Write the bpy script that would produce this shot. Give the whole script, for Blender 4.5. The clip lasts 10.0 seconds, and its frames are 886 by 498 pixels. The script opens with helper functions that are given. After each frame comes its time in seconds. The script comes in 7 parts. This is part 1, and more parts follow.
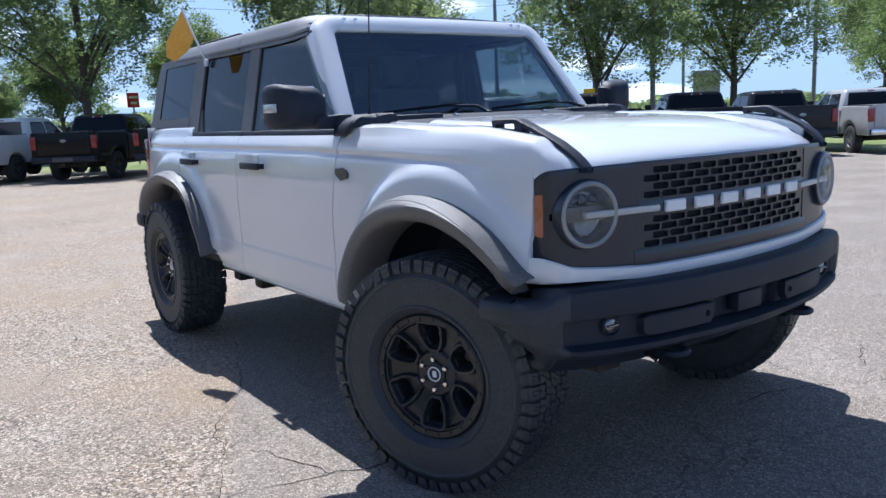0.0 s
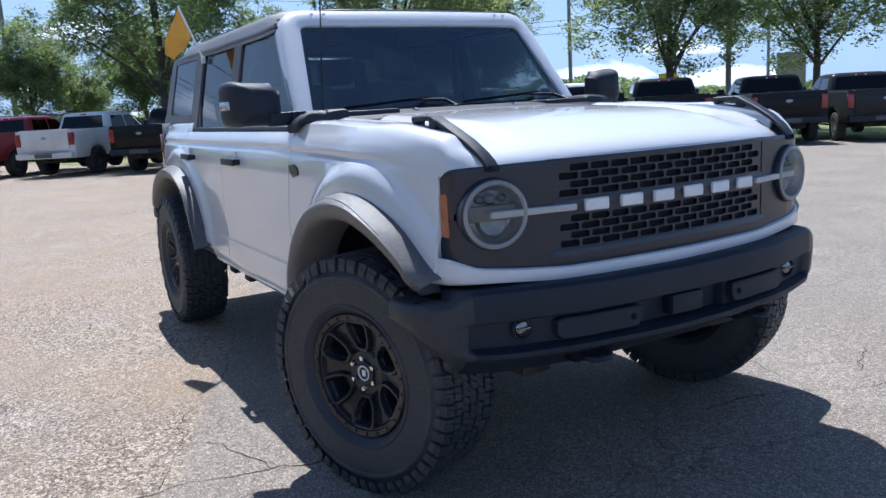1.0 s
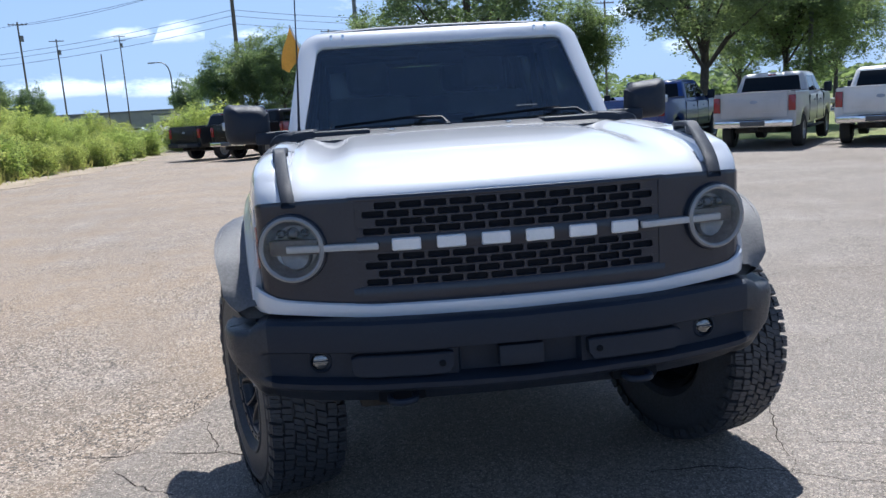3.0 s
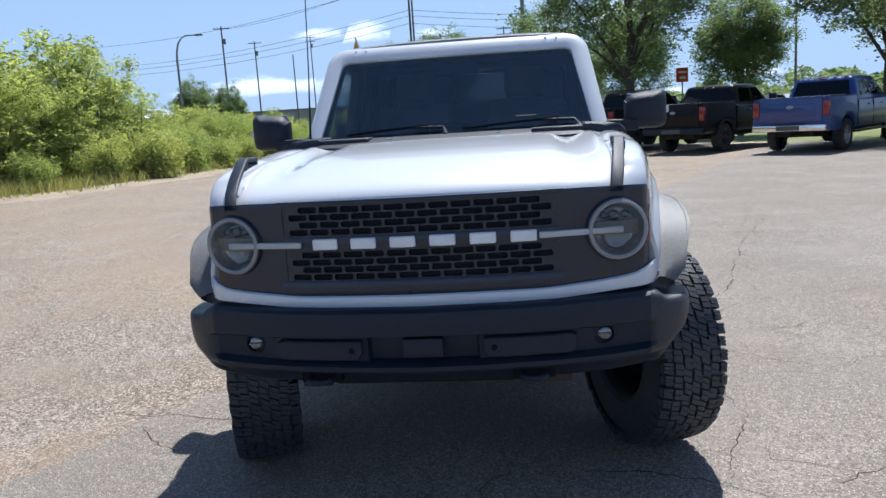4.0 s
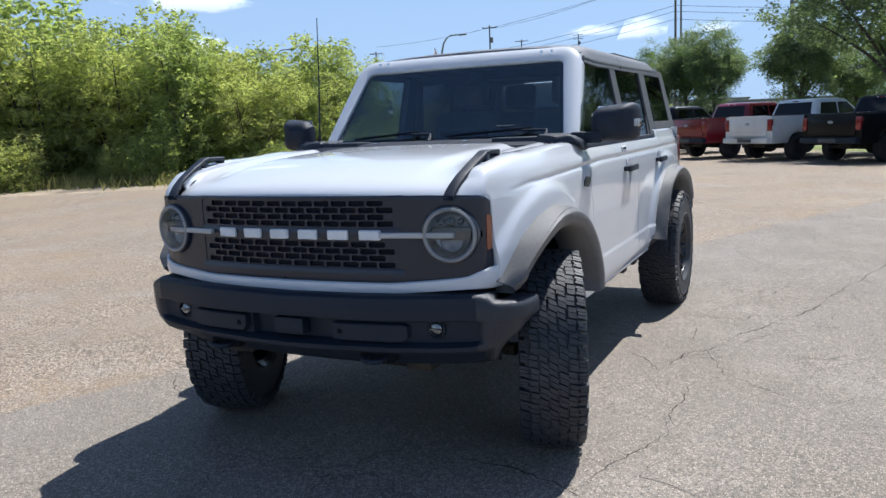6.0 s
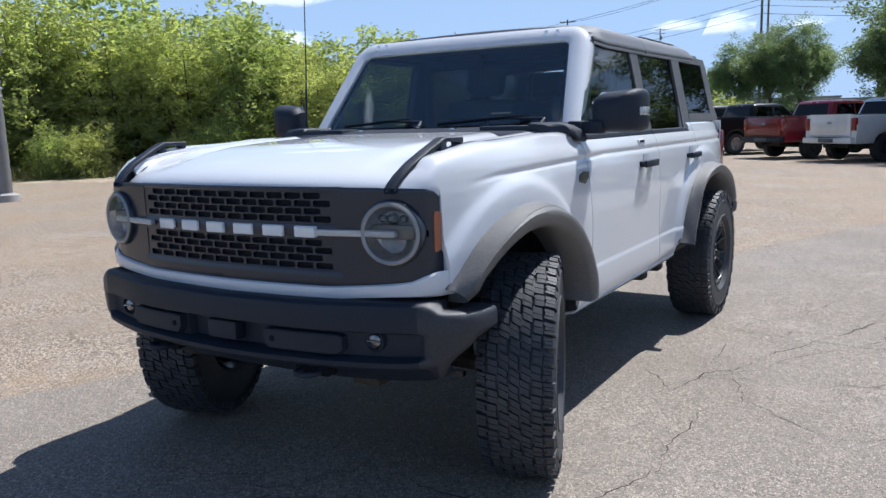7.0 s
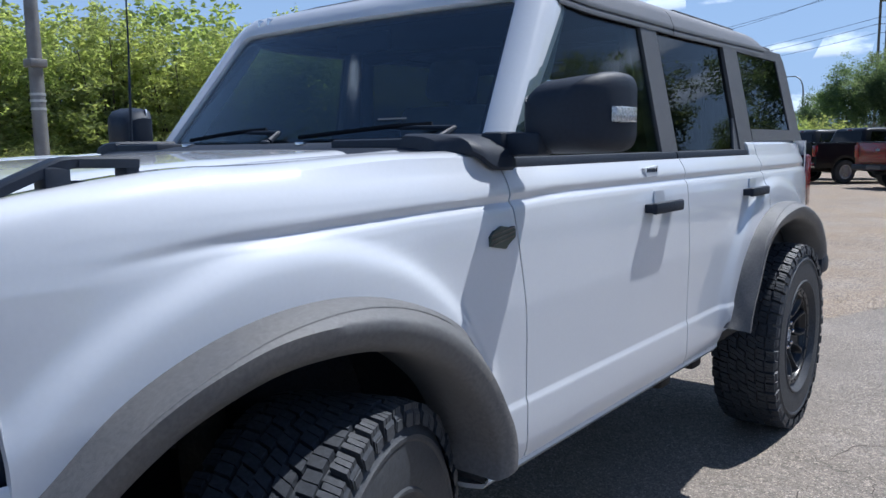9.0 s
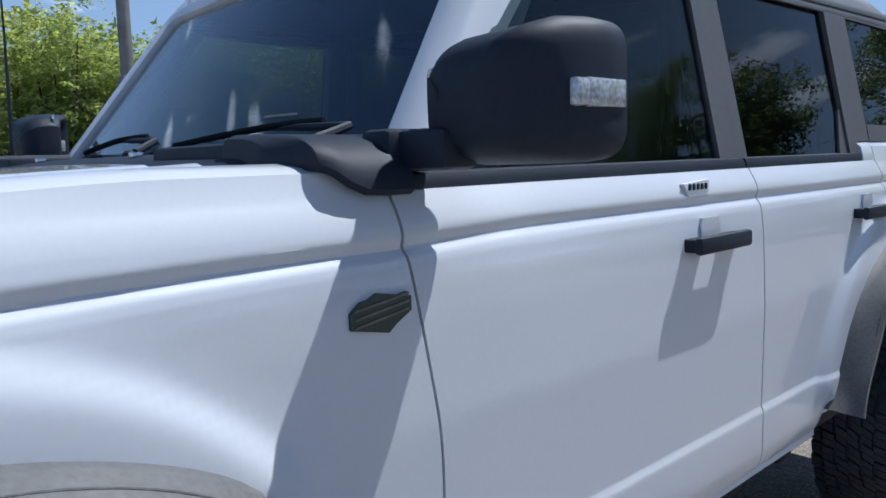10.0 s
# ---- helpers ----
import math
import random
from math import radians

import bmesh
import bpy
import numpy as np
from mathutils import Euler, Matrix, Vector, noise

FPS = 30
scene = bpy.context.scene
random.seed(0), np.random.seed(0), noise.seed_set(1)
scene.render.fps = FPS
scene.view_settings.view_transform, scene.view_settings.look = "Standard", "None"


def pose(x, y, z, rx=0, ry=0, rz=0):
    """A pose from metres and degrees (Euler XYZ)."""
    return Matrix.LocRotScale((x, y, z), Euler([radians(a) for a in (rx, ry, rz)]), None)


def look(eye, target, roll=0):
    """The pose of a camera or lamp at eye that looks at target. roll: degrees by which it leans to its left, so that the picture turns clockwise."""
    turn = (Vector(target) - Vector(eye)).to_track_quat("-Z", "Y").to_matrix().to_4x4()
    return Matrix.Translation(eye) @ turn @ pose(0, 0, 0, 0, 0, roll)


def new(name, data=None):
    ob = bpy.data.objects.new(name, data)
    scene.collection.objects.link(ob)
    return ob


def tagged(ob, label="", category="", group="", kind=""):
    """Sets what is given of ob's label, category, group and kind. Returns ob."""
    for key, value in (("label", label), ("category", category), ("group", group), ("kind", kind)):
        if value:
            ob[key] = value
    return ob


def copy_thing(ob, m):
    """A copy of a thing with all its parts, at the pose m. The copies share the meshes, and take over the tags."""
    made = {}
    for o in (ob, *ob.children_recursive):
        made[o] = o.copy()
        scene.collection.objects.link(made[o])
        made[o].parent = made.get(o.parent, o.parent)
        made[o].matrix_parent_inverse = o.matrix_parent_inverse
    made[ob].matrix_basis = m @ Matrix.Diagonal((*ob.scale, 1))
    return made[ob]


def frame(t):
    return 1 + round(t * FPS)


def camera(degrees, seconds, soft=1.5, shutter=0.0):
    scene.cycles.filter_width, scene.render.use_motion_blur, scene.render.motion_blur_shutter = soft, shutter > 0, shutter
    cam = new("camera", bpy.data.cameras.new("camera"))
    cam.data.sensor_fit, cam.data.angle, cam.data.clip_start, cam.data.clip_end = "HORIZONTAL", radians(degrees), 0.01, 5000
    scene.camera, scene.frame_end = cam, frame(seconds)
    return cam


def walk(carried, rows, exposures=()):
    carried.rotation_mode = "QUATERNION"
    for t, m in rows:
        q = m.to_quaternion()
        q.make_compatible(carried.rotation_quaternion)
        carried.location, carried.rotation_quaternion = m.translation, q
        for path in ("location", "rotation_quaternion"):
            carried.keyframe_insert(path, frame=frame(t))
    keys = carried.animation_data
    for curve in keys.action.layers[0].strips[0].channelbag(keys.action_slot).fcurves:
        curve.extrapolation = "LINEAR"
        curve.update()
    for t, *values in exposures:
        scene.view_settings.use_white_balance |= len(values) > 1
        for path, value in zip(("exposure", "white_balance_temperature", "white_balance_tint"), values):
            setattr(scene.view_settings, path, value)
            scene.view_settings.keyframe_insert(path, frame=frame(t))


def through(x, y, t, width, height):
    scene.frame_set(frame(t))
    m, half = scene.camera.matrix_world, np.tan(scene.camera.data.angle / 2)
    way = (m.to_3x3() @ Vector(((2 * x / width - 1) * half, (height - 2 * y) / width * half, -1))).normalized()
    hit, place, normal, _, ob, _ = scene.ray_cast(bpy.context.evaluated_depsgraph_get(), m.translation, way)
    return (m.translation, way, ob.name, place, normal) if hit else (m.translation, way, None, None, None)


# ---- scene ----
cam = camera(58.9, 10.0)
PATH = [
    (0, (-2.465, -2.268, 1.358), (-1.316, -0.666, 1.018), -2.5),
    (0.5, (-2.262, -2.457, 1.367), (-1.178, -0.812, 1.02), -3.0),
    (1, (-1.988, -2.527, 1.362), (-1.014, -0.818, 1.002), -3.3),
    (1.5, (-1.655, -2.646, 1.388), (-0.836, -0.859, 1.018), -3.6),
    (2, (-1.314, -2.903, 1.418), (-0.689, -1.04, 1.048), -3.7),
    (2.5, (-0.89, -2.967, 1.429), (-0.476, -1.045, 1.062), -3.6),
    (4, (0.421, -3.282, 1.453), (0.174, -1.326, 1.115), -3.7),
    (4.5, (0.844, -3.413, 1.459), (0.419, -1.486, 1.135), -3.4),
    (5, (1.219, -3.333, 1.441), (0.635, -1.446, 1.127), -3.3),
    (5.5, (1.64, -3.309, 1.425), (0.901, -1.476, 1.12), -3.0),
    (6, (1.944, -3.198, 1.434), (1.074, -1.425, 1.124), -2.5),
    (7.5, (2.164, -2.252, 1.352), (1.086, -0.596, 1.042), -1.3),
    (8, (2.072, -1.811, 1.346), (0.96, -0.175, 1.053), -1.0),
    (8.5, (2.024, -1.331, 1.34), (0.863, 0.275, 1.067), -0.8),
    (9, (1.904, -0.875, 1.34), (0.675, 0.681, 1.081), -0.8),
    (9.5, (1.85, -0.413, 1.334), (0.535, 1.073, 1.082), -1.1),
    (10, (1.686, -0.005, 1.329), (0.252, 1.37, 1.101), -1.7),
]
walk(cam, [(t, look(eye, target, roll)) for t, eye, target, roll in PATH],
     exposures=[(0, 0.74, 5270, 12), (2.5, 0.60, 5370, 11), (6, 0.56, 5570, 9), (7.5, 0.54, 5480, 11), (8.5, 0.43, 5370, 11), (10, 0.17, 5250, 9)])

# ---- daylight: high summer sun behind the vehicle, blue sky with low cumulus ----
SUN_WAY = Vector((0.17, 0.56, 1.0)).normalized()
SUN_ELEV = math.asin(SUN_WAY.z)
SUN_AZ = math.atan2(SUN_WAY.x, SUN_WAY.y)

world = bpy.data.worlds.new("sky")
scene.world = world
world.use_nodes = True
wn = world.node_tree.nodes
wl = world.node_tree.links
sky = wn.new("ShaderNodeTexSky")
sky.sky_type = "NISHITA"
sky.sun_disc = False
sky.sun_elevation = SUN_ELEV
sky.sun_rotation = SUN_AZ
sky.air_density, sky.dust_density, sky.ozone_density = 1.0, 0.8, 5.8
wn["Background"].inputs["Strength"].default_value = 0.061
wl.new(sky.outputs[0], wn["Background"].inputs["Color"])

sun = new("sun", bpy.data.lights.new("sun", "SUN"))
sun.data.energy = 5.2
sun.data.angle = radians(0.53)
sun.data.color = (1.0, 0.90, 0.76)
sun.matrix_world = look(SUN_WAY * 50, (0, 0, 0))


# ---- materials ----
def surface(name, colour, rough=0.5, metal=0.0, coat=0.0, second=None, scale=3.0, fine=120.0, grain=0.15, bump=0.0,
            bump_scale=300.0, specular=0.5, rough_spread=0.08, random=0.0):
    """A principled material with blotches at one scale, grain at a finer one, and relief."""
    m = bpy.data.materials.new(name)
    m.use_nodes = True
    n, l = m.node_tree.nodes, m.node_tree.links
    p = n["Principled BSDF"]
    at = n.new("ShaderNodeTexCoord")
    big = n.new("ShaderNodeTexNoise")
    big.inputs["Scale"].default_value, big.inputs["Detail"].default_value = scale, 4
    small = n.new("ShaderNodeTexNoise")
    small.inputs["Scale"].default_value, small.inputs["Detail"].default_value = fine, 3
    l.new(at.outputs["Object"], big.inputs["Vector"])
    l.new(at.outputs["Object"], small.inputs["Vector"])
    mix = n.new("ShaderNodeMix")
    mix.data_type = "RGBA"
    second = second or [c * 0.86 for c in colour]
    mix.inputs[6].default_value, mix.inputs[7].default_value = (*colour, 1), (*second, 1)
    ramp = n.new("ShaderNodeMapRange")
    ramp.inputs[1].default_value, ramp.inputs[2].default_value = 0.35, 0.7
    l.new(big.outputs[0], ramp.inputs[0])
    l.new(ramp.outputs[0], mix.inputs[0])
    tint = n.new("ShaderNodeMix")
    tint.data_type, tint.blend_type = "RGBA", "MULTIPLY"
    shade = n.new("ShaderNodeMapRange")
    shade.inputs[1].default_value, shade.inputs[2].default_value = 0.3, 0.7
    shade.inputs[3].default_value, shade.inputs[4].default_value = 1 - grain, 1 + grain
    l.new(small.outputs[0], shade.inputs[0])
    tint.inputs[0].default_value = 1
    l.new(mix.outputs[2], tint.inputs[6])
    l.new(shade.outputs[0], tint.inputs[7])
    last = tint.outputs[2]
    if random:
        info = n.new("ShaderNodeObjectInfo")
        vary = n.new("ShaderNodeMapRange")
        vary.inputs[3].default_value, vary.inputs[4].default_value = 1 - random, 1 + random
        l.new(info.outputs["Random"], vary.inputs[0])
        tone = n.new("ShaderNodeMix")
        tone.data_type, tone.blend_type = "RGBA", "MULTIPLY"
        tone.inputs[0].default_value = 1
        l.new(last, tone.inputs[6])
        l.new(vary.outputs[0], tone.inputs[7])
        last = tone.outputs[2]
    l.new(last, p.inputs["Base Color"])
    wear = n.new("ShaderNodeMapRange")
    wear.inputs[3].default_value, wear.inputs[4].default_value = max(rough - rough_spread, 0.02), min(rough + rough_spread, 1)
    l.new(big.outputs[0], wear.inputs[0])
    l.new(wear.outputs[0], p.inputs["Roughness"])
    p.inputs["Metallic"].default_value = metal
    p.inputs["Coat Weight"].default_value = coat
    p.inputs["Coat Roughness"].default_value = 0.04
    p.inputs["Specular IOR Level"].default_value = specular
    if bump:
        rise = n.new("ShaderNodeTexNoise")
        rise.inputs["Scale"].default_value, rise.inputs["Detail"].default_value = bump_scale, 3
        b = n.new("ShaderNodeBump")
        b.inputs["Strength"].default_value, b.inputs["Distance"].default_value = bump, 0.002
        l.new(at.outputs["Object"], rise.inputs["Vector"])
        l.new(rise.outputs[0], b.inputs["Height"])
        l.new(b.outputs[0], p.inputs["Normal"])
    return m


def glazing(name, tint, gloss=0.0, base=0.03, edge=0.85):
    """A pane that lets tinted light through and mirrors the sky by Fresnel."""
    m = bpy.data.materials.new(name)
    m.use_nodes = True
    n, l = m.node_tree.nodes, m.node_tree.links
    n.remove(n["Principled BSDF"])
    clear = n.new("ShaderNodeBsdfTransparent")
    clear.inputs[0].default_value = (*tint, 1)
    shine = n.new("ShaderNodeBsdfGlossy")
    shine.inputs["Roughness"].default_value = gloss
    shine.inputs["Color"].default_value = (0.95, 0.97, 1.0, 1)
    facing = n.new("ShaderNodeLayerWeight")
    facing.inputs["Blend"].default_value = 0.5
    fifth = n.new("ShaderNodeMath")
    fifth.operation = "POWER"
    fifth.inputs[1].default_value = 5.0
    l.new(facing.outputs["Facing"], fifth.inputs[0])
    fres = n.new("ShaderNodeMath")
    fres.operation = "MULTIPLY_ADD"
    fres.inputs[1].default_value, fres.inputs[2].default_value = edge, base
    l.new(fifth.outputs[0], fres.inputs[0])
    mix = n.new("ShaderNodeMixShader")
    l.new(fres.outputs[0], mix.inputs[0])
    l.new(clear.outputs[0], mix.inputs[1])
    l.new(shine.outputs[0], mix.inputs[2])
    l.new(mix.outputs[0], n["Material Output"].inputs[0])
    return m


def foliage(name, dark, light, through, spread=0.0):
    """Leaves: every leaf and every plant its own green, some sun shining through."""
    m = bpy.data.materials.new(name)
    m.use_nodes = True
    n, l = m.node_tree.nodes, m.node_tree.links
    p = n["Principled BSDF"]
    geo = n.new("ShaderNodeNewGeometry")
    at = n.new("ShaderNodeTexCoord")
    big = n.new("ShaderNodeTexNoise")
    big.inputs["Scale"].default_value = 0.6
    l.new(at.outputs["Object"], big.inputs["Vector"])
    add = n.new("ShaderNodeMath")
    add.operation = "MULTIPLY_ADD"
    add.inputs[1].default_value, add.inputs[2].default_value = 0.60, -0.42
    l.new(geo.outputs["Random Per Island"], add.inputs[0])
    both = n.new("ShaderNodeMath")
    both.operation, both.use_clamp = "MULTIPLY_ADD", True
    both.inputs[1].default_value = 1.35
    l.new(big.outputs[0], both.inputs[0])
    l.new(add.outputs[0], both.inputs[2])
    mix = n.new("ShaderNodeMix")
    mix.data_type = "RGBA"
    mix.inputs[6].default_value, mix.inputs[7].default_value = (*dark, 1), (*light, 1)
    l.new(both.outputs[0], mix.inputs[0])
    info = n.new("ShaderNodeObjectInfo")
    vary = n.new("ShaderNodeMapRange")
    vary.inputs[4].default_value = spread
    l.new(info.outputs["Random"], vary.inputs[0])
    plant = n.new("ShaderNodeMix")
    plant.data_type, plant.blend_type = "RGBA", "MULTIPLY"
    plant.inputs[7].default_value = (0.60, 0.76, 0.66, 1)
    l.new(vary.outputs[0], plant.inputs[0])
    l.new(mix.outputs[2], plant.inputs[6])
    mix = plant
    l.new(mix.outputs[2], p.inputs["Base Color"])
    p.inputs["Roughness"].default_value = 0.55
    p.inputs["Specular IOR Level"].default_value = 0.3
    glow = n.new("ShaderNodeBsdfTranslucent")
    bright = n.new("ShaderNodeMix")
    bright.data_type, bright.blend_type = "RGBA", "MULTIPLY"
    bright.inputs[0].default_value = 1
    bright.inputs[7].default_value = (1.6, 1.6, 0.8, 1)
    l.new(mix.outputs[2], bright.inputs[6])
    l.new(bright.outputs[2], glow.inputs[0])
    ms = n.new("ShaderNodeMixShader")
    ms.inputs[0].default_value = through
    l.new(p.outputs[0], ms.inputs[1])
    l.new(glow.outputs[0], ms.inputs[2])
    l.new(ms.outputs[0], n["Material Output"].inputs[0])
    return m


def asphalt(name):
    """Old sun-bleached asphalt: warm older lane and greyer newer lane on either side of a seam, bare aggregate, stains."""
    m = bpy.data.materials.new(name)
    m.use_nodes = True
    n, l = m.node_tree.nodes, m.node_tree.links
    p = n["Principled BSDF"]
    geo = n.new("ShaderNodeNewGeometry")

    def noise_at(scale, detail, rough=0.6):
        t = n.new("ShaderNodeTexNoise")
        t.inputs["Scale"].default_value, t.inputs["Detail"].default_value, t.inputs["Roughness"].default_value = scale, detail, rough
        l.new(geo.outputs["Position"], t.inputs["Vector"])
        return t.outputs[0]

    def ranged(v, a, b, c, d):
        r = n.new("ShaderNodeMapRange")
        for i, x in enumerate((a, b, c, d)):
            r.inputs[i + 1].default_value = x
        l.new(v, r.inputs[0])
        return r.outputs[0]

    def mixed(f, a, b, how="MIX"):
        x = n.new("ShaderNodeMix")
        x.data_type, x.blend_type = "RGBA", how
        for socket, value in ((x.inputs[0], f), (x.inputs[6], a), (x.inputs[7], b)):
            if isinstance(value, tuple):
                socket.default_value = (*value, 1)
            elif isinstance(value, (int, float)):
                socket.default_value = value
            else:
                l.new(value, socket)
        return x.outputs[2]

    # side of the seam: x - 0.412 y + 1.75, wandering a little
    sep = n.new("ShaderNodeVectorMath")
    sep.operation = "DOT_PRODUCT"
    sep.inputs[1].default_value = (0.925, -0.381, 0)
    l.new(geo.outputs["Position"], sep.inputs[0])
    side = n.new("ShaderNodeMath")
    side.operation = "MULTIPLY_ADD"
    side.inputs[1].default_value, side.inputs[2].default_value = 0.35, 1.44
    l.new(noise_at(2.5, 4), side.inputs[0])
    whole = n.new("ShaderNodeMath")
    whole.operation = "ADD"
    l.new(sep.outputs["Value"], whole.inputs[0])
    l.new(side.outputs[0], whole.inputs[1])
    lane = ranged(whole.outputs[0], -0.03, 0.03, 0, 1)
    base = mixed(lane, (0.278, 0.212, 0.146), (0.218, 0.196, 0.172))
    base = mixed(ranged(noise_at(0.35, 5), 0.42, 0.64, 0, 0.7), base, (0.205, 0.175, 0.145))
    base = mixed(ranged(noise_at(1.1, 7, 0.72), 0.50, 0.68, 0, 0.75), base, (0.29, 0.262, 0.235))
    base = mixed(ranged(noise_at(9.0, 5, 0.7), 0.55, 0.75, 0, 0.45), base, (0.15, 0.135, 0.12))
    chips = n.new("ShaderNodeTexVoronoi")
    chips.inputs["Scale"].default_value = 85
    l.new(geo.outputs["Position"], chips.inputs["Vector"])
    bits = n.new("ShaderNodeSeparateColor")
    l.new(chips.outputs["Color"], bits.inputs[0])
    patch = ranged(noise_at(0.9, 4), 0.36, 0.56, 0.15, 1)
    old = n.new("ShaderNodeMath")
    old.operation = "MULTIPLY"
    l.new(patch, old.inputs[0])
    l.new(ranged(lane, 0, 1, 1.0, 0.4), old.inputs[1])
    worn = old.outputs[0]
    chip = n.new("ShaderNodeMath")
    chip.operation = "MULTIPLY"
    l.new(worn, chip.inputs[0])
    l.new(ranged(bits.outputs[0], 0.60, 0.70, 0, 0.9), chip.inputs[1])
    base = mixed(chip.outputs[0], base, (0.46, 0.39, 0.32))
    pit = n.new("ShaderNodeMath")
    pit.operation = "MULTIPLY"
    l.new(worn, pit.inputs[0])
    l.new(ranged(bits.outputs[1], 0.66, 0.76, 0, 0.9), pit.inputs[1])
    base = mixed(pit.outputs[0], base, (0.09, 0.08, 0.07))
    stone = n.new("ShaderNodeTexVoronoi")
    stone.inputs["Scale"].default_value = 210
    l.new(geo.outputs["Position"], stone.inputs["Vector"])
    grit = n.new("ShaderNodeSeparateColor")
    l.new(stone.outputs["Color"], grit.inputs[0])
    base = mixed(0.9, base, mixed(grit.outputs[1], (0.52, 0.51, 0.50), (1.36, 1.35, 1.33)), "MULTIPLY")
    pebble = n.new("ShaderNodeTexVoronoi")
    pebble.inputs["Scale"].default_value = 105
    l.new(geo.outputs["Position"], pebble.inputs["Vector"])
    kind = n.new("ShaderNodeSeparateColor")
    l.new(pebble.outputs["Color"], kind.inputs[0])
    for channel, a0, a1, tone in ((0, 0.76, 0.80, (0.58, 0.50, 0.42)), (1, 0.80, 0.84, (0.075, 0.068, 0.06))):
        dot = n.new("ShaderNodeMath")
        dot.operation = "MULTIPLY"
        l.new(ranged(pebble.outputs["Distance"], 0.26, 0.40, 0.85, 0.0), dot.inputs[0])
        l.new(ranged(kind.outputs[channel], a0, a1, 0, 1), dot.inputs[1])
        base = mixed(dot.outputs[0], base, tone)
    l.new(base, p.inputs["Base Color"])
    l.new(ranged(noise_at(0.6, 4), 0.3, 0.7, 0.62, 0.9), p.inputs["Roughness"])
    p.inputs["Specular IOR Level"].default_value = 0.2
    # hair cracks in the worn parts
    wander = n.new("ShaderNodeVectorMath")
    wander.operation = "MULTIPLY_ADD"
    wander.inputs[1].default_value = (0.5, 0.5, 0.0)
    twist = n.new("ShaderNodeTexNoise")
    twist.inputs["Scale"].default_value, twist.inputs["Detail"].default_value = 3.0, 6
    l.new(geo.outputs["Position"], twist.inputs["Vector"])
    l.new(twist.outputs["Color"], wander.inputs[0])
    l.new(geo.outputs["Position"], wander.inputs[2])
    web = n.new("ShaderNodeTexVoronoi")
    web.feature = "DISTANCE_TO_EDGE"
    web.inputs["Scale"].default_value = 1.5
    l.new(wander.outputs[0], web.inputs["Vector"])
    hair = n.new("ShaderNodeMath")
    hair.operation = "MULTIPLY"
    l.new(ranged(web.outputs["Distance"], 0.002, 0.008, 0.5, 0.0), hair.inputs[0])
    l.new(ranged(noise_at(0.45, 3), 0.50, 0.60, 0, 1), hair.inputs[1])
    base = mixed(hair.outputs[0], base, (0.045, 0.040, 0.035))
    l.new(base, p.inputs["Base Color"])
    b = n.new("ShaderNodeBump")
    b.inputs["Strength"].default_value, b.inputs["Distance"].default_value = 0.7, 0.004
    l.new(stone.outputs["Distance"], b.inputs["Height"])
    b2 = n.new("ShaderNodeBump")
    b2.inputs["Strength"].default_value, b2.inputs["Distance"].default_value = 0.5, 0.02
    l.new(noise_at(14, 6), b2.inputs["Height"])
    l.new(b.outputs[0], b2.inputs["Normal"])
    l.new(b2.outputs[0], p.inputs["Normal"])
    return m


PAINT = surface("white_paint", (0.598, 0.618, 0.655), 0.42, coat=1.0, second=(0.585, 0.605, 0.643), scale=1.5, grain=0.012, specular=0.2, rough_spread=0.03)
TRIM = surface("moulded_black_plastic", (0.012, 0.018, 0.031), 0.56, second=(0.015, 0.021, 0.034), scale=6, specular=0.30, grain=0.10, bump=0.25, bump_scale=900)
# bumper ends: same plastic as the bumper, lightened for the sun on top
BUMPEREND = surface("sunlit_bumper_plastic", (0.025, 0.029, 0.038), 0.42, second=(0.033, 0.036, 0.044), scale=5, grain=0.2, bump=0.4, bump_scale=900, specular=0.4)
# flare plastic with the brightness of its sunlit top put into the base
FLARE = surface("sunlit_flare_plastic", (0.100, 0.101, 0.106), 0.48, second=(0.124, 0.121, 0.118), scale=5, grain=0.18, bump=0.5, bump_scale=900)
GLOSS = surface("satin_black_grille", (0.013, 0.018, 0.031), 0.30, coat=0.3, second=(0.017, 0.023, 0.038), grain=0.1, specular=0.35)
BOWL = surface("dim_reflector_bowl", (0.34, 0.35, 0.36), 0.3, metal=0.7, grain=0.2, fine=60)
RING = surface("grey_ring_lens", (0.27, 0.275, 0.28), 0.4, coat=0.2, grain=0.05)
HOLEBACK = surface("grille_hole_shade", (0.006, 0.008, 0.013), 0.6, grain=0.2, specular=0.1)
FOG = surface("fog_lamp_glass", (0.20, 0.21, 0.22), 0.15, metal=0.8, coat=0.6, grain=0.5, fine=90)
# near-black for real black parts, and as shade painted into hollows
VOID = surface("black_parts_and_hollow_shade", (0.009, 0.011, 0.015), 0.9, specular=0.1)
LINER = surface("felted_arch_liner", (0.030, 0.034, 0.043), 0.9, second=(0.042, 0.044, 0.05), scale=6, grain=0.2, specular=0.15)
RUBBER = surface("tyre_rubber", (0.027, 0.031, 0.039), 0.60, second=(0.037, 0.041, 0.048), scale=7, grain=0.35, bump=0.4, bump_scale=400)
RIM = surface("black_alloy", (0.012, 0.0135, 0.018), 0.33, coat=0.2, second=(0.011, 0.013, 0.017), grain=0.12, specular=0.35)
CHROME = surface("bright_metal", (0.75, 0.75, 0.76), 0.16, metal=1.0, grain=0.05)
STEEL = surface("dull_steel", (0.22, 0.21, 0.20), 0.55, metal=0.7, second=(0.14, 0.11, 0.09), scale=12)
UNDER = surface("underbody", (0.022, 0.021, 0.02), 0.85, second=(0.06, 0.05, 0.04), scale=8, grain=0.3, specular=0.25)
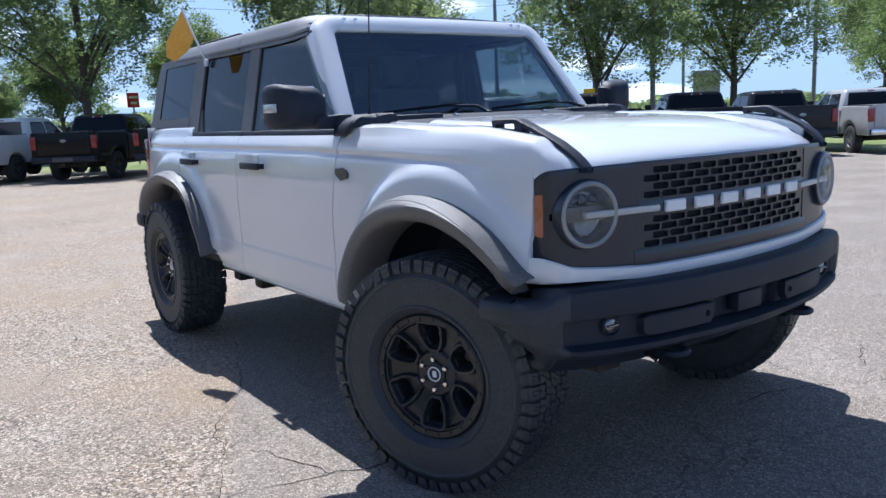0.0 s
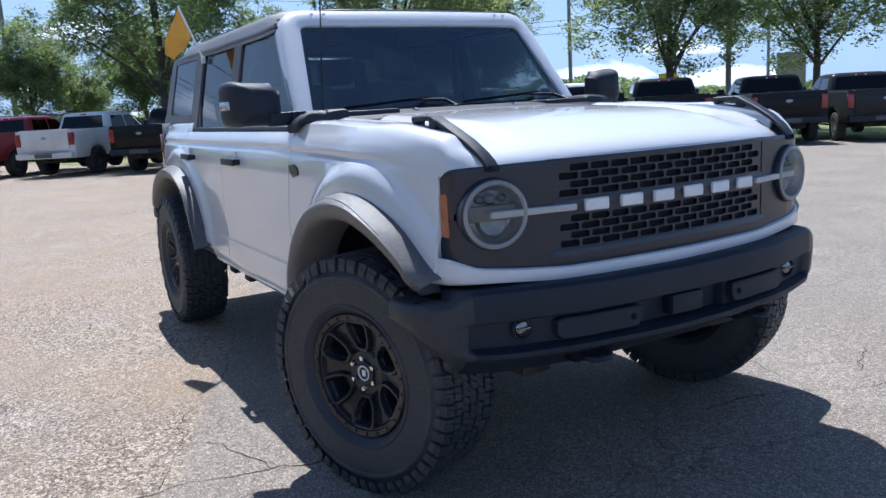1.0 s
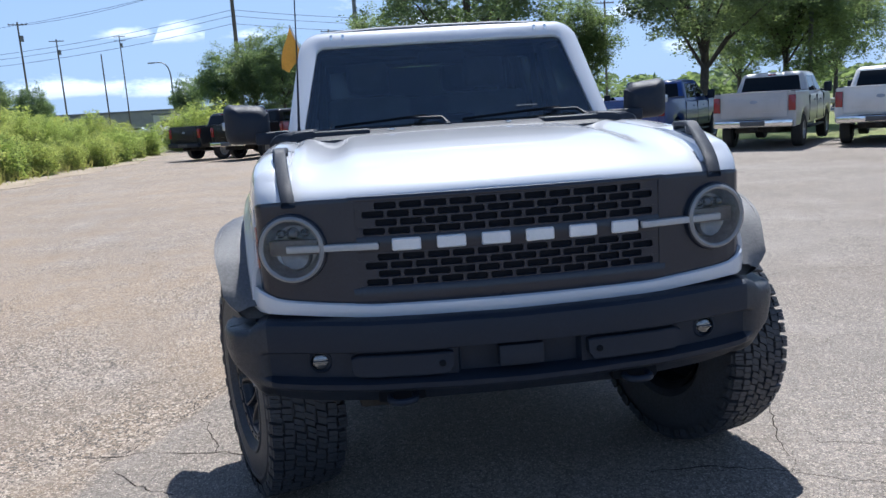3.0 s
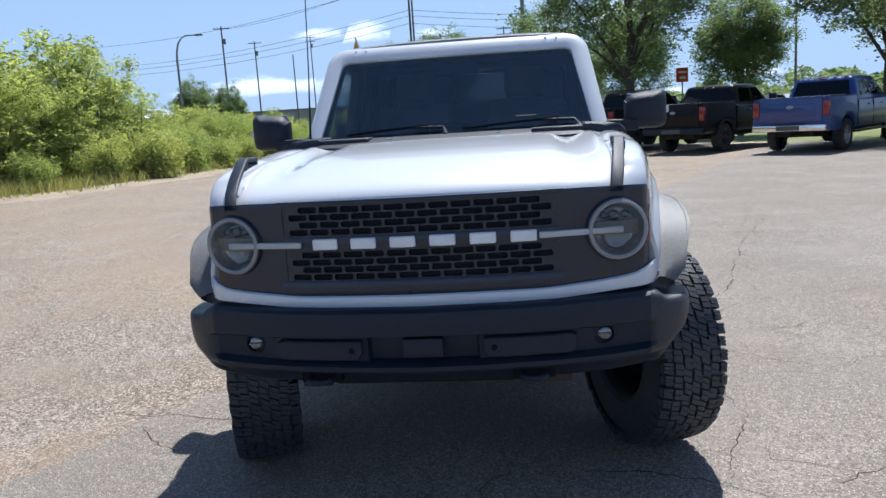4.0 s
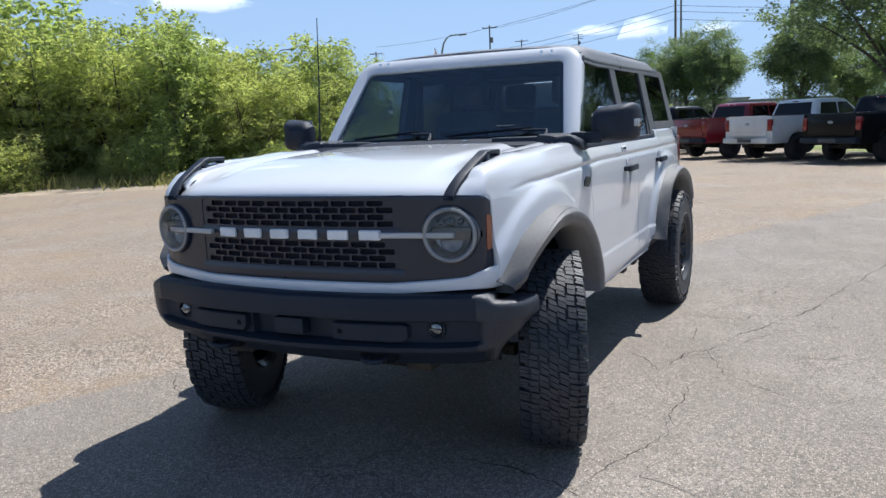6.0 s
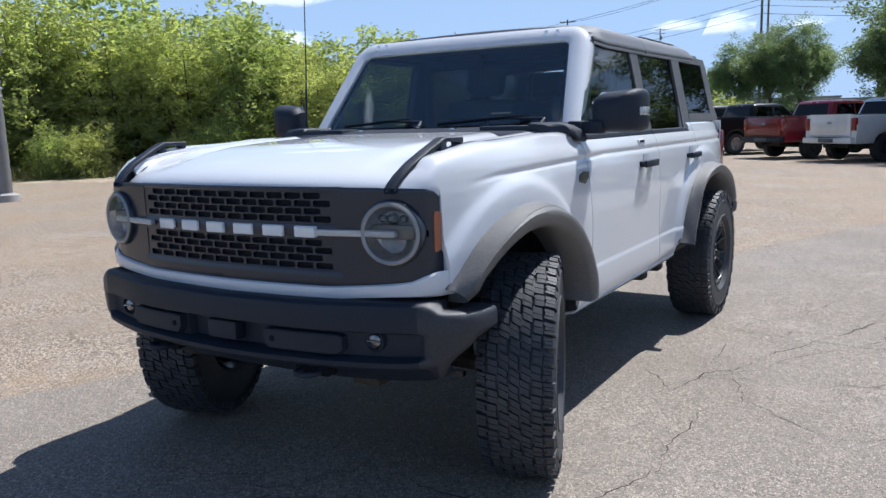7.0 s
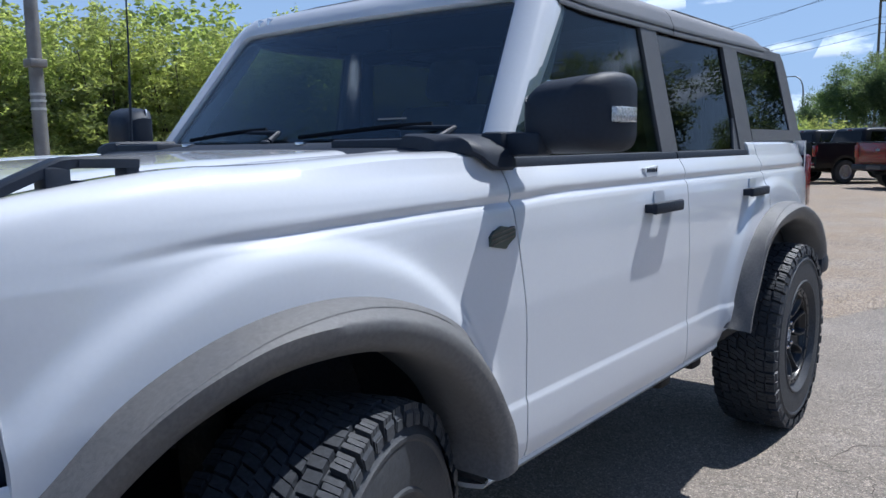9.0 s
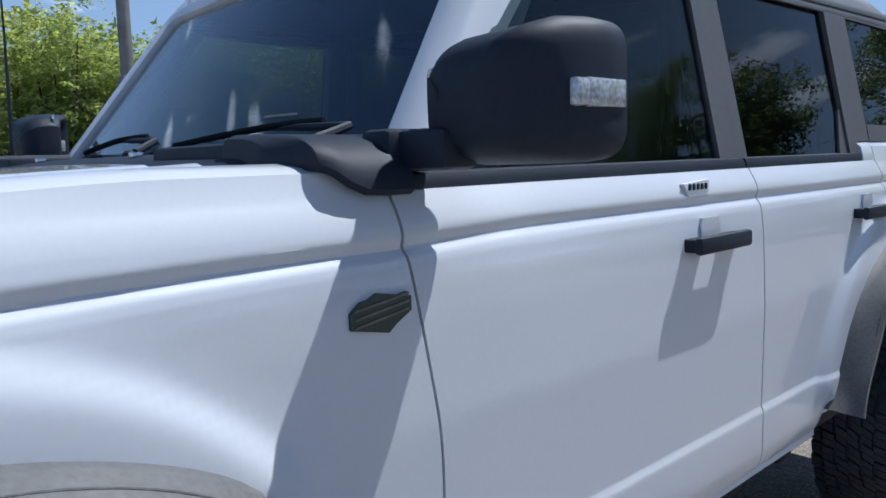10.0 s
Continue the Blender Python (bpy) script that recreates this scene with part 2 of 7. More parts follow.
PRINT = surface("pale_print", (0.12, 0.125, 0.13), 0.6)
LETTER = surface("pale_grey_badge", (0.72, 0.74, 0.76), 0.35, grain=0.03)
# one hardtop plastic, painted lighter on the sunlit roof, darker on the shaded sides
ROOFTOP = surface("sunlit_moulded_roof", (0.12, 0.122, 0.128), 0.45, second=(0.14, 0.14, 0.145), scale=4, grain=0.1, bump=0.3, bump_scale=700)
HARDTOP = surface("shaded_moulded_roof", (0.085, 0.088, 0.095), 0.5, second=(0.10, 0.10, 0.108), scale=4, grain=0.12, bump=0.35, bump_scale=700)
WINDSCREEN = glazing("windscreen_glass", (0.76, 0.81, 0.82), 0.0, 0.08)
SIDEGLASS = glazing("tinted_side_glass", (0.44, 0.49, 0.50), 0.0, 0.034, 0.55)
PRIVACY = glazing("dark_privacy_glass", (0.19, 0.205, 0.21), 0.0, 0.034, 0.55)
LENS = glazing("clear_lens", (0.9, 0.92, 0.93))
AMBER = surface("amber_reflector", (0.30, 0.085, 0.035), 0.3, coat=0.6, grain=0.1, fine=500)
SILVERED = surface("lamp_reflector", (0.20, 0.205, 0.215), 0.25, metal=0.35, grain=0.2, fine=60)
LAMPGREY = surface("lamp_inner_shelf", (0.115, 0.11, 0.105), 0.4, grain=0.2, fine=80)
PROJECTOR = surface("dark_projector_glass", (0.05, 0.053, 0.06), 0.12, metal=0.5, coat=0.6, grain=0.1)
INDICATOR = surface("clear_indicator", (0.50, 0.52, 0.54), 0.15, coat=0.8, metal=0.3, grain=0.35, fine=160)
LIGHTBAR = surface("frosted_light_bar", (0.44, 0.45, 0.46), 0.3, coat=0.4, grain=0.05)
CABIN = surface("cabin_trim", (0.045, 0.045, 0.047), 0.7, grain=0.2, bump=0.2)
SEAT = surface("seat_cloth", (0.14, 0.135, 0.13), 0.85, second=(0.18, 0.175, 0.165), scale=8, grain=0.3, bump=0.5)
MIRRORGLASS = surface("mirror_glass", (0.85, 0.87, 0.88), 0.02, metal=1.0, grain=0.0, rough_spread=0.0)
BADGE = surface("dark_green_badge", (0.035, 0.055, 0.045), 0.35, grain=0.2, fine=300)
CLOTH = surface("yellow_flag_cloth", (0.78, 0.42, 0.06), 0.8, second=(0.70, 0.36, 0.05), scale=9, grain=0.1)
TAIL = surface("red_tail_lens", (0.16, 0.010, 0.014), 0.2, coat=0.5, grain=0.15, fine=90)


# ---- mesh tools ----
def finish(bm, angle=35):
    bmesh.ops.remove_doubles(bm, verts=bm.verts[:], dist=1e-5)
    bmesh.ops.recalc_face_normals(bm, faces=bm.faces[:])
    limit = radians(angle)
    for f in bm.faces:
        f.smooth = True
    for e in bm.edges:
        if len(e.link_faces) == 2 and e.calc_face_angle(0) > limit:
            e.smooth = False


def part(name, bm, material, parent=None, label="", angle=35, clean=True):
    """Links a bmesh as one mesh object, under a thing or a part if one is given."""
    if clean:
        finish(bm, angle)
    me = bpy.data.meshes.new(name)
    bm.to_mesh(me)
    bm.free()
    me.materials.append(material)
    ob = new(name, me)
    ob.parent = parent
    return tagged(ob, label)


def fall(x, y):
    """How far the ground lies below the vehicle's: the lot drains away from it and towards one end."""
    n, s = 0.6428 * x + 0.7660 * y, 0.7660 * x - 0.6428 * y
    return -0.012 * min(max(n - 7, 0), 17) - 0.02 * min(max(s - 1, 0), 13) * min(max((n - 7) / 8, 0), 1)


def drain(bm):
    """Lays a flat sheet along that fall."""
    for k in (7, 9, 11, 13, 15, 19, 24):
        bmesh.ops.bisect_plane(bm, geom=bm.verts[:] + bm.edges[:] + bm.faces[:], plane_co=(0.6428 * k, 0.7660 * k, 0), plane_no=(0.6428, 0.7660, 0))
    for k in (1, 14):
        bmesh.ops.bisect_plane(bm, geom=bm.verts[:] + bm.edges[:] + bm.faces[:], plane_co=(0.7660 * k, -0.6428 * k, 0), plane_no=(0.7660, -0.6428, 0))
    bmesh.ops.triangulate(bm, faces=[f for f in bm.faces if len(f.verts) > 4 or (len(f.verts) == 4 and f.calc_area() > 1.0)])
    for v in bm.verts:
        v.co.z += fall(v.co.x, v.co.y)
    return bm


def thing(name, label, category, group="", at=None):
    """An empty at the base of a thing, which will parent its parts."""
    ob = tagged(new(name), label, category, group)
    ob.empty_display_size = 0.2
    if at is not None:
        ob.matrix_world = Matrix.Translation((0, 0, fall(at.translation.x, at.translation.y))) @ at
    return ob


def sheet(bm, rows, off=None):
    """Quads over a grid of points; with off, a second layer so far away, closed along the rim."""
    def layer(shift):
        return [[bm.verts.new(Vector(p) + shift) for p in row] for row in rows]

    def quads(g):
        for a, b in zip(g, g[1:]):
            for i in range(len(a) - 1):
                q = (a[i], a[i + 1], b[i + 1], b[i])
                if len({tuple(round(c, 6) for c in v.co) for v in q}) > 2:
                    bm.faces.new(q)

    top = layer(Vector())
    quads(top)
    if off is not None:
        low = layer(Vector(off))
        quads(low)
        ring = [(r, 0) for r in range(len(rows))] + [(len(rows) - 1, c) for c in range(1, len(rows[0]))]
        ring += [(r, len(rows[0]) - 1) for r in range(len(rows) - 2, -1, -1)] + [(0, c) for c in range(len(rows[0]) - 2, 0, -1)]
        for (r, c), (r2, c2) in zip(ring, ring[1:] + ring[:1]):
            if (top[r][c].co - top[r2][c2].co).length > 1e-6:
                bm.faces.new((top[r][c], top[r2][c2], low[r2][c2], low[r][c]))
    return bm


def box(bm, x0, x1, y0, y1, z0, z1, r=0.0, seg=2, turn=None):
    """A box, its edges rounded by r."""
    made = bmesh.ops.create_cube(bm, size=1)["verts"]
    for v in made:
        v.co = Vector(((x0 + x1) / 2 + v.co.x * (x1 - x0), (y0 + y1) / 2 + v.co.y * (y1 - y0), (z0 + z1) / 2 + v.co.z * (z1 - z0)))
    if r:
        edges = list({e for v in made for e in v.link_edges})
        out = bmesh.ops.bevel(bm, geom=edges, offset=r, segments=seg, affect="EDGES", profile=0.5)
        made = list({v for f in out["faces"] for v in f.verts} | {v for v in made if v.is_valid})
    if turn is not None:
        bmesh.ops.transform(bm, matrix=turn, verts=[v for v in made if v.is_valid])
    return bm


def slab(bm, outline, a, b):
    """Prism between two copies of an outline: a and b map a 2D point to space."""
    lo = [bm.verts.new(a(*p)) for p in outline]
    hi = [bm.verts.new(b(*p)) for p in outline]
    bm.faces.new(lo)
    bm.faces.new(hi[::-1])
    for i in range(len(lo)):
        j = (i + 1) % len(lo)
        bm.faces.new((lo[i], lo[j], hi[j], hi[i]))
    return bm


def rod(bm, path, r, sides=10, cap=True):
    """A tube along a path; r is one radius or one for each point."""
    path = [Vector(p) for p in path]
    radii = r if isinstance(r, (list, tuple)) else [r] * len(path)
    rings = []
    ref = Vector((0, 0, 1))
    for i, p in enumerate(path):
        way = (path[min(i + 1, len(path) - 1)] - path[max(i - 1, 0)]).normalized()
        if abs(way.dot(ref)) > 0.95:
            ref = Vector((1, 0, 0)) if abs(way.x) < 0.9 else Vector((0, 1, 0))
        u = way.cross(ref).normalized()
        v = way.cross(u)
        rings.append([bm.verts.new(p + radii[i] * (math.cos(2 * math.pi * k / sides) * u + math.sin(2 * math.pi * k / sides) * v)) for k in range(sides)])
    for a, b in zip(rings, rings[1:]):
        for k in range(sides):
            bm.faces.new((a[k], a[(k + 1) % sides], b[(k + 1) % sides], b[k]))
    if cap:
        bm.faces.new(rings[0][::-1])
        bm.faces.new(rings[-1])
    return bm


def lathe(bm, profile, steps=48, m=None):
    """Spins (along, radius) points about the x axis."""
    m = m or Matrix()
    rings = []
    for a, r in profile:
        if r < 1e-5:
            rings.append([bm.verts.new(m @ Vector((a, 0, 0)))] * steps)
        else:
            rings.append([bm.verts.new(m @ Vector((a, r * math.cos(2 * math.pi * k / steps), r * math.sin(2 * math.pi * k / steps)))) for k in range(steps)])
    for p, q in zip(rings, rings[1:]):
        for k in range(steps):
            j = (k + 1) % steps
            vs = []
            for v in (p[k], p[j], q[j], q[k]):
                if v not in vs:
                    vs.append(v)
            if len(vs) > 2:
                bm.faces.new(vs)
    return bm


def lerp(table, t):
    """Linear reading of a table of (t, value)."""
    if t <= table[0][0]:
        return table[0][1]
    for (a, u), (b, v) in zip(table, table[1:]):
        if t <= b:
            return u + (v - u) * (t - a) / (b - a)
    return table[-1][1]


def curve_points(points, count):
    """Evenly spaced points on a smooth line through the given ones."""
    pts = [Vector(p) for p in points]
    fine = []
    for i in range(len(pts) - 1):
        p0, p1, p2, p3 = pts[max(i - 1, 0)], pts[i], pts[i + 1], pts[min(i + 2, len(pts) - 1)]
        for k in range(12):
            t = k / 12
            fine.append(0.5 * ((2 * p1) + (p2 - p0) * t + (2 * p0 - 5 * p1 + 4 * p2 - p3) * t * t + (3 * p1 - p0 - 3 * p2 + p3) * t ** 3))
    fine.append(pts[-1])
    run = [0]
    for a, b in zip(fine, fine[1:]):
        run.append(run[-1] + (b - a).length)
    out, j = [], 0
    for k in range(count):
        want = run[-1] * k / (count - 1)
        while j < len(run) - 2 and run[j + 1] < want:
            j += 1
        f = (want - run[j]) / max(run[j + 1] - run[j], 1e-9)
        out.append(fine[j].lerp(fine[j + 1], f))
    return out


def smooth(a, b, x):
    t = min(max((x - a) / (b - a), 0), 1)
    return t * t * (3 - 2 * t)


def bm_():
    return bmesh.new()


# ---- ground ----
GRASSY = surface("summer_grass_ground", (0.13, 0.17, 0.045), 0.9, second=(0.20, 0.20, 0.09), scale=0.25, fine=6, grain=0.35, specular=0.2)
ASPHALT = asphalt("old_asphalt")
DIRT = surface("dry_dirt", (0.36, 0.30, 0.23), 0.95, second=(0.26, 0.21, 0.15), scale=1.5, fine=25, grain=0.3, bump=0.6, bump_scale=30, specular=0.2)
CRACK = surface("open_crack", (0.045, 0.037, 0.031), 0.95, scale=9, grain=0.3, specular=0.1)
ROW_N = Vector((math.sin(radians(40)), math.cos(radians(40)), 0))
ROW_U = Vector((ROW_N.y, -ROW_N.x, 0))


def in_row(s, n, z=0.0):
    """A place by metres along the row of parked trucks and metres towards it."""
    return ROW_U * s + ROW_N * n + Vector((0, 0, z))


bm = bm_()
bmesh.ops.create_grid(bm, x_segments=40, y_segments=40, size=2500, matrix=Matrix.Translation((0, 0, -0.03)))
tagged(part("ground", drain(bm), GRASSY), "flat summer grass ground reaching the horizon", "ground", kind="structure")

# the lot: asphalt as far as the shrubs on one side and the verge behind the trucks on the other
EDGE = [(-13.6, 62), (-12.4, 46), (-11.2, 34), (-10.9, 26), (-11.0, 19.5), (-12.2, 15.6), (-15.0, 13.6), (-18.2, 12.3), (-20.5, 10.6), (-22.3, 6.5), (-23.5, 0), (-24.0, -10), (-24, -40)]
far = [Vector((-4.0, 52.0, 0)), in_row(-20, 25.5), in_row(-6, 24.6), in_row(0, 22.2), in_row(22, 21.6), in_row(34, 14)]
bm = bm_()
rim = [Vector((x, y, 0)) for x, y in EDGE] + [Vector((40, -40, 0))] + far[::-1]
slab(bm, [(p.x, p.y) for p in rim], lambda x, y: (x, y, 0.0), lambda x, y: (x, y, -0.12))
LOT = tagged(part("pavement", drain(bm), ASPHALT), "old bleached asphalt car park with cracks and a lane seam", "pavement", kind="structure")

# cracks: thin open lines, wandering
rngc = random.Random(11)
def crack(points, width=0.007):
    line = []
    for a, b in zip(points, points[1:]):
        a, b = Vector((*a, 0)), Vector((*b, 0))
        n = max(3, int((b - a).length / 0.035))
        across = Vector((-(b - a).y, (b - a).x, 0)).normalized()
        for k in range(n):
            t = k / n
            line.append(a.lerp(b, t) + across * ((rngc.gauss(0, 0.006) + 0.014 * math.sin(len(line) * 0.37 + a.x * 9) * math.sin(math.pi * t)) * (0 if k == 0 else 1)))
    line.append(Vector((*points[-1], 0)))
    bm = bm_()
    rows = [[], []]
    for i, p in enumerate(line):
        w = width * rngc.uniform(0.4, 1.0) * (0.30 + 0.35 * (1 + math.sin(i * 0.31 + line[0].y * 5))) * 0.5
        d = (line[min(i + 1, len(line) - 1)] - line[max(i - 1, 0)]).normalized()
        side = Vector((-d.y, d.x, 0)) * w
        rows[0].append(p + side + Vector((0, 0, 0.0015 + fall(p.x, p.y))))
        rows[1].append(p - side + Vector((0, 0, 0.0015 + fall(p.x, p.y))))
    sheet(bm, rows)
    part("crack", bm, CRACK, LOT)


crack([(-1.75, 0.40), (-1.56, 0.41), (-1.41, 0.38), (-1.24, 0.338), (-1.05, 0.27), (-0.8, 0.30)], 0.012)
crack([(-1.55, 0.68), (-1.43, 0.80), (-1.286, 0.70), (-1.237, 0.50), (-1.19, 0.325)], 0.008)
crack([(-1.60, 0.42), (-1.43, 0.80), (-1.40, 1.02), (-1.25, 1.24), (-1.08, 1.51), (-0.9, 2.0), (-0.72, 2.5)], 0.006)
crack([(0.5, -0.25), (0.9, -0.32), (1.07, -0.40), (1.18, -0.47), (1.33, -0.55), (1.8, -0.62), (2.4, -0.9)], 0.010)
crack([(1.07, -0.40), (1.145, -0.2), (1.194, -0.06), (1.333, 0.31), (1.30, 0.61), (1.34, 1.06), (1.47, 1.20), (1.42, 1.45), (1.32, 1.68)], 0.008)
crack([(0.89, 1.50), (1.04, 1.36), (1.13, 1.20), (1.208, 1.587), (1.323, 1.68), (1.46, 2.086), (1.659, 2.48), (1.88, 2.93), (2.05, 3.55), (2.47, 4.9), (3.1, 6.4)], 0.011)
crack([(1.04, 0.60), (1.125, 0.684), (1.265, 0.548), (1.343, 0.411)], 0.005)
crack([(1.20, 2.30), (1.19, 1.854), (1.323, 1.68)], 0.006)
crack([(1.659, 2.48), (2.2, 2.45), (2.8, 2.7), (3.6, 2.6)], 0.007)
crack([(1.483, 1.236), (1.9, 0.9), (2.2, 1.1), (2.9, 0.7), (3.7, 0.8)], 0.006)
crack([(1.88, 2.93), (1.6, 3.4), (1.75, 4.1), (1.3, 5.0), (1.1, 5.6)], 0.007)
crack([(-2.4, 3.5), (-3.4, 3.1), (-4.6, 3.3), (-6.0, 2.8)], 0.008)
crack([(-1.2, 5.2), (-2.6, 5.6), (-4.4, 5.3), (-7.0, 5.9)], 0.010)
crack([(2.5, 5.4), (3.6, 5.2), (4.6, 5.8), (6.4, 5.6), (8.8, 6.3)], 0.010)
crack([(3.2, 7.8), (2.2, 8.4), (1.4, 9.6), (1.0, 11.4)], 0.012)
crack([(-3.4, -0.8), (-3.1, 0.4), (-3.5, 1.8), (-3.0, 3.2)], 0.008)
crack([(2.4, -0.9), (3.2, 0.2), (3.4, 1.6), (4.2, 2.9), (4.0, 4.2)], 0.007)
# hair cracks that branch over both lanes
rngh = random.Random(29)
for k in range(64):
    x, y = (rngh.uniform(1.1, 6.5), rngh.uniform(-0.8, 9.0)) if k % 4 else (rngh.uniform(-6.0, -1.6), rngh.uniform(-0.5, 6.0))
    way = rngh.uniform(0, 6.28)
    line = [(x, y)]
    for q in range(rngh.randrange(3, 8)):
        way += rngh.gauss(0, 0.55)
        step = rngh.uniform(0.10, 0.26)
        x, y = x + step * math.cos(way), y + step * math.sin(way)
        line.append((x, y))
    if all(px * px > 1.0 for px, py in line):
        crack(line, rngh.uniform(0.0035, 0.007))
# lane seam, open in places
x_of = lambda y: -1.25 + 0.412 * (y - 1.2)
crack([(x_of(y) + rngc.uniform(-0.03, 0.03), y) for y in np.linspace(4.2, 15, 18)], 0.006)

# dirt verge between the asphalt and the shrubs
bm = bm_()
rows = []
pts = curve_points([(x, y, 0) for x, y in EDGE[1:-2]], 60)
out = []
for i, p in enumerate(pts):
    d = (pts[min(i + 1, 59)] - pts[max(i - 1, 0)]).normalized()
    out.append(Vector((d.y, -d.x, 0)))
for t, z in ((-0.8, 0.004), (0.0, 0.016), (0.9, 0.035), (2.0, 0.03), (3.4, 0.0)):
    rows.append([p + o * (t * (1 + 0.35 * math.sin(i * 0.9) * (t < 0.2)) + 0.12 * math.sin(i * 2.3)) + Vector((0, 0, z + fall(p.x, p.y))) for i, (p, o) in enumerate(zip(pts, out))])
bm = sheet(bm, rows, off=(0, 0, -0.06))
tagged(part("verge", bm, DIRT), "bare dry dirt verge along the asphalt", "verge", kind="structure")
VERGE = list(zip(pts, out))


# ---- the white four-door off-road vehicle: nose towards -y, front axle at y = 0 ----
CAR = thing("off_road_vehicle", "white four-door off-road vehicle with black flares parked on asphalt", "car")

PROFILE = [(0.55, 0.868), (0.575, 0.877), (0.60, 0.880), (0.690, 0.8805), (0.698, 0.8795), (0.706, 0.8755), (0.80, 0.877), (0.95, 0.880),
           (1.10, 0.875), (1.15, 0.872), (1.19, 0.867), (1.22, 0.862), (1.24, 0.857), (1.26, 0.849), (1.285, 0.834), (1.31, 0.80), (1.40, 0.79)]
FRONT_JOIN = [(-0.474, 0.832), (-0.455, 0.848), (-0.42, 0.878), (-0.307, 0.977), (-0.147, 1.047), (0.03, 1.072), (0.21, 1.052), (0.39, 0.985),
              (0.48, 0.90), (0.56, 0.75), (0.585, 0.62), (0.60, 0.55)]
REAR_JOIN = [(2.18, 0.55), (2.242, 0.63), (2.342, 0.817), (2.44, 0.92), (2.54, 0.985), (2.69, 1.04), (2.87, 1.065), (3.13, 1.05),
             (3.28, 1.0), (3.41, 0.90), (3.49, 0.78), (3.53, 0.66)]


GROOVE = [(1.19, 0.0), (1.203, -0.002), (1.209, -0.0065), (1.216, -0.010), (1.224, -0.006), (1.232, -0.001), (1.24, 0.0)]


def half_width(z, y, line=None):
    """Half the body's width at a height and a place along it; line is the height before the nose droops, for the groove."""
    droop = 0.010 * smooth(1.0, 0.65, y) + 0.018 * smooth(0.65, -0.30, y)
    x = lerp(PROFILE, z) + lerp(GROOVE, (z if line is None else line) + droop) * smooth(-0.36, 0.05, y)
    if y < 0.15:
        x -= 0.062 * ((0.15 - y) / 0.6) ** 2.2
    if y > 3.1:
        x -= 0.045 * ((y - 3.1) / 0.52) ** 2.4
    for cy, ry in ((0.02, 0.52), (2.88, 0.60)):
        r = math.hypot((y - cy) / ry, (z - 0.55) / 0.515)
        if z > 0.6:
            x += 0.008 * smooth(1.34, 1.05, r) + 0.017 * smooth(1.245, 1.150, r)
    return x


def lower_edge(y):
    if -0.6 < y < 0.6:
        return max(0.55, lerp(FRONT_JOIN, y))
    if 2.18 < y < 3.53:
        return max(0.55, lerp(REAR_JOIN, y))
    return 0.55 if y < 3 else 0.66


def nose_drop(y):
    return 0.045 * (max(0, -0.08 - y) / 0.37) ** 1.6 + 0.045 * smooth(-0.42, -0.52, y)


ZROWS = [0.55, 0.575, 0.60, 0.65, 0.684, 0.690, 0.698, 0.706, 0.713, 0.76, 0.80, 0.84] + [round(0.86 + 0.015 * k, 3) for k in range(21)] + [round(1.165 + 0.004 * k, 3) for k in range(20)] + [1.26, 1.275, 1.285]


def side_panel(name, side, y0, y1, zrows, label="", extra=None, columns=24):
    """A pressed panel of the body's side between two seams, y0(z) and y1(z), following the arches."""
    rows = []
    for z in zrows:
        row = []
        for k in range(columns + 1):
            u = k / columns
            y = y0(z) + (y1(z) - y0(z)) * u
            zz = max(z, lower_edge(y))
            drop = nose_drop(y) * smooth(0.98, 1.28, zz)
            row.append((side * half_width(zz - drop, y, zz), y, zz - drop))
        rows.append(row)
    for dx, dz in extra or ():
        row = []
        for k in range(columns + 1):
            u = k / columns
            y = y0(zrows[-1]) + (y1(zrows[-1]) - y0(zrows[-1])) * u
            w = half_width(zrows[-1] - nose_drop(y), y)
            x = w - dx * (w - 0.708) if dx > 0 else w + dx
            # the wing's shoulder climbs towards the windscreen
            lift = 0.018 * smooth(-0.05, 0.40, y) * smooth(0.69, 0.62, y) * (1 - 0.7 * smooth(0.45, 1.0, dx)) if dx > 0 else 0.0
            row.append((side * x, y, zrows[-1] + dz + lift - nose_drop(y)))
        rows.append(row)
    bm = sheet(bm_(), rows, off=(-side * 0.014, 0, 0))
    return part(name, bm, PAINT, CAR, label, angle=28)


def seam_front(z):
    return 0.758 - 0.05 * smooth(0.85, 1.28, z)


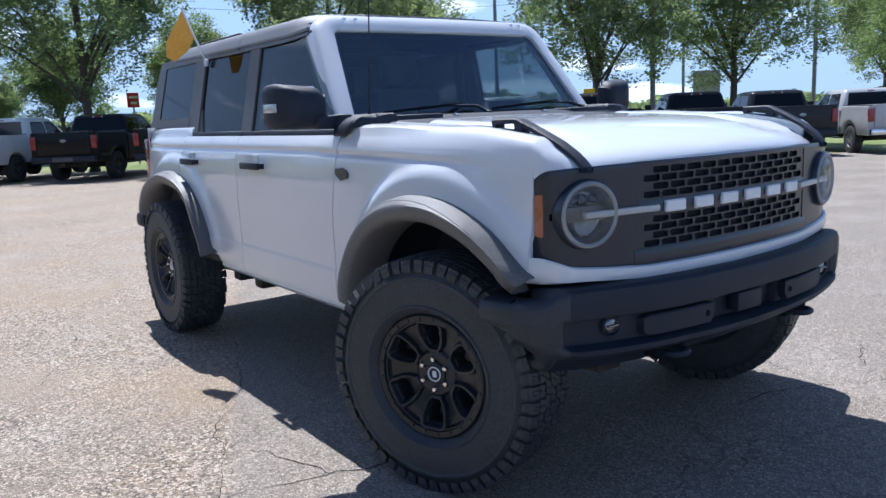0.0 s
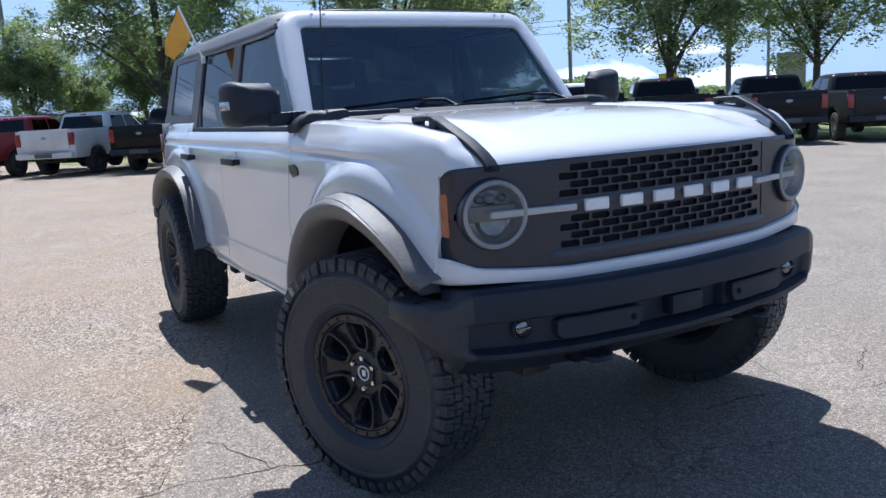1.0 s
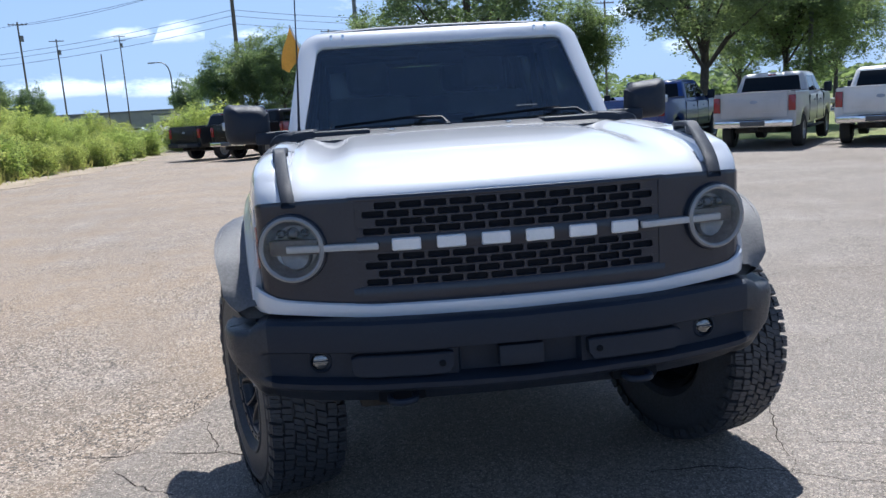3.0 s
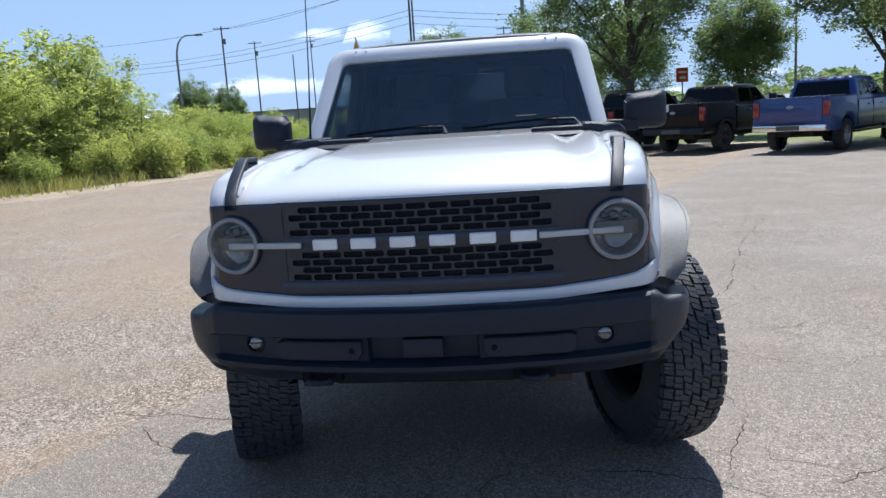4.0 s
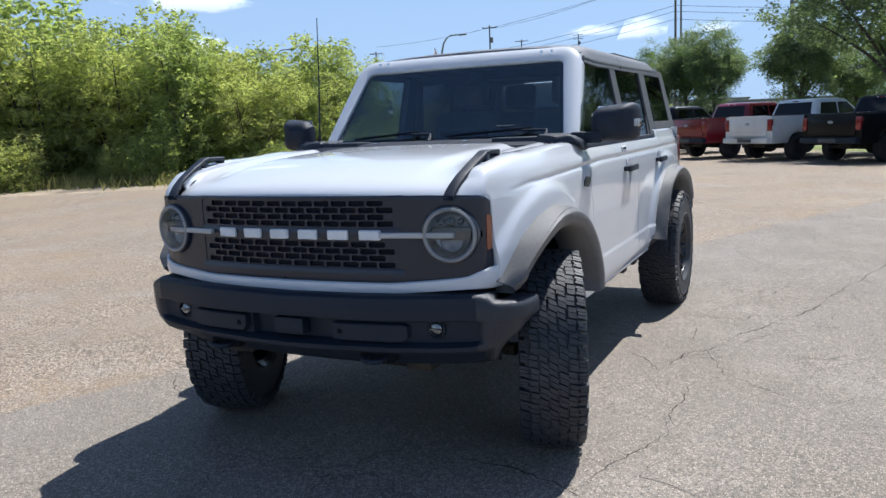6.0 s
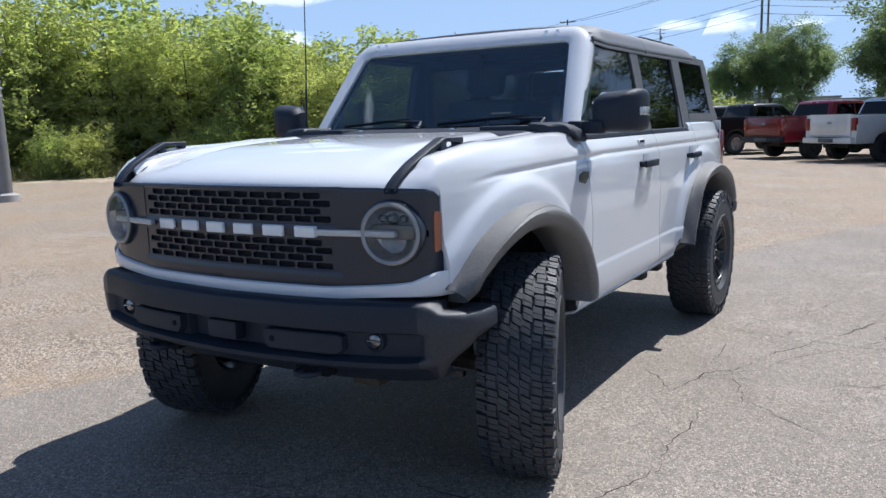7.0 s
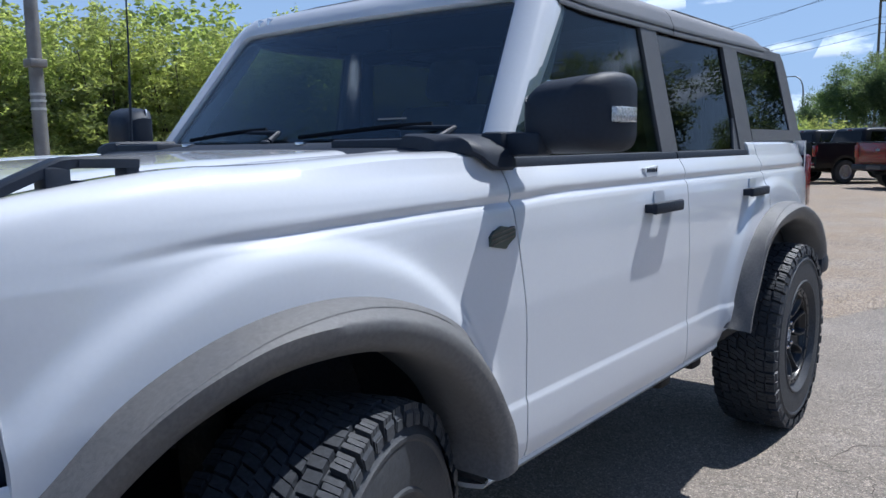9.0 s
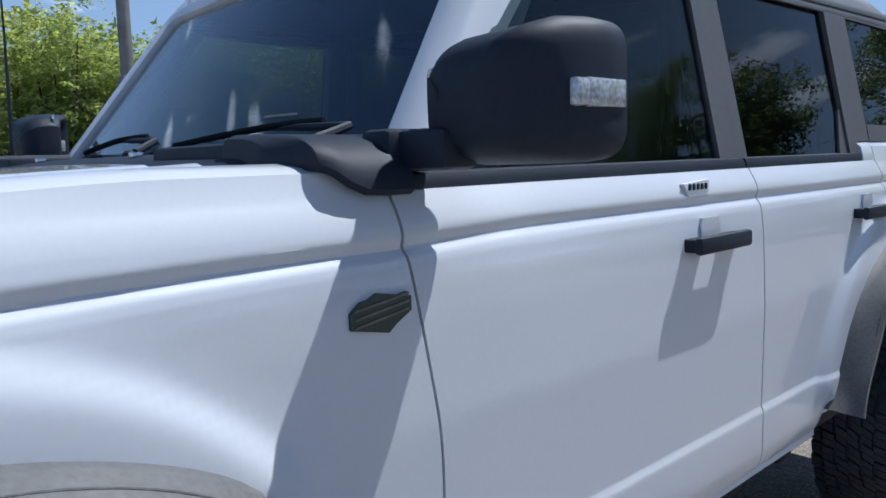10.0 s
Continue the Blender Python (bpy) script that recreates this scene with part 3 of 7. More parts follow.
# wing top: share of the way in to the bonnet gap, and rise
WING_TOP = [(0.09, 0.012), (0.22, 0.020), (0.45, 0.026), (0.75, 0.027), (0.985, 0.020), (1.0, 0.006), (1.14, -0.012)]
for side in (-1, 1):
    # front wing, with the top that runs in to the bonnet's gap
    side_panel("front_wing", side, lambda z: -0.455 - 0.02 * smooth(1.20, 1.28, z), lambda z: seam_front(z) - 0.0028, ZROWS,
               extra=WING_TOP, columns=88)
    door_f = side_panel("front_door", side, lambda z: seam_front(z) + 0.0028, lambda z: 1.830, ZROWS, extra=[(-0.02, 0.004), (-0.04, -0.004)], columns=24)
    door_r = side_panel("rear_door", side, lambda z: 1.836, lambda z: 2.7165, ZROWS, extra=[(-0.02, 0.004), (-0.04, -0.004)], columns=56)
    side_panel("rear_quarter_panel", side, lambda z: 2.7225, lambda z: 3.60, ZROWS,
                         extra=[(-0.004, 0.02), (-0.012, 0.045), (-0.03, 0.06), (-0.06, 0.064)], columns=56)

    # plastic arch flares
    def flare(name, join, outer, foot):
        a = curve_points([(0, y, z) for y, z in join], 49)
        b = curve_points([(0, y, z) for y, z in outer], 49)
        rows = [[] for _ in range(11)]
        for k, (p, q) in enumerate(zip(a, b)):
            inward = (Vector((0, foot, 0.46)) - q).normalized()
            base = half_width(p.z, p.y) - 0.004
            lip = q + inward * 0.035
            deep = q + inward * 0.055
            points = [(base - 0.03, p), (base + 0.010, p + (q - p) * 0.01), (base + 0.028, p + (q - p) * 0.10), (0.938, p + (q - p) * 0.30), (0.962, p + (q - p) * 0.55), (0.978, p + (q - p) * 0.80),
                      (0.986, q), (0.985, q + inward * 0.018), (0.980, lip), (0.966, deep), (0.80, deep)]
            tuck = 0.050 * smooth(1.04, 0.85, q.z) + 0.045 * smooth(0.862, 0.81, q.z) if q.y < -0.1 else 0.0
            for i, (x, c) in enumerate(points):
                rows[i].append((side * (max(x - tuck, base + 0.024 + 0.002 * i) if 2 < i < 10 else x), c.y, c.z))
        arch = part(name, sheet(bm_(), rows), FLARE, CAR, "grey-black moulded arch flare", angle=55)
        # a fine moulded line that leaves the lip and climbs to the upper edge
        line = []
        for k in range(7, 34):
            t = 0.95 - 0.85 * smooth(7, 30, k)
            i, t = (3, t * 2) if t < 0.5 else (4, t * 2 - 1)
            line.append(Vector(rows[i][k]).lerp(Vector(rows[i + 1][k]), t))
        part("moulded_line", rod(bm_(), line, [0.0005] + [0.0022] * 25 + [0.0005], 6), FLARE, arch)

    flare("front_flare", [(y, z + 0.004) for y, z in FRONT_JOIN[:-2]] + [(0.594, 0.672), (0.600, 0.622)],
          [(-0.458, 0.815), (-0.440, 0.85), (-0.420, 0.888), (-0.31, 0.982), (-0.17, 1.033), (-0.03, 1.048), (0.14, 1.032), (0.30, 0.977), (0.44, 0.87), (0.525, 0.745), (0.550, 0.675), (0.548, 0.618)], 0.0)
    flare("rear_flare", [(2.205, 0.610), (2.246, 0.66)] + [(y, z + 0.004) for y, z in REAR_JOIN[2:-2]] + [(3.478, 0.808), (3.484, 0.780)],
          [(2.215, 0.600), (2.245, 0.68), (2.33, 0.80), (2.42, 0.925), (2.56, 1.0), (2.73, 1.035), (2.94, 1.045), (3.15, 1.005), (3.30, 0.945), (3.405, 0.855), (3.437, 0.805), (3.445, 0.776)], 2.98)

    # inner arch liners
    for cy, join in ((0.0, FRONT_JOIN), (2.95, REAR_JOIN)):
        pts = curve_points([(0, y, z - 0.02) for y, z in join[2:]], 30)
        bm = sheet(bm_(), [[(side * x, p.y, p.z) for p in pts] for x in (0.86, 0.70, 0.48)])
        lo, hi = pts[0], pts[-1]
        wall = bm.faces.new([bm.verts.new((side * 0.48, p.y, p.z)) for p in pts])
        part("arch_liner", bm, LINER, CAR, "black wheel-arch liner")

    # sill strip under the doors
    rows = [[(side * x, y, z) for y in (0.60, 1.0, 1.6, 2.19)] for x, z in ((0.862, 0.553), (0.868, 0.535), (0.850, 0.515), (0.80, 0.505), (0.70, 0.50))]
    part("sill", sheet(bm_(), rows, off=(0, 0, 0.012)), PAINT, CAR)
    # door handles, locks
    for door, hy in ((door_f, 1.575), (door_r, 2.545)):
        bm = bm_()
        hx = half_width(1.135, hy)
        box(bm, *sorted((side * (hx + 0.022), side * (hx + 0.042))), hy - 0.115, hy + 0.115, 1.118, 1.155, 0.008)
        for d in (-0.095, 0.095):
            box(bm, *sorted((side * (hx - 0.004), side * (hx + 0.032))), hy + d * 0.8 - 0.036, hy + d * 0.8 + 0.036, 1.122, 1.150, 0.004)
        part("door_handle", bm, TRIM, door, "black door handle")
        bm = bm_()
        outline = [(hy - 0.045, 1.172), (hy - 0.038, 1.188), (hy + 0.030, 1.188), (hy + 0.04, 1.172), (hy + 0.03, 1.112), (hy - 0.035, 1.108)]
        slab(bm, outline, lambda y, z: (side * (hx - 0.01), y, z), lambda y, z: (side * (hx + 0.0015), y, z))
        part("handle_recess", bm, PAINT, door)

    # the door's painted shoulder behind its glass
    w = half_width(1.285, 2.68)
    rows = [[(side * (w - d), y, z) for y in (2.624, 2.63, 2.67, 2.712, 2.716)] for d, z in ((0.0, 1.28), (0.004, 1.305), (0.012, 1.33), (0.03, 1.345), (0.06, 1.349))]
    part("door_shoulder", sheet(bm_(), rows, off=(-side * 0.014, 0, 0)), PAINT, door_r)

    # black waist strip along the doors' glass
    bm = bm_()
    for a, b in ((0.715, 1.828), (1.838, 2.62)):
        rows = [[(side * x, y, z) for y in np.linspace(a, b, 8)] for x, z in ((0.828, 1.283), (0.829, 1.296), (0.822, 1.309), (0.800, 1.312))]
        sheet(bm, rows, off=(-side * 0.02, 0, -0.004))
    part("waist_strip", bm, TRIM, CAR, "black waist moulding")

    # greenhouse: black pillars and rail in the shade-darkened hardtop tone, tinted panes
    def wall(y, z, d=0.0, side=side):
        return (side * (0.808 - (z - 1.30) * 0.205 + d), y, z)

    def pane(name, outline, material, depth=-0.004, label=""):
        return part(name, slab(bm_(), outline, lambda y, z: wall(y, z, depth), lambda y, z: wall(y, z, depth - 0.005)), material, CAR, label)

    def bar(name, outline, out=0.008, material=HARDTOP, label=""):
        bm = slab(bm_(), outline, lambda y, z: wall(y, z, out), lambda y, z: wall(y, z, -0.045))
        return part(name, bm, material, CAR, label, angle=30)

    pane("front_side_window", [(0.80, 1.305), (1.74, 1.305), (1.734, 1.768), (1.150, 1.768)], SIDEGLASS, label="lightly tinted front side glass")
    pane("rear_side_window", [(1.86, 1.305), (2.565, 1.305), (2.56, 1.768), (1.85, 1.768)], PRIVACY, label="dark privacy glass")
    pane("quarter_window", [(2.745, 1.390), (3.365, 1.390), (3.385, 1.402), (3.388, 1.42), (3.335, 1.728), (3.325, 1.742), (3.305, 1.748), (2.735, 1.748), (2.722, 1.738), (2.732, 1.40)], PRIVACY, depth=0.004, label="dark privacy glass")
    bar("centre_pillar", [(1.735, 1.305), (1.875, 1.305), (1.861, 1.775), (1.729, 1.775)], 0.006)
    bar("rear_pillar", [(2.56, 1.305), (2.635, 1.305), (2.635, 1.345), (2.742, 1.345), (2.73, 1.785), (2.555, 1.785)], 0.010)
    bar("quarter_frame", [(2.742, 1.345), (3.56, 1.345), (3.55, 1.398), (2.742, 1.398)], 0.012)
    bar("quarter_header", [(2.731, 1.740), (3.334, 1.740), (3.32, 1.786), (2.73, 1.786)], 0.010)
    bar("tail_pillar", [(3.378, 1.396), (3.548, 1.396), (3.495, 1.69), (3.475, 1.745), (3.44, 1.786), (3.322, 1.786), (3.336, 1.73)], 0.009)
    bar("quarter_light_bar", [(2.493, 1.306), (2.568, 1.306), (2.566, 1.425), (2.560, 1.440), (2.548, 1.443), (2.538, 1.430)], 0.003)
    bar("window_seal", [(1.140, 1.757), (1.734, 1.760), (1.734, 1.770), (1.150, 1.770)], 0.004, TRIM)

    # door mirror
    bm = bm_()
    rows = []
    # rings of the housing from the nose back to the glass: y, x inner, x outer, z low, z high
    for y, xi, xo, zl, zh in ((0.735, 0.90, 0.99, 1.39, 1.44), (0.745, 0.872, 1.03, 1.352, 1.478), (0.775, 0.856, 1.066, 1.331, 1.497), (0.82, 0.850, 1.088, 1.322, 1.510),
                              (0.875, 0.850, 1.096, 1.318, 1.514), (0.918, 0.852, 1.097, 1.319, 1.512), (0.928, 0.858, 1.091, 1.325, 1.506), (0.925, 0.864, 1.085, 1.331, 1.500), (0.905, 0.866, 1.083, 1.333, 1.498)):
        ring = []
        cx, cz, hx, hz = (xi + xo) / 2, (zl + zh) / 2, (xo - xi) / 2, (zh - zl) / 2
        for k in range(33):
            a = 2 * math.pi * k / 32
            c, s = math.cos(a), math.sin(a)
            e = 0.36
            px = cx + hx * math.copysign(abs(c) ** e, c)
            ring.append((side * (1.086 + (px - 1.097) * 0.89), 0.735 + (y - 0.735) * 1.02 - 0.085 * (y - 0.735) / 0.19 * (1.09 - px) / 0.22, cz + hz * math.copysign(abs(s) ** e, s) - 0.040 * max(0, 0.4 - c) / 1.4 * smooth(0.0, 0.7, s)))
        rows.append(ring)
    sheet(bm, rows)
    bm.faces.new([bm.verts.new(p) for p in rows[0][:-1]])
    housing = part("door_mirror", bm, TRIM, CAR, "large black door mirror", angle=50)
    bm = slab(bm_(), [(0.868, 1.336), (1.080, 1.336), (1.081, 1.488), (1.072, 1.496), (0.88, 1.498), (0.868, 1.485)], lambda x, z: (side * (1.086 + (x - 1.097) * 0.89), 0.914 - 0.085 * (1.09 - x) / 0.22, z), lambda x, z: (side * (1.086 + (x - 1.097) * 0.89), 0.908 - 0.085 * (1.09 - x) / 0.22, z))
    part("mirror_glass", bm, MIRRORGLASS, housing, "silvered mirror glass")
    bm = bm_()
    box(bm, *sorted((side * 1.072, side * 1.0885)), 0.835, 0.920, 1.390, 1.428, 0.004)
    box(bm, *sorted((side * 1.050, side * 1.0875)), 0.812, 0.842, 1.391, 1.427, 0.004)
    part("indicator_lens", bm, INDICATOR, housing, "clear indicator lens")
    bm = bm_()
    box(bm, *sorted((side * 0.770, side * 0.838)), 0.709, 0.800, 1.312, 1.374, 0.012)
    box(bm, *sorted((side * 0.80, side * 0.93)), 0.728, 0.800, 1.314, 1.372, 0.012)
    part("mirror_arm", bm, TRIM, housing)

    # wing badge: dark shield made of slanting plates
    bm = bm_()
    x0 = half_width(1.118, 0.64)
    put = lambda y, z: (side * (x0 - 0.004), y, z)
    out = lambda y, z: (side * (x0 + 0.006), y, z)
    small = lambda pts: [(0.652 + (y - 0.652) * 0.87, 1.125 + (z - 1.125) * 0.85) for y, z in pts]
    slab(bm, small([(0.592, 1.132), (0.592, 1.107), (0.665, 1.092), (0.680, 1.104), (0.712, 1.122), (0.712, 1.146), (0.645, 1.158), (0.628, 1.150), (0.612, 1.148)]), put, out)
    badge = part("wing_badge", bm, BADGE, CAR, "dark faceted shield badge")
    bm = bm_()
    for k in range(3):
        slab(bm, small([(0.598, 1.108 + k * 0.013), (0.706, 1.124 + k * 0.0125), (0.706, 1.128 + k * 0.0125), (0.598, 1.112 + k * 0.013)]), put, lambda y, z: (side * (x0 + 0.008), y, z))
    part("badge_rib", bm, STEEL, badge)

# keypad on the driver's door
bm = bm_()
kx = half_width(1.25, 1.54)
slab(bm, [(1.485, 1.262), (1.590, 1.268), (1.592, 1.245), (1.58, 1.236), (1.505, 1.234)], lambda y, z: (kx - 0.01, y, z), lambda y, z: (kx + 0.006, y, z))
pad = part("entry_keypad", bm, LETTER, CAR, "small grey entry keypad")
for k in range(5):
    bm = box(bm_(), kx + 0.003, kx + 0.0085, 1.503 + k * 0.017, 1.514 + k * 0.017, 1.248, 1.262, 0.002, 1)
    part("key", bm, TRIM, pad)

# ---- bonnet ----
def bonnet_z(x, y):
    z = lerp([(-0.585, 1.176), (-0.57, 1.195), (-0.54, 1.216), (-0.48, 1.238), (-0.35, 1.264), (-0.15, 1.285), (0.10, 1.300), (0.55, 1.318)], y)
    a = abs(x)
    dome = smooth(0.56, 0.47, a) * 0.022 * smooth(-0.57, -0.1, y)
    ridge = 0.012 * smooth(0.56, 0.64, a) * smooth(-0.45, 0.1, y)
    ridge += 0.022 * smooth(0.60, 0.70, a) * smooth(-0.54, -0.42, y)
    crown = -0.012 * (a / 0.7) ** 2
    edge = -0.012 * smooth(0.66, 0.705, a)
    return z + dome + ridge + crown + edge


def front_y(x):
    """Plan of the nose panel's face."""
    a = abs(x)
    return -0.634 + 0.070 * (a / 0.68) ** 2.2 if a < 0.68 else lerp([(0.68, -0.564), (0.74, -0.545), (0.775, -0.528), (0.793, -0.508), (0.80, -0.488), (0.804, -0.468), (0.8065, -0.448)], a)


ys = [-0.585, -0.578, -0.57, -0.555, -0.54, -0.51, -0.48, -0.42, -0.35, -0.25, -0.15, -0.02, 0.10, 0.25, 0.40, 0.53]
xs = sorted({round(s * x, 3) for s in (-1, 1) for x in (0, 0.1, 0.2, 0.3, 0.38, 0.44, 0.47, 0.49, 0.51, 0.53, 0.56, 0.59, 0.62, 0.65, 0.675, 0.69, 0.702)})
rows = []
for y in ys:
    row = []
    for x in xs:
        lean = (front_y(x) - front_y(0)) * smooth(0.0, -0.5, y) * 0.85
        yy = y + lean + (0.03 * smooth(0.40, 0.53, y) * -(abs(x) / 0.7) ** 2)
        row.append((x, yy, bonnet_z(x, y)))
    rows.append(row)
part("bonnet", sheet(bm_(), rows, off=(0, 0, -0.02)), PAINT, CAR, "white bonnet with a raised centre", angle=40)

for side in (-1, 1):
    # bonnet catches: a black strap that stands off the wing and runs down to the nose
    bm = bm_()
    def catch(points, w, thick):
        pts = [Vector(p) for p in points]
        rows = []
        for dx, dz in ((-w / 2, -thick), (-w / 2, -0.004), (-w / 2 + 0.005, 0.0), (w / 2 - 0.005, 0.0), (w / 2, -0.004), (w / 2, -thick), (-w / 2, -thick)):
            rows.append([(side * (p.x + dx), p.y, p.z + dz) for p in pts])
        sheet(bm, rows)
    catch([(0.724, -0.185, 1.331), (0.724, -0.29, 1.333), (0.722, -0.312, 1.330), (0.720, -0.328, 1.323), (0.712, -0.40, 1.292), (0.702, -0.48, 1.253), (0.694, -0.53, 1.220), (0.688, -0.558, 1.194), (0.686, -0.572, 1.176)], 0.042, 0.018)
    box(bm, *sorted((side * 0.704, side * 0.744)), -0.208, -0.183, 1.285, 1.330, 0.006)
    box(bm, *sorted((side * 0.704, side * 0.744)), -0.335, -0.296, 1.275, 1.318, 0.004)
    box(bm, *sorted((side * 0.706, side * 0.742)), -0.30, -0.21, 1.280, 1.296, 0.003)
    box(bm, *sorted((side * 0.746, side * 0.7475)), -0.285, -0.225, 1.318, 1.327)
    part("bonnet_catch", bm, TRIM, CAR, "black bonnet catch bracket")

# ---- nose panel, grille, lamps ----
def nose_low(x):
    a = abs(x)
    return lerp([(0, 0.838), (0.44, 0.840), (0.60, 0.852), (0.74, 0.862), (0.775, 0.866), (0.785, 0.867), (0.793, 0.868), (0.80, 0.875), (0.804, 0.889), (0.8065, 0.912)], a)
def nose_high(x):
    return lerp([(0, 1.180), (0.60, 1.178), (0.72, 1.175), (0.76, 1.173), (0.785, 1.171), (0.793, 1.169), (0.80, 1.162), (0.804, 1.148), (0.8065, 1.125)], abs(x))
for sgn in (-1, 1):
    col = [sgn * x for x in sorted(list(np.arange(0.485, 0.775, 0.0085)) + [0.775, 0.785, 0.793, 0.797, 0.80, 0.802, 0.804, 0.8065])]
    rows = []
    for t in [0, 0.02] + list(np.linspace(0.045, 0.955, 38)) + [0.98, 1]:
        rows.append([(x, front_y(x) + (0.003 if t in (0, 1) else 0), nose_low(x) + (nose_high(x) - nose_low(x)) * t) for x in col])
    bm = sheet(bm_(), rows, off=(0, 0.012, 0))
    inside = [f for f in bm.faces if all(math.hypot(v.co.x - sgn * 0.686, v.co.z - 1.029) < 0.108 for v in f.verts)]
    bmesh.ops.delete(bm, geom=inside, context="FACES")
    part("lamp_surround", bm, GLOSS, CAR, "satin black lamp surround", angle=40)
# top and bottom rails and the middle bar between the lamps
span = np.linspace(-0.505, 0.505, 21)
for z0, z1, fwd in ((1.163, 1.180, 0.001), (0.838, 0.896, 0.002), (1.001, 1.057, 0.0)):
    rows = [[(x, front_y(x) - d, z) for x in span] for z, d in ((z0, -0.03), (z0, fwd - 0.004), (z0 + 0.006, fwd), (z1 - 0.006, fwd), (z1, fwd - 0.004), (z1, -0.03))]
    part("grille_rail", sheet(bm_(), rows), GLOSS, CAR, "satin black grille rail", angle=40)
# brick-patterned lattice, two fields
bm = bm_()
def lattice(z0, z1, rows_n):
    h = (z1 - z0) / rows_n
    for k in range(rows_n + 1):
        z = z0 + k * h
        rows = [[(x, front_y(x) + d + 0.002, z + e) for x in span] for e, d in ((-0.0036, 0.014), (-0.0026, 0), (0.0026, 0), (0.0036, 0.014))]
        sheet(bm, rows)
    for k in range(rows_n):
        for i in range(-7, 8):
            x = (i + (0.5 if k % 2 else 0)) * 0.078
            if abs(x) > 0.50:
                continue
            lo, hi = z0 + k * h, z0 + (k + 1) * h
            left = [(-0.0105, lo), (-0.0048, lo + h * 0.32), (-0.0048, hi - h * 0.32), (-0.0105, hi)]
            right = [(-u, z) for u, z in left[::-1]]
            if x > 0.42:
                right = [(0.505 - x, hi), (0.505 - x, lo)]
            if x < -0.42:
                left = [(-0.505 - x, lo), (-0.505 - x, hi)]
            slab(bm, left + right, lambda u, z: (x + u, front_y(x + u) + 0.0025, z), lambda u, z: (x + u, front_y(x + u) + 0.016, z))
lattice(1.057, 1.163, 4)
lattice(0.896, 1.002, 4)
part("grille_lattice", bm, GLOSS, CAR, "black brick-patterned grille", angle=30)
# sheet darker than the lattice paints the shade inside its holes
bm = sheet(bm_(), [[(x, front_y(x) + 0.013, z) for x in span] for z in (0.84, 1.17)], off=(0, 0.02, 0))
part("grille_backing", bm, HOLEBACK, CAR)

# six plain badge blocks across the middle bar
for k in range(6):
    x = -0.332 + 0.1395 * k
    bm = box(bm_(), x - 0.045, x + 0.045, -0.012, 0.006, 1.008, 1.047, 0.004, 1)
    for v in bm.verts:
        v.co.y += front_y(v.co.x)
    part("badge_block", bm, LETTER, CAR, "pale grey badge block")

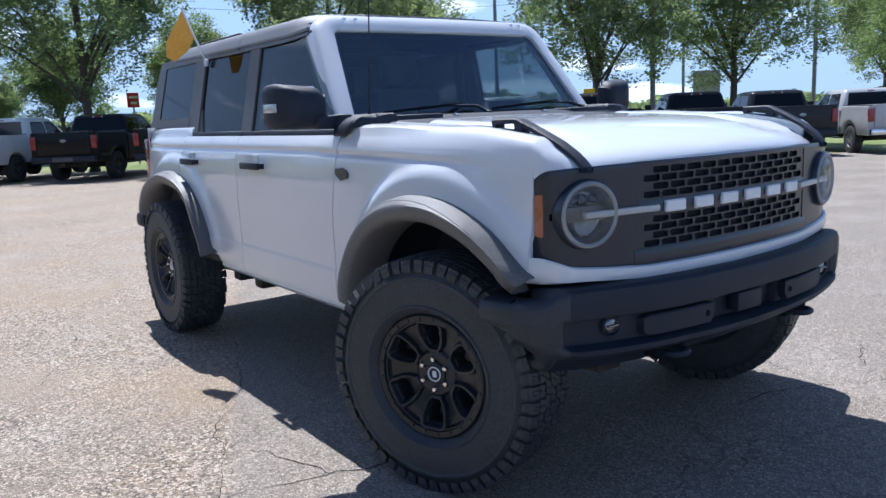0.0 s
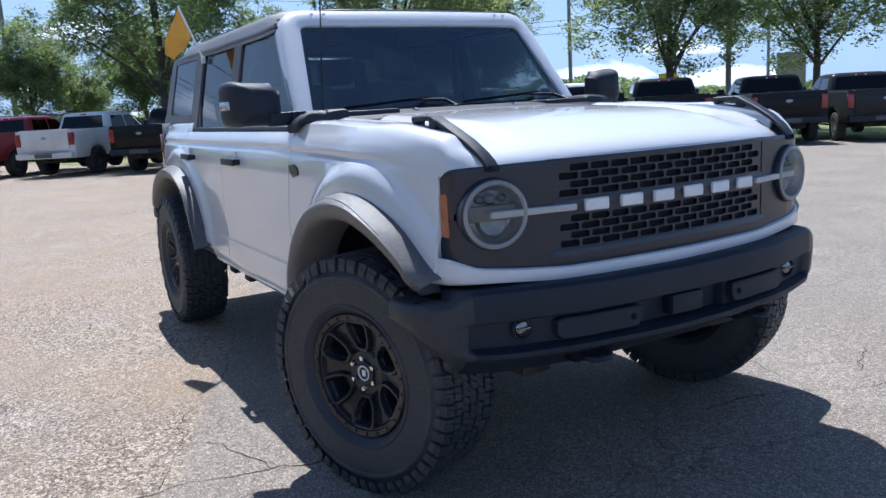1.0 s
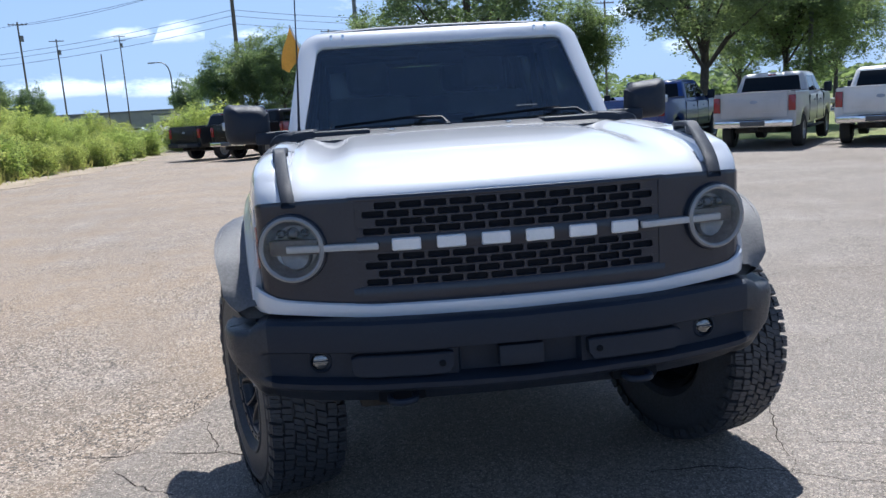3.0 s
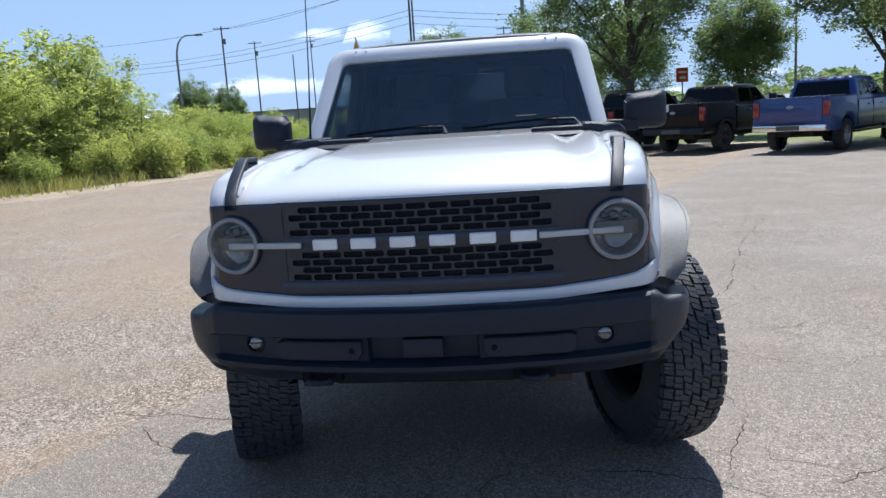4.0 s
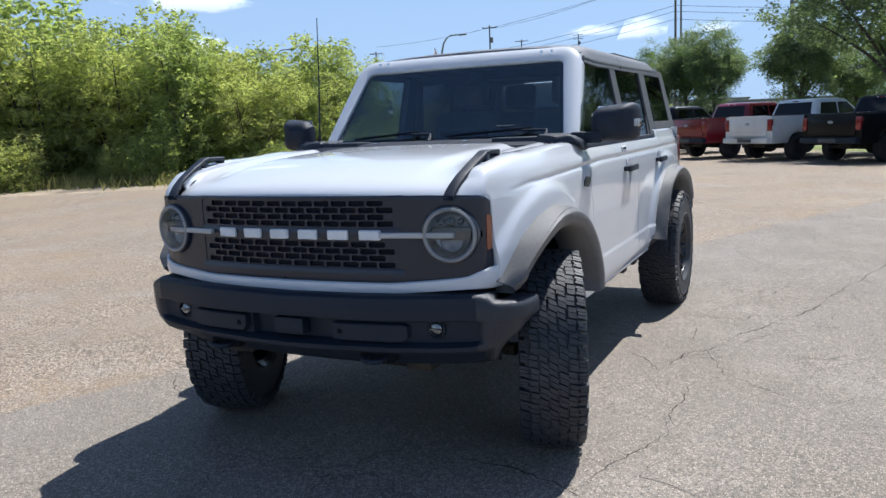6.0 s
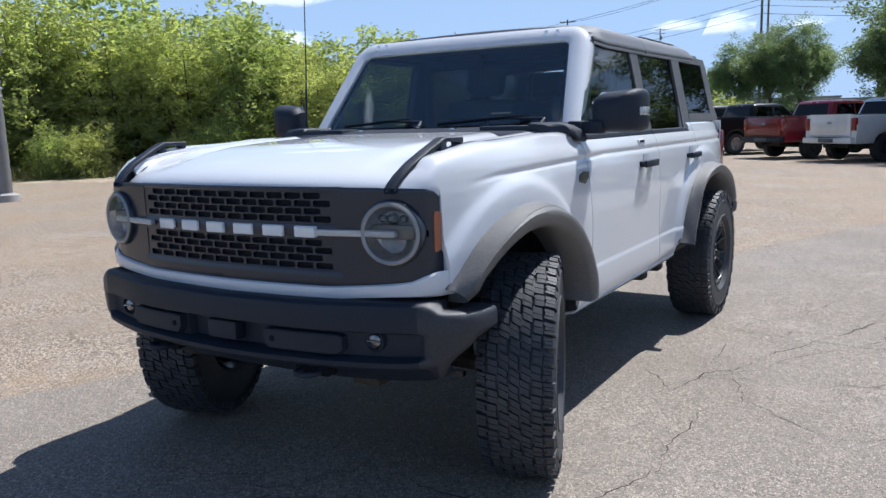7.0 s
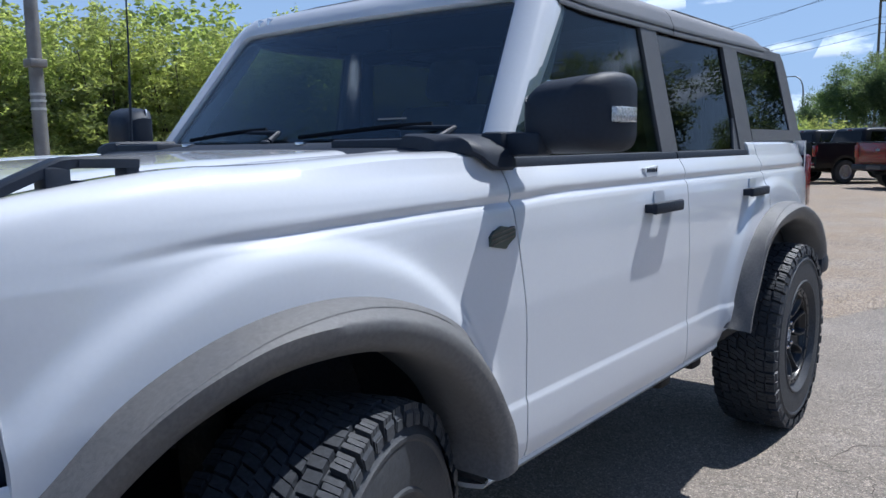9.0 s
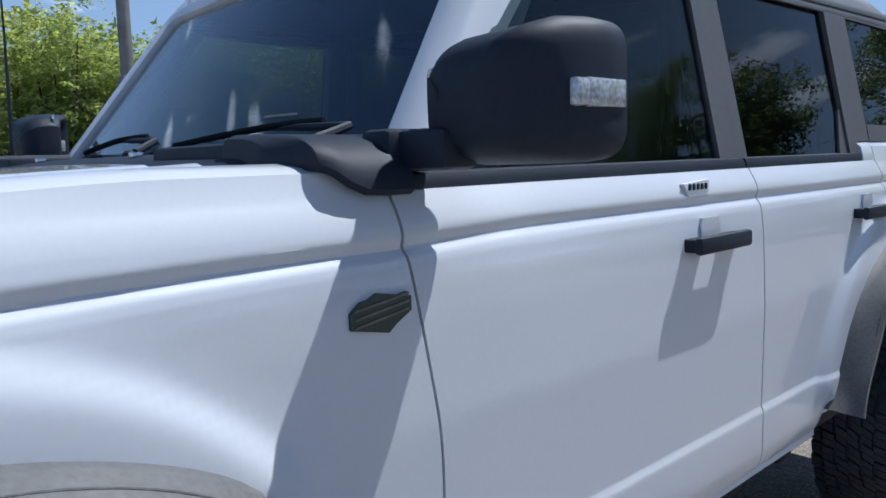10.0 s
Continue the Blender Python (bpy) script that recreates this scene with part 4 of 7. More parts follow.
for side in (-1, 1):
    hx, hz = side * 0.686, 1.029
    hy = front_y(hx) - 0.002
    turn = Matrix.Translation((hx, hy - 0.004, hz)) @ pose(0, 0, 0, 0, 0, side * 12) @ pose(0, 0, 0, 0, 0, -90)
    # lathe axis: forward out of the nose
    lamp = part("headlamp", lathe(bm_(), [(-0.045, 0.0), (-0.045, 0.03), (-0.035, 0.07), (-0.005, 0.090), (0.006, 0.091)][::-1], 48, turn), BOWL, CAR, "round headlamp with a grey ring")
    part("bezel", lathe(bm_(), [(0.012, 0.104), (0.010, 0.109), (0.0, 0.112), (-0.03, 0.112)], 48, turn), GLOSS, lamp)
    part("light_ring", lathe(bm_(), [(0.004, 0.089), (0.014, 0.090), (0.019, 0.097), (0.014, 0.104), (0.008, 0.105)], 48, turn), RING, lamp, "frosted ring light")
    back = turn
    part("lamp_shelf", box(bm_(), -0.038, -0.012, -0.078, 0.078, -0.022, 0.026, 0.005, 2, turn=back), LAMPGREY, lamp, "grey-brown shelf across the lamp")
    for dy, r in ((-0.040, 0.013), (-0.004, 0.018), (0.036, 0.013)):
        bm = lathe(bm_(), [(-0.012, 0.0), (-0.014, r * 0.6), (-0.020, r), (-0.042, r * 1.1)], 20, back @ Matrix.Translation((0, dy, 0.046)))
        part("projector_lens", bm, PROJECTOR, lamp)
    part("reflector", lathe(bm_(), [(-0.030, 0.0), (-0.026, 0.022), (-0.018, 0.043), (-0.024, 0.048), (-0.040, 0.052)], 32, back @ Matrix.Translation((0, 0.002, -0.024))), SILVERED, lamp, "round dull silver reflector")
    part("lamp_glass", lathe(bm_(), [(0.022, 0.0), (0.020, 0.05), (0.016, 0.08), (0.011, 0.091)], 40, back), LENS, lamp, "clear lamp cover")
    bm = box(bm_(), *sorted((side * 0.418, side * 0.705)), -0.024, 0.0, 1.017, 1.039, 0.005, 2)
    for v in bm.verts:
        v.co.y += front_y(v.co.x)
    part("light_bar", bm, LIGHTBAR, lamp, "pale horizontal light bar")
    # amber marker round the corner
    bm = bm_()
    outline = [(-0.490, 0.968), (-0.486, 0.962), (-0.464, 0.966), (-0.460, 0.972), (-0.460, 1.088), (-0.464, 1.094), (-0.485, 1.097), (-0.489, 1.090)]
    slab(bm, outline, lambda y, z: (side * (0.795 - (y + 0.458) * -0.28), y, z), lambda y, z: (side * (0.812 - (y + 0.458) * -0.28), y, z))
    part("side_marker", bm, AMBER, CAR, "amber side marker")
    # wing's front edge, turned in to meet the nose panel
    def even(points, count):
        pts = [Vector(p) for p in points]
        run = [0.0]
        for p, q in zip(pts, pts[1:]):
            run.append(run[-1] + (q - p).length)
        out = []
        for k in range(count):
            d = run[-1] * k / (count - 1)
            i = max(j for j in range(len(pts) - 1) if run[j] <= d + 1e-9)
            out.append(pts[i].lerp(pts[i + 1], min(1, (d - run[i]) / max(1e-6, run[i + 1] - run[i]))))
        return out
    wing_y = lambda z: -0.455 - 0.02 * smooth(1.20, 1.28, z)
    y1 = wing_y(1.285)
    w1 = half_width(1.285 - nose_drop(y1), y1)
    wing_top = [(w1 - f * (w1 - 0.708), y1, 1.285 + dz - nose_drop(y1)) for f, dz in WING_TOP[4::-1] + [(0, 0)]]
    lowered = lambda z: z - nose_drop(wing_y(z)) * smooth(0.98, 1.28, z)
    wing_side = [(half_width(lowered(z), wing_y(z)), wing_y(z), lowered(z)) for z in (1.285, 1.26, 1.232, 1.216, 1.19, 1.15, 1.10, 1.0, 0.94, 0.88, 0.84)]
    rim_top = [(x, front_y(x) + 0.006, nose_high(x) + 0.001) for x in (0.690, 0.70, 0.72, 0.74, 0.76, 0.775, 0.785)]
    rim_side = [(x, front_y(x) + 0.006, nose_high(x) + 0.001) for x in (0.785, 0.793, 0.797, 0.80, 0.802, 0.804, 0.8065)] + [(0.808, -0.446, z) for z in (1.05, 0.97, 0.90, 0.86)]
    rim = even(rim_top, 9)[:-1] + even(rim_side, 18)
    edge = even(wing_top, 9)[:-1] + even(wing_side, 18)
    rows = []
    for p, q in zip(rim, edge):
        bulge = Vector((0.02, -0.03, 0.035)) * (q - p).length
        rows.append([(side * v.x, v.y, v.z) for v in (p + Vector((0, 0.012, 0)), p, p.lerp(q, 0.3) + bulge, p.lerp(q, 0.65) + bulge, q + Vector((0.0004, 0, 0.0004)))])
    part("wing_corner", sheet(bm_(), rows), PAINT, CAR, angle=60)

# white lower lip of the nose
xs = np.linspace(-0.845, 0.845, 53)
def lip_y(x):
    a = abs(x)
    return front_y(x) - 0.008 if a < 0.74 else lerp([(0.74, -0.553), (0.785, -0.535), (0.815, -0.50), (0.835, -0.46), (0.845, -0.42)], a)
rows = []
for d, t in ((0.03, 1.0), (0.004, 1.02), (-0.004, 0.92), (-0.008, 0.5), (-0.002, 0.12), (0.02, 0.0), (0.06, -0.03)):
    row = []
    for x in xs:
        lo = lerp([(0, 0.790), (0.45, 0.794), (0.70, 0.812), (0.845, 0.815)], abs(x))
        hi = lerp([(0, 0.838), (0.44, 0.840), (0.60, 0.852), (0.74, 0.866), (0.785, 0.885), (0.82, 0.90), (0.845, 0.90)], abs(x))
        row.append((x, lip_y(x) + d, lo + (hi - lo) * t))
    rows.append(row)
part("nose_lip", sheet(bm_(), rows), PAINT, CAR, "white lip under the grille")

# ---- front bumper ----
def bumper_y(x):
    return lerp([(0, -0.715), (0.30, -0.706), (0.45, -0.688), (0.55, -0.664), (0.66, -0.632), (0.78, -0.595), (0.85, -0.566), (0.90, -0.530), (0.925, -0.495), (0.940, -0.455)], abs(x))
stations = sorted({s * x for s in (-1, 1) for x in (0, 0.1, 0.188, 0.198, 0.25, 0.32, 0.40, 0.46, 0.52, 0.56, 0.60, 0.66, 0.72, 0.76, 0.79, 0.81, 0.83, 0.85, 0.87, 0.89, 0.905, 0.92, 0.932)})
ends = [(0.942, -0.455), (0.952, -0.40), (0.954, -0.345)]
def bumper_section(x, rise=0.0):
    a = abs(x)
    pocket = 0.034 * smooth(0.825, 0.78, a) + 0.030 * smooth(0.198, 0.188, a)
    e = smooth(0.775, 0.83, a)
    ledge = lerp([(0, -0.006), (0.22, -0.004), (0.30, 0.0), (0.94, 0.0)], a)
    foot = lerp([(0, 0.50), (0.66, 0.50), (0.76, 0.508), (0.82, 0.526), (0.86, 0.552), (0.90, 0.592), (0.94, 0.640)], a) + rise
    top = lerp([(0, 0.800), (0.6, 0.806), (0.80, 0.806), (0.825, 0.800), (0.85, 0.778), (0.94, 0.772)], a)
    t = smooth(0.76, 0.85, a)
    upper = [(0.14, top - 0.01 + 0.006 * t), (0.05 + 0.05 * t, top), (0.018 + 0.006 * t, top - 0.002), (0.004 + 0.004 * t, top - 0.012 + 0.004 * t), (0.0, top - 0.028 + 0.004 * t), (0.0, 0.722)]
    lower = [(0.002, 0.708, 0.0), (0.010 + pocket * 0.3, 0.700, 0.0), (pocket + 0.004, 0.696, 0.001), (pocket + 0.006, 0.616 + ledge, 0.006), (0.010 + pocket * 0.2, 0.609 + ledge, 0.007), (0.0, 0.603 + ledge, 0.008),
             (0.002, 0.586 + ledge, 0.012), (0.016, 0.574 + ledge, 0.018), (0.07, 0.562, 0.026), (0.10, 0.53, 0.048), (0.13, 0.505, 0.085), (0.20, 0.50, 0.20)]
    return upper + [(d + (tip - d) * e, foot + (z - 0.5) * (0.708 - foot) / 0.208) for d, z, tip in lower]
cols = []
for i, (x, y) in enumerate(ends[::-1]):
    cols.append([(-x + d * 0.75, y, z) for d, z in bumper_section(0.94, 0.02 * (3 - i))])
for x in stations:
    side_turn = smooth(0.80, 0.93, abs(x))
    cols.append([(x - math.copysign(d * 0.6 * side_turn, x), bumper_y(x) + d * (1 - 0.6 * side_turn), z) for d, z in bumper_section(x)])
for i, (x, y) in enumerate(ends):
    cols.append([(x - d * 0.75, y, z) for d, z in bumper_section(0.94, 0.02 * (i + 1))])
middle = [i for i, c in enumerate(cols) if abs(c[4][0]) < 0.80]
BUMPER = part("front_bumper", sheet(bm_(), cols[middle[0]:middle[-1] + 1]), TRIM, CAR, "black modular front bumper", angle=32)
for piece in (cols[:middle[0] + 1], cols[middle[-1]:]):
    part("bumper_end", sheet(bm_(), piece), BUMPEREND, BUMPER, "grey-black rounded bumper end", angle=50)
for side in (-1, 1):
    fy = bumper_y(0.628) + 0.040
    m = Matrix.Translation((side * 0.628, fy, 0.671)) @ pose(0, 0, 0, 0, 0, 90)
    lens = part("fog_lamp", lathe(bm_(), [(-0.014, 0.0), (-0.012, 0.020), (-0.007, 0.026), (0.0, 0.030), (0.02, 0.032), (0.05, 0.032)], 24, m), FOG, BUMPER, "round clear fog lamp")
    part("fog_bezel", lathe(bm_(), [(-0.008, 0.031), (-0.013, 0.034), (-0.008, 0.039), (0.04, 0.040)], 24, m), TRIM, lens)
    part("fog_bar", box(bm_(), -0.020, -0.006, -0.024, 0.024, -0.004, 0.004, 0.002, 1, turn=m), FOG, lens)
    rows = []
    for x in (0.212, 0.215, 0.232, 0.30, 0.38, 0.46, 0.51, 0.530, 0.533):
        by = bumper_y(x) + (0.050 if x in (0.212, 0.533) else 0.010)
        lo = lerp([(0.212, 0.650), (0.232, 0.621), (0.51, 0.621), (0.533, 0.640)], x)
        hi = lerp([(0.212, 0.688), (0.232, 0.692), (0.51, 0.692), (0.533, 0.682)], x)
        rows.append([(side * x, by + d, lo + (hi - lo) * t) for d, t in ((0.035, 0), (0.004, 0.0), (0, 0.07), (0, 0.93), (0.004, 1), (0.035, 1))])
    plate = part("bumper_plate", sheet(bm_(), rows), TRIM, BUMPER, "flat black bumper plate")
    m2 = Matrix.Translation((side * 0.250, bumper_y(0.25) + 0.010, 0.657)) @ pose(0, 0, 0, 0, 0, 90)
    part("plug", lathe(bm_(), [(-0.003, 0.0), (-0.003, 0.010), (0.002, 0.012)], 14, m2), VOID, plate)
    # tow hook under the ledge; its mouth is a block painted shade-dark
    part("hook_mouth_shade", box(bm_(), *sorted((side * 0.305, side * 0.455)), -0.648, -0.59, 0.528, 0.572, 0.008), VOID, BUMPER)
    hook = [(side * 0.345, -0.60, 0.547), (side * 0.340, -0.672, 0.545), (side * 0.352, -0.694, 0.544), (side * 0.38, -0.702, 0.544), (side * 0.408, -0.694, 0.544), (side * 0.420, -0.672, 0.545), (side * 0.415, -0.60, 0.547)]
    part("tow_hook", rod(bm_(), curve_points(hook, 22), 0.011, 8), TRIM, CAR, "black tow hook")
bm = box(bm_(), -0.070, 0.072, bumper_y(0) + 0.020, bumper_y(0) + 0.07, 0.626, 0.694, 0.006)
part("plate_bracket", bm, TRIM, BUMPER, "blank plate bracket")
# added near-black sheet gives the shade seen behind the bumper
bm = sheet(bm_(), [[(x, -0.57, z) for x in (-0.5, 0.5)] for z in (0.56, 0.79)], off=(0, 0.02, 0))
part("bumper_shade_sheet", bm, VOID, CAR)
for s in (-1, 1):
    part("splash_shield", box(bm_(), *sorted((s * 0.45, s * 0.82)), -0.475, -0.450, 0.60, 0.78, 0.008), LINER, CAR, "black splash shield ahead of the wheel")
# skid plate
rows = [[(x, y, z) for x in (-0.42, -0.2, 0.2, 0.42)] for y, z in ((-0.50, 0.52), (-0.45, 0.48), (-0.30, 0.40), (0.10, 0.36))]
part("skid_plate", sheet(bm_(), rows, off=(0, 0, 0.012)), UNDER, CAR, "dark skid plate")

# ---- windscreen, its white frame, cowl, wipers ----
def screen(u, v, out=0.0):
    """Point of the windscreen's plane: u from -1 to 1 across, v from 0 at the base to 1 at the header."""
    bow = -0.05 * (1 - u * u)
    return Vector((u * (0.705 - 0.085 * v), 0.815 + 0.305 * v + bow * (1 - 0.3 * v) - out * 0.78, 1.352 + 0.415 * v + out * 0.6))
rows = [[screen(u, v) for u in np.linspace(-1.012, 1.012, 17)] for v in (0, 0.33, 0.66, 1.03)]
part("windscreen", sheet(bm_(), rows, off=(0, 0.004, -0.003)), WINDSCREEN, CAR, "raked windscreen glass with a dark band")
# black band printed round the glass
bm = bm_()
us = np.linspace(-1.005, 1.005, 17)
sheet(bm, [[screen(u, v, -0.008) for u in us] for v in (0.93, 1.0)], off=(0, 0.003, 0))
sheet(bm, [[screen(u, v, -0.008) for u in us] for v in (0.0, 0.05)], off=(0, 0.003, 0))
for s in (-1, 1):
    sheet(bm, [[screen(s * u, v, -0.008) for u in (0.97, 1.005)] for v in (0.04, 0.5, 0.96)], off=(0, 0.003, 0))
part("screen_band", bm, VOID, CAR)
# faint line of small print on the glass
part("print_bar", sheet(bm_(), [[screen(u, v, 0.002) for u in np.linspace(0.47, 0.62, 5)] for v in (0.158, 0.170)]), PRINT, CAR, "faint pale print on the glass")
# white frame: pillars that turn through a rounded corner into the header
def frame_path(ui, vi, ru, rv, low):
    """Half a rounded arch in screen units, from the foot of one pillar to the middle of the header."""
    pts = [(ui(v), v) for v in np.linspace(low, vi - rv, 9)[:-1]]
    for k in range(9):
        a = math.pi / 2 * k / 8
        u1 = ui(vi - rv)
        pts.append((u1 - ru + ru * math.cos(a), vi - rv + rv * math.sin(a)))
    pts += [(u, vi) for u in np.linspace(ui(vi - rv) - ru, 0, 10)[1:]]
    return pts
for s in (-1, 1):
    inner = frame_path(lambda v: 1.005, 0.990, 0.06, 0.07, -0.03)
    outer = frame_path(lambda v: 1.122 + 0.042 * v, 1.190, 0.15, 0.20, -0.03)
    rows = []
    for k, ((ui, vi), (uo, vo)) in enumerate(zip(inner, outer)):
        h = smooth(8, 16, k)
        at = lambda t, out: screen(s * (ui + (uo - ui) * t), vi + (vo - vi) * t, out)
        back = Vector((-s * 0.012 * (1 - h), 0.085 - 0.02 * h, -0.022 + 0.028 * h))
        rows.append([at(0, -0.006), at(0.0, 0.012), at(0.12, 0.017), at(0.5, 0.018), at(0.82, 0.012), at(0.95, 0.001), at(1.0, -0.014) + back * 0.25, at(1.0, -0.014) + back * 0.6, at(1.0, -0.014) + back])
    part("windscreen_frame", sheet(bm_(), rows, off=(0, 0.012, -0.006)), PAINT, CAR, "white windscreen pillar and header", angle=50)
for x in (-0.56, -0.50, 0.50, 0.56):
    p = screen(x / 0.62, 1.10, 0.018)
    part("roof_catch", box(bm_(), p.x - 0.007, p.x + 0.007, p.y - 0.012, p.y + 0.03, p.z - 0.03, p.z + 0.008, 0.003), CHROME, CAR)
# cowl
rows = []
for y, z in ((0.515, 1.285), (0.525, 1.322), (0.56, 1.338), (0.66, 1.350), (0.76, 1.356), (0.80, 1.345), (0.83, 1.33)):
    row = []
    for u in np.linspace(-1, 1, 19):
        x = u * 0.765
        yy = y - 0.05 * (1 - u * u) * (0.6 if y < 0.6 else 1)
        row.append((x, yy, z - 0.02 * smooth(0.70, 0.80, abs(x))))
    rows.append(row)
COWL = part("cowl_panel", sheet(bm_(), rows, off=(0, 0, -0.03)), TRIM, CAR, "black cowl panel under the windscreen")
for s in (-1, 1):
    bm = box(bm_(), *sorted((s * 0.40, s * 0.68)), 0.560, 0.712, 1.285, 1.361, 0.010, 2)
    # a ramp from the windscreen's foot down over the wing's cut corner to the door
    rows = []
    for y, edge, low, drop in ((0.552, 0.770, 1.285, 0.060), (0.560, 0.772, 1.318, 0.006), (0.575, 0.790, 1.326, 0.0), (0.589, 0.838, 1.328, 0.0), (0.606, 0.8535, 1.318, 0.0), (0.627, 0.8575, 1.303, 0.0),
                               (0.654, 0.8585, 1.292, 0.0), (0.695, 0.8590, 1.289, 0.0), (0.738, 0.8590, 1.289, 0.0), (0.740, 0.8400, 1.325, 0.0), (0.790, 0.8400, 1.325, 0.0)):
        top = 1.372 - drop
        rows.append([(s * (0.655 + (edge - 0.655) * u), y, top + (low - top) * v) for u, v in ((0, 0.0), (0.30, 0.02), (0.55, 0.08), (0.74, 0.20), (0.86, 0.36), (0.93, 0.52), (0.97, 0.70), (0.99, 0.86), (1.0, 1.0))])
    sheet(bm, rows, off=(-s * 0.010, 0, -0.008))
    part("cowl_end", bm, TRIM, COWL)
for x0, x1 in ((-0.44, -0.05), (0.17, 0.62)):
    p0 = screen(x0 / 0.7, 0.02, 0.03)
    p1 = screen(x1 / 0.7, 0.06, 0.02)
    mid = p0.lerp(p1, 0.5) + Vector((0, 0, 0.012))
    arm = part("wiper_arm", rod(bm_(), [(x1 + 0.02, 0.715, 1.362), p1, mid], [0.010, 0.008, 0.005], 8), TRIM, CAR, "black wiper")
    blade = [screen((x0 - 0.12) / 0.7, 0.035, 0.012), mid + Vector((0, -0.004, 0.0)), screen((x1 - 0.08) / 0.7, 0.10, 0.014)]
    part("wiper_blade", rod(bm_(), curve_points(blade, 9), 0.007, 6), VOID, arm)
    part("wiper_pivot", lathe(bm_(), [(-0.01, 0.014), (0.012, 0.014), (0.017, 0.008), (0.018, 0)], 14, Matrix.Translation((x1 + 0.02, 0.70, 1.35)) @ pose(0, 0, 0, 0, -90, 0)), TRIM, arm)
for x in (-0.30, 0.24):
    part("washer_jet", box(bm_(), x - 0.012, x + 0.012, 0.59, 0.615, 1.345, 1.358, 0.004), CHROME, COWL)
# aerial
part("aerial", rod(bm_(), [(-0.722, 0.66, 1.33), (-0.72, 0.66, 1.39), (-0.70, 0.66, 1.70), (-0.682, 0.655, 2.07)], [0.012, 0.006, 0.0032, 0.0025], 8), TRIM, CAR, "thin black whip aerial")

# ---- hardtop ----
def roof_section(y):
    """Half the hardtop's section from the rail over the windows up to the middle."""
    front = 1 - smooth(1.17, 1.40, y)
    back = smooth(3.05, 3.42, y)
    z = 1.874 - 0.026 * front - 0.040 * back
    w = 1 - 0.012 * front - 0.03 * back
    low = 1.760 + 0.012 * smooth(2.0, 3.3, y) + 0.011 * front
    z -= 0.035 * (max(0, y - 3.34) / 0.11) ** 2
    return [(0.700 * w, low + 0.004), (0.727 * w, low), (0.728 * w, low + 0.012), (0.724 * w, low + 0.018), (0.712 * w, z - 0.066), (0.692 * w, z - 0.042), (0.660 * w, z - 0.022), (0.61 * w, z - 0.009),
            (0.52 * w, z - 0.001), (0.30, z + 0.007), (0.0, z + 0.010)]
for name, a, b in (("front_roof_panel", 1.185, 2.015), ("rear_roof_panel", 2.020, 3.45)):
    rows = []
    for y in np.linspace(a, b, 16):
        half = roof_section(y)
        rows.append([(-x, y, z) for x, z in half] + [(x, y, z) for x, z in half[-2::-1]])
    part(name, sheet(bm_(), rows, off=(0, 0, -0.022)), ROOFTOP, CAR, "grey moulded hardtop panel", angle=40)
for s in (-1, 1):
    bm = box(bm_(), *sorted((s * 0.60, s * 0.63)), 2.25, 2.98, 1.864, 1.873, 0.004)
    part("roof_rib", bm, ROOFTOP, CAR)
rows = []
for y, z, w in ((3.40, 1.765, 0.645), (3.425, 1.755, 0.655), (3.45, 1.70, 0.69), (3.50, 1.52, 0.735), (3.55, 1.345, 0.77)):
    rows.append([(-w, y - 0.03, z), (-w + 0.03, y, z), (0, y + 0.03, z), (w - 0.03, y, z), (w, y - 0.03, z)])
part("rear_screen", sheet(bm_(), rows, off=(0, -0.01, 0)), PRIVACY, CAR, "dark rear screen")
# tail: tailgate, lamps, bumper
rows = []
for z in (0.60, 0.75, 0.95, 1.15, 1.30, 1.345):
    rows.append([(-0.83, 3.58, z), (-0.815, 3.625, z), (-0.78, 3.645, z), (0, 3.66, z), (0.78, 3.645, z), (0.815, 3.625, z), (0.83, 3.58, z)])
part("tailgate", sheet(bm_(), rows, off=(0, -0.03, 0)), PAINT, CAR, "white side-hinged tailgate")
for s in (-1, 1):
    part("tail_lamp", box(bm_(), *sorted((s * 0.70, s * 0.838)), 3.585, 3.675, 1.0, 1.27, 0.012), TAIL, CAR, "red tail lamp")
bm = box(bm_(), -0.943, 0.943, 3.535, 3.72, 0.638, 0.746, 0.03)
box(bm, -0.78, 0.78, 3.53, 3.70, 0.56, 0.65, 0.02)
part("rear_bumper", bm, TRIM, CAR, "black rear bumper")

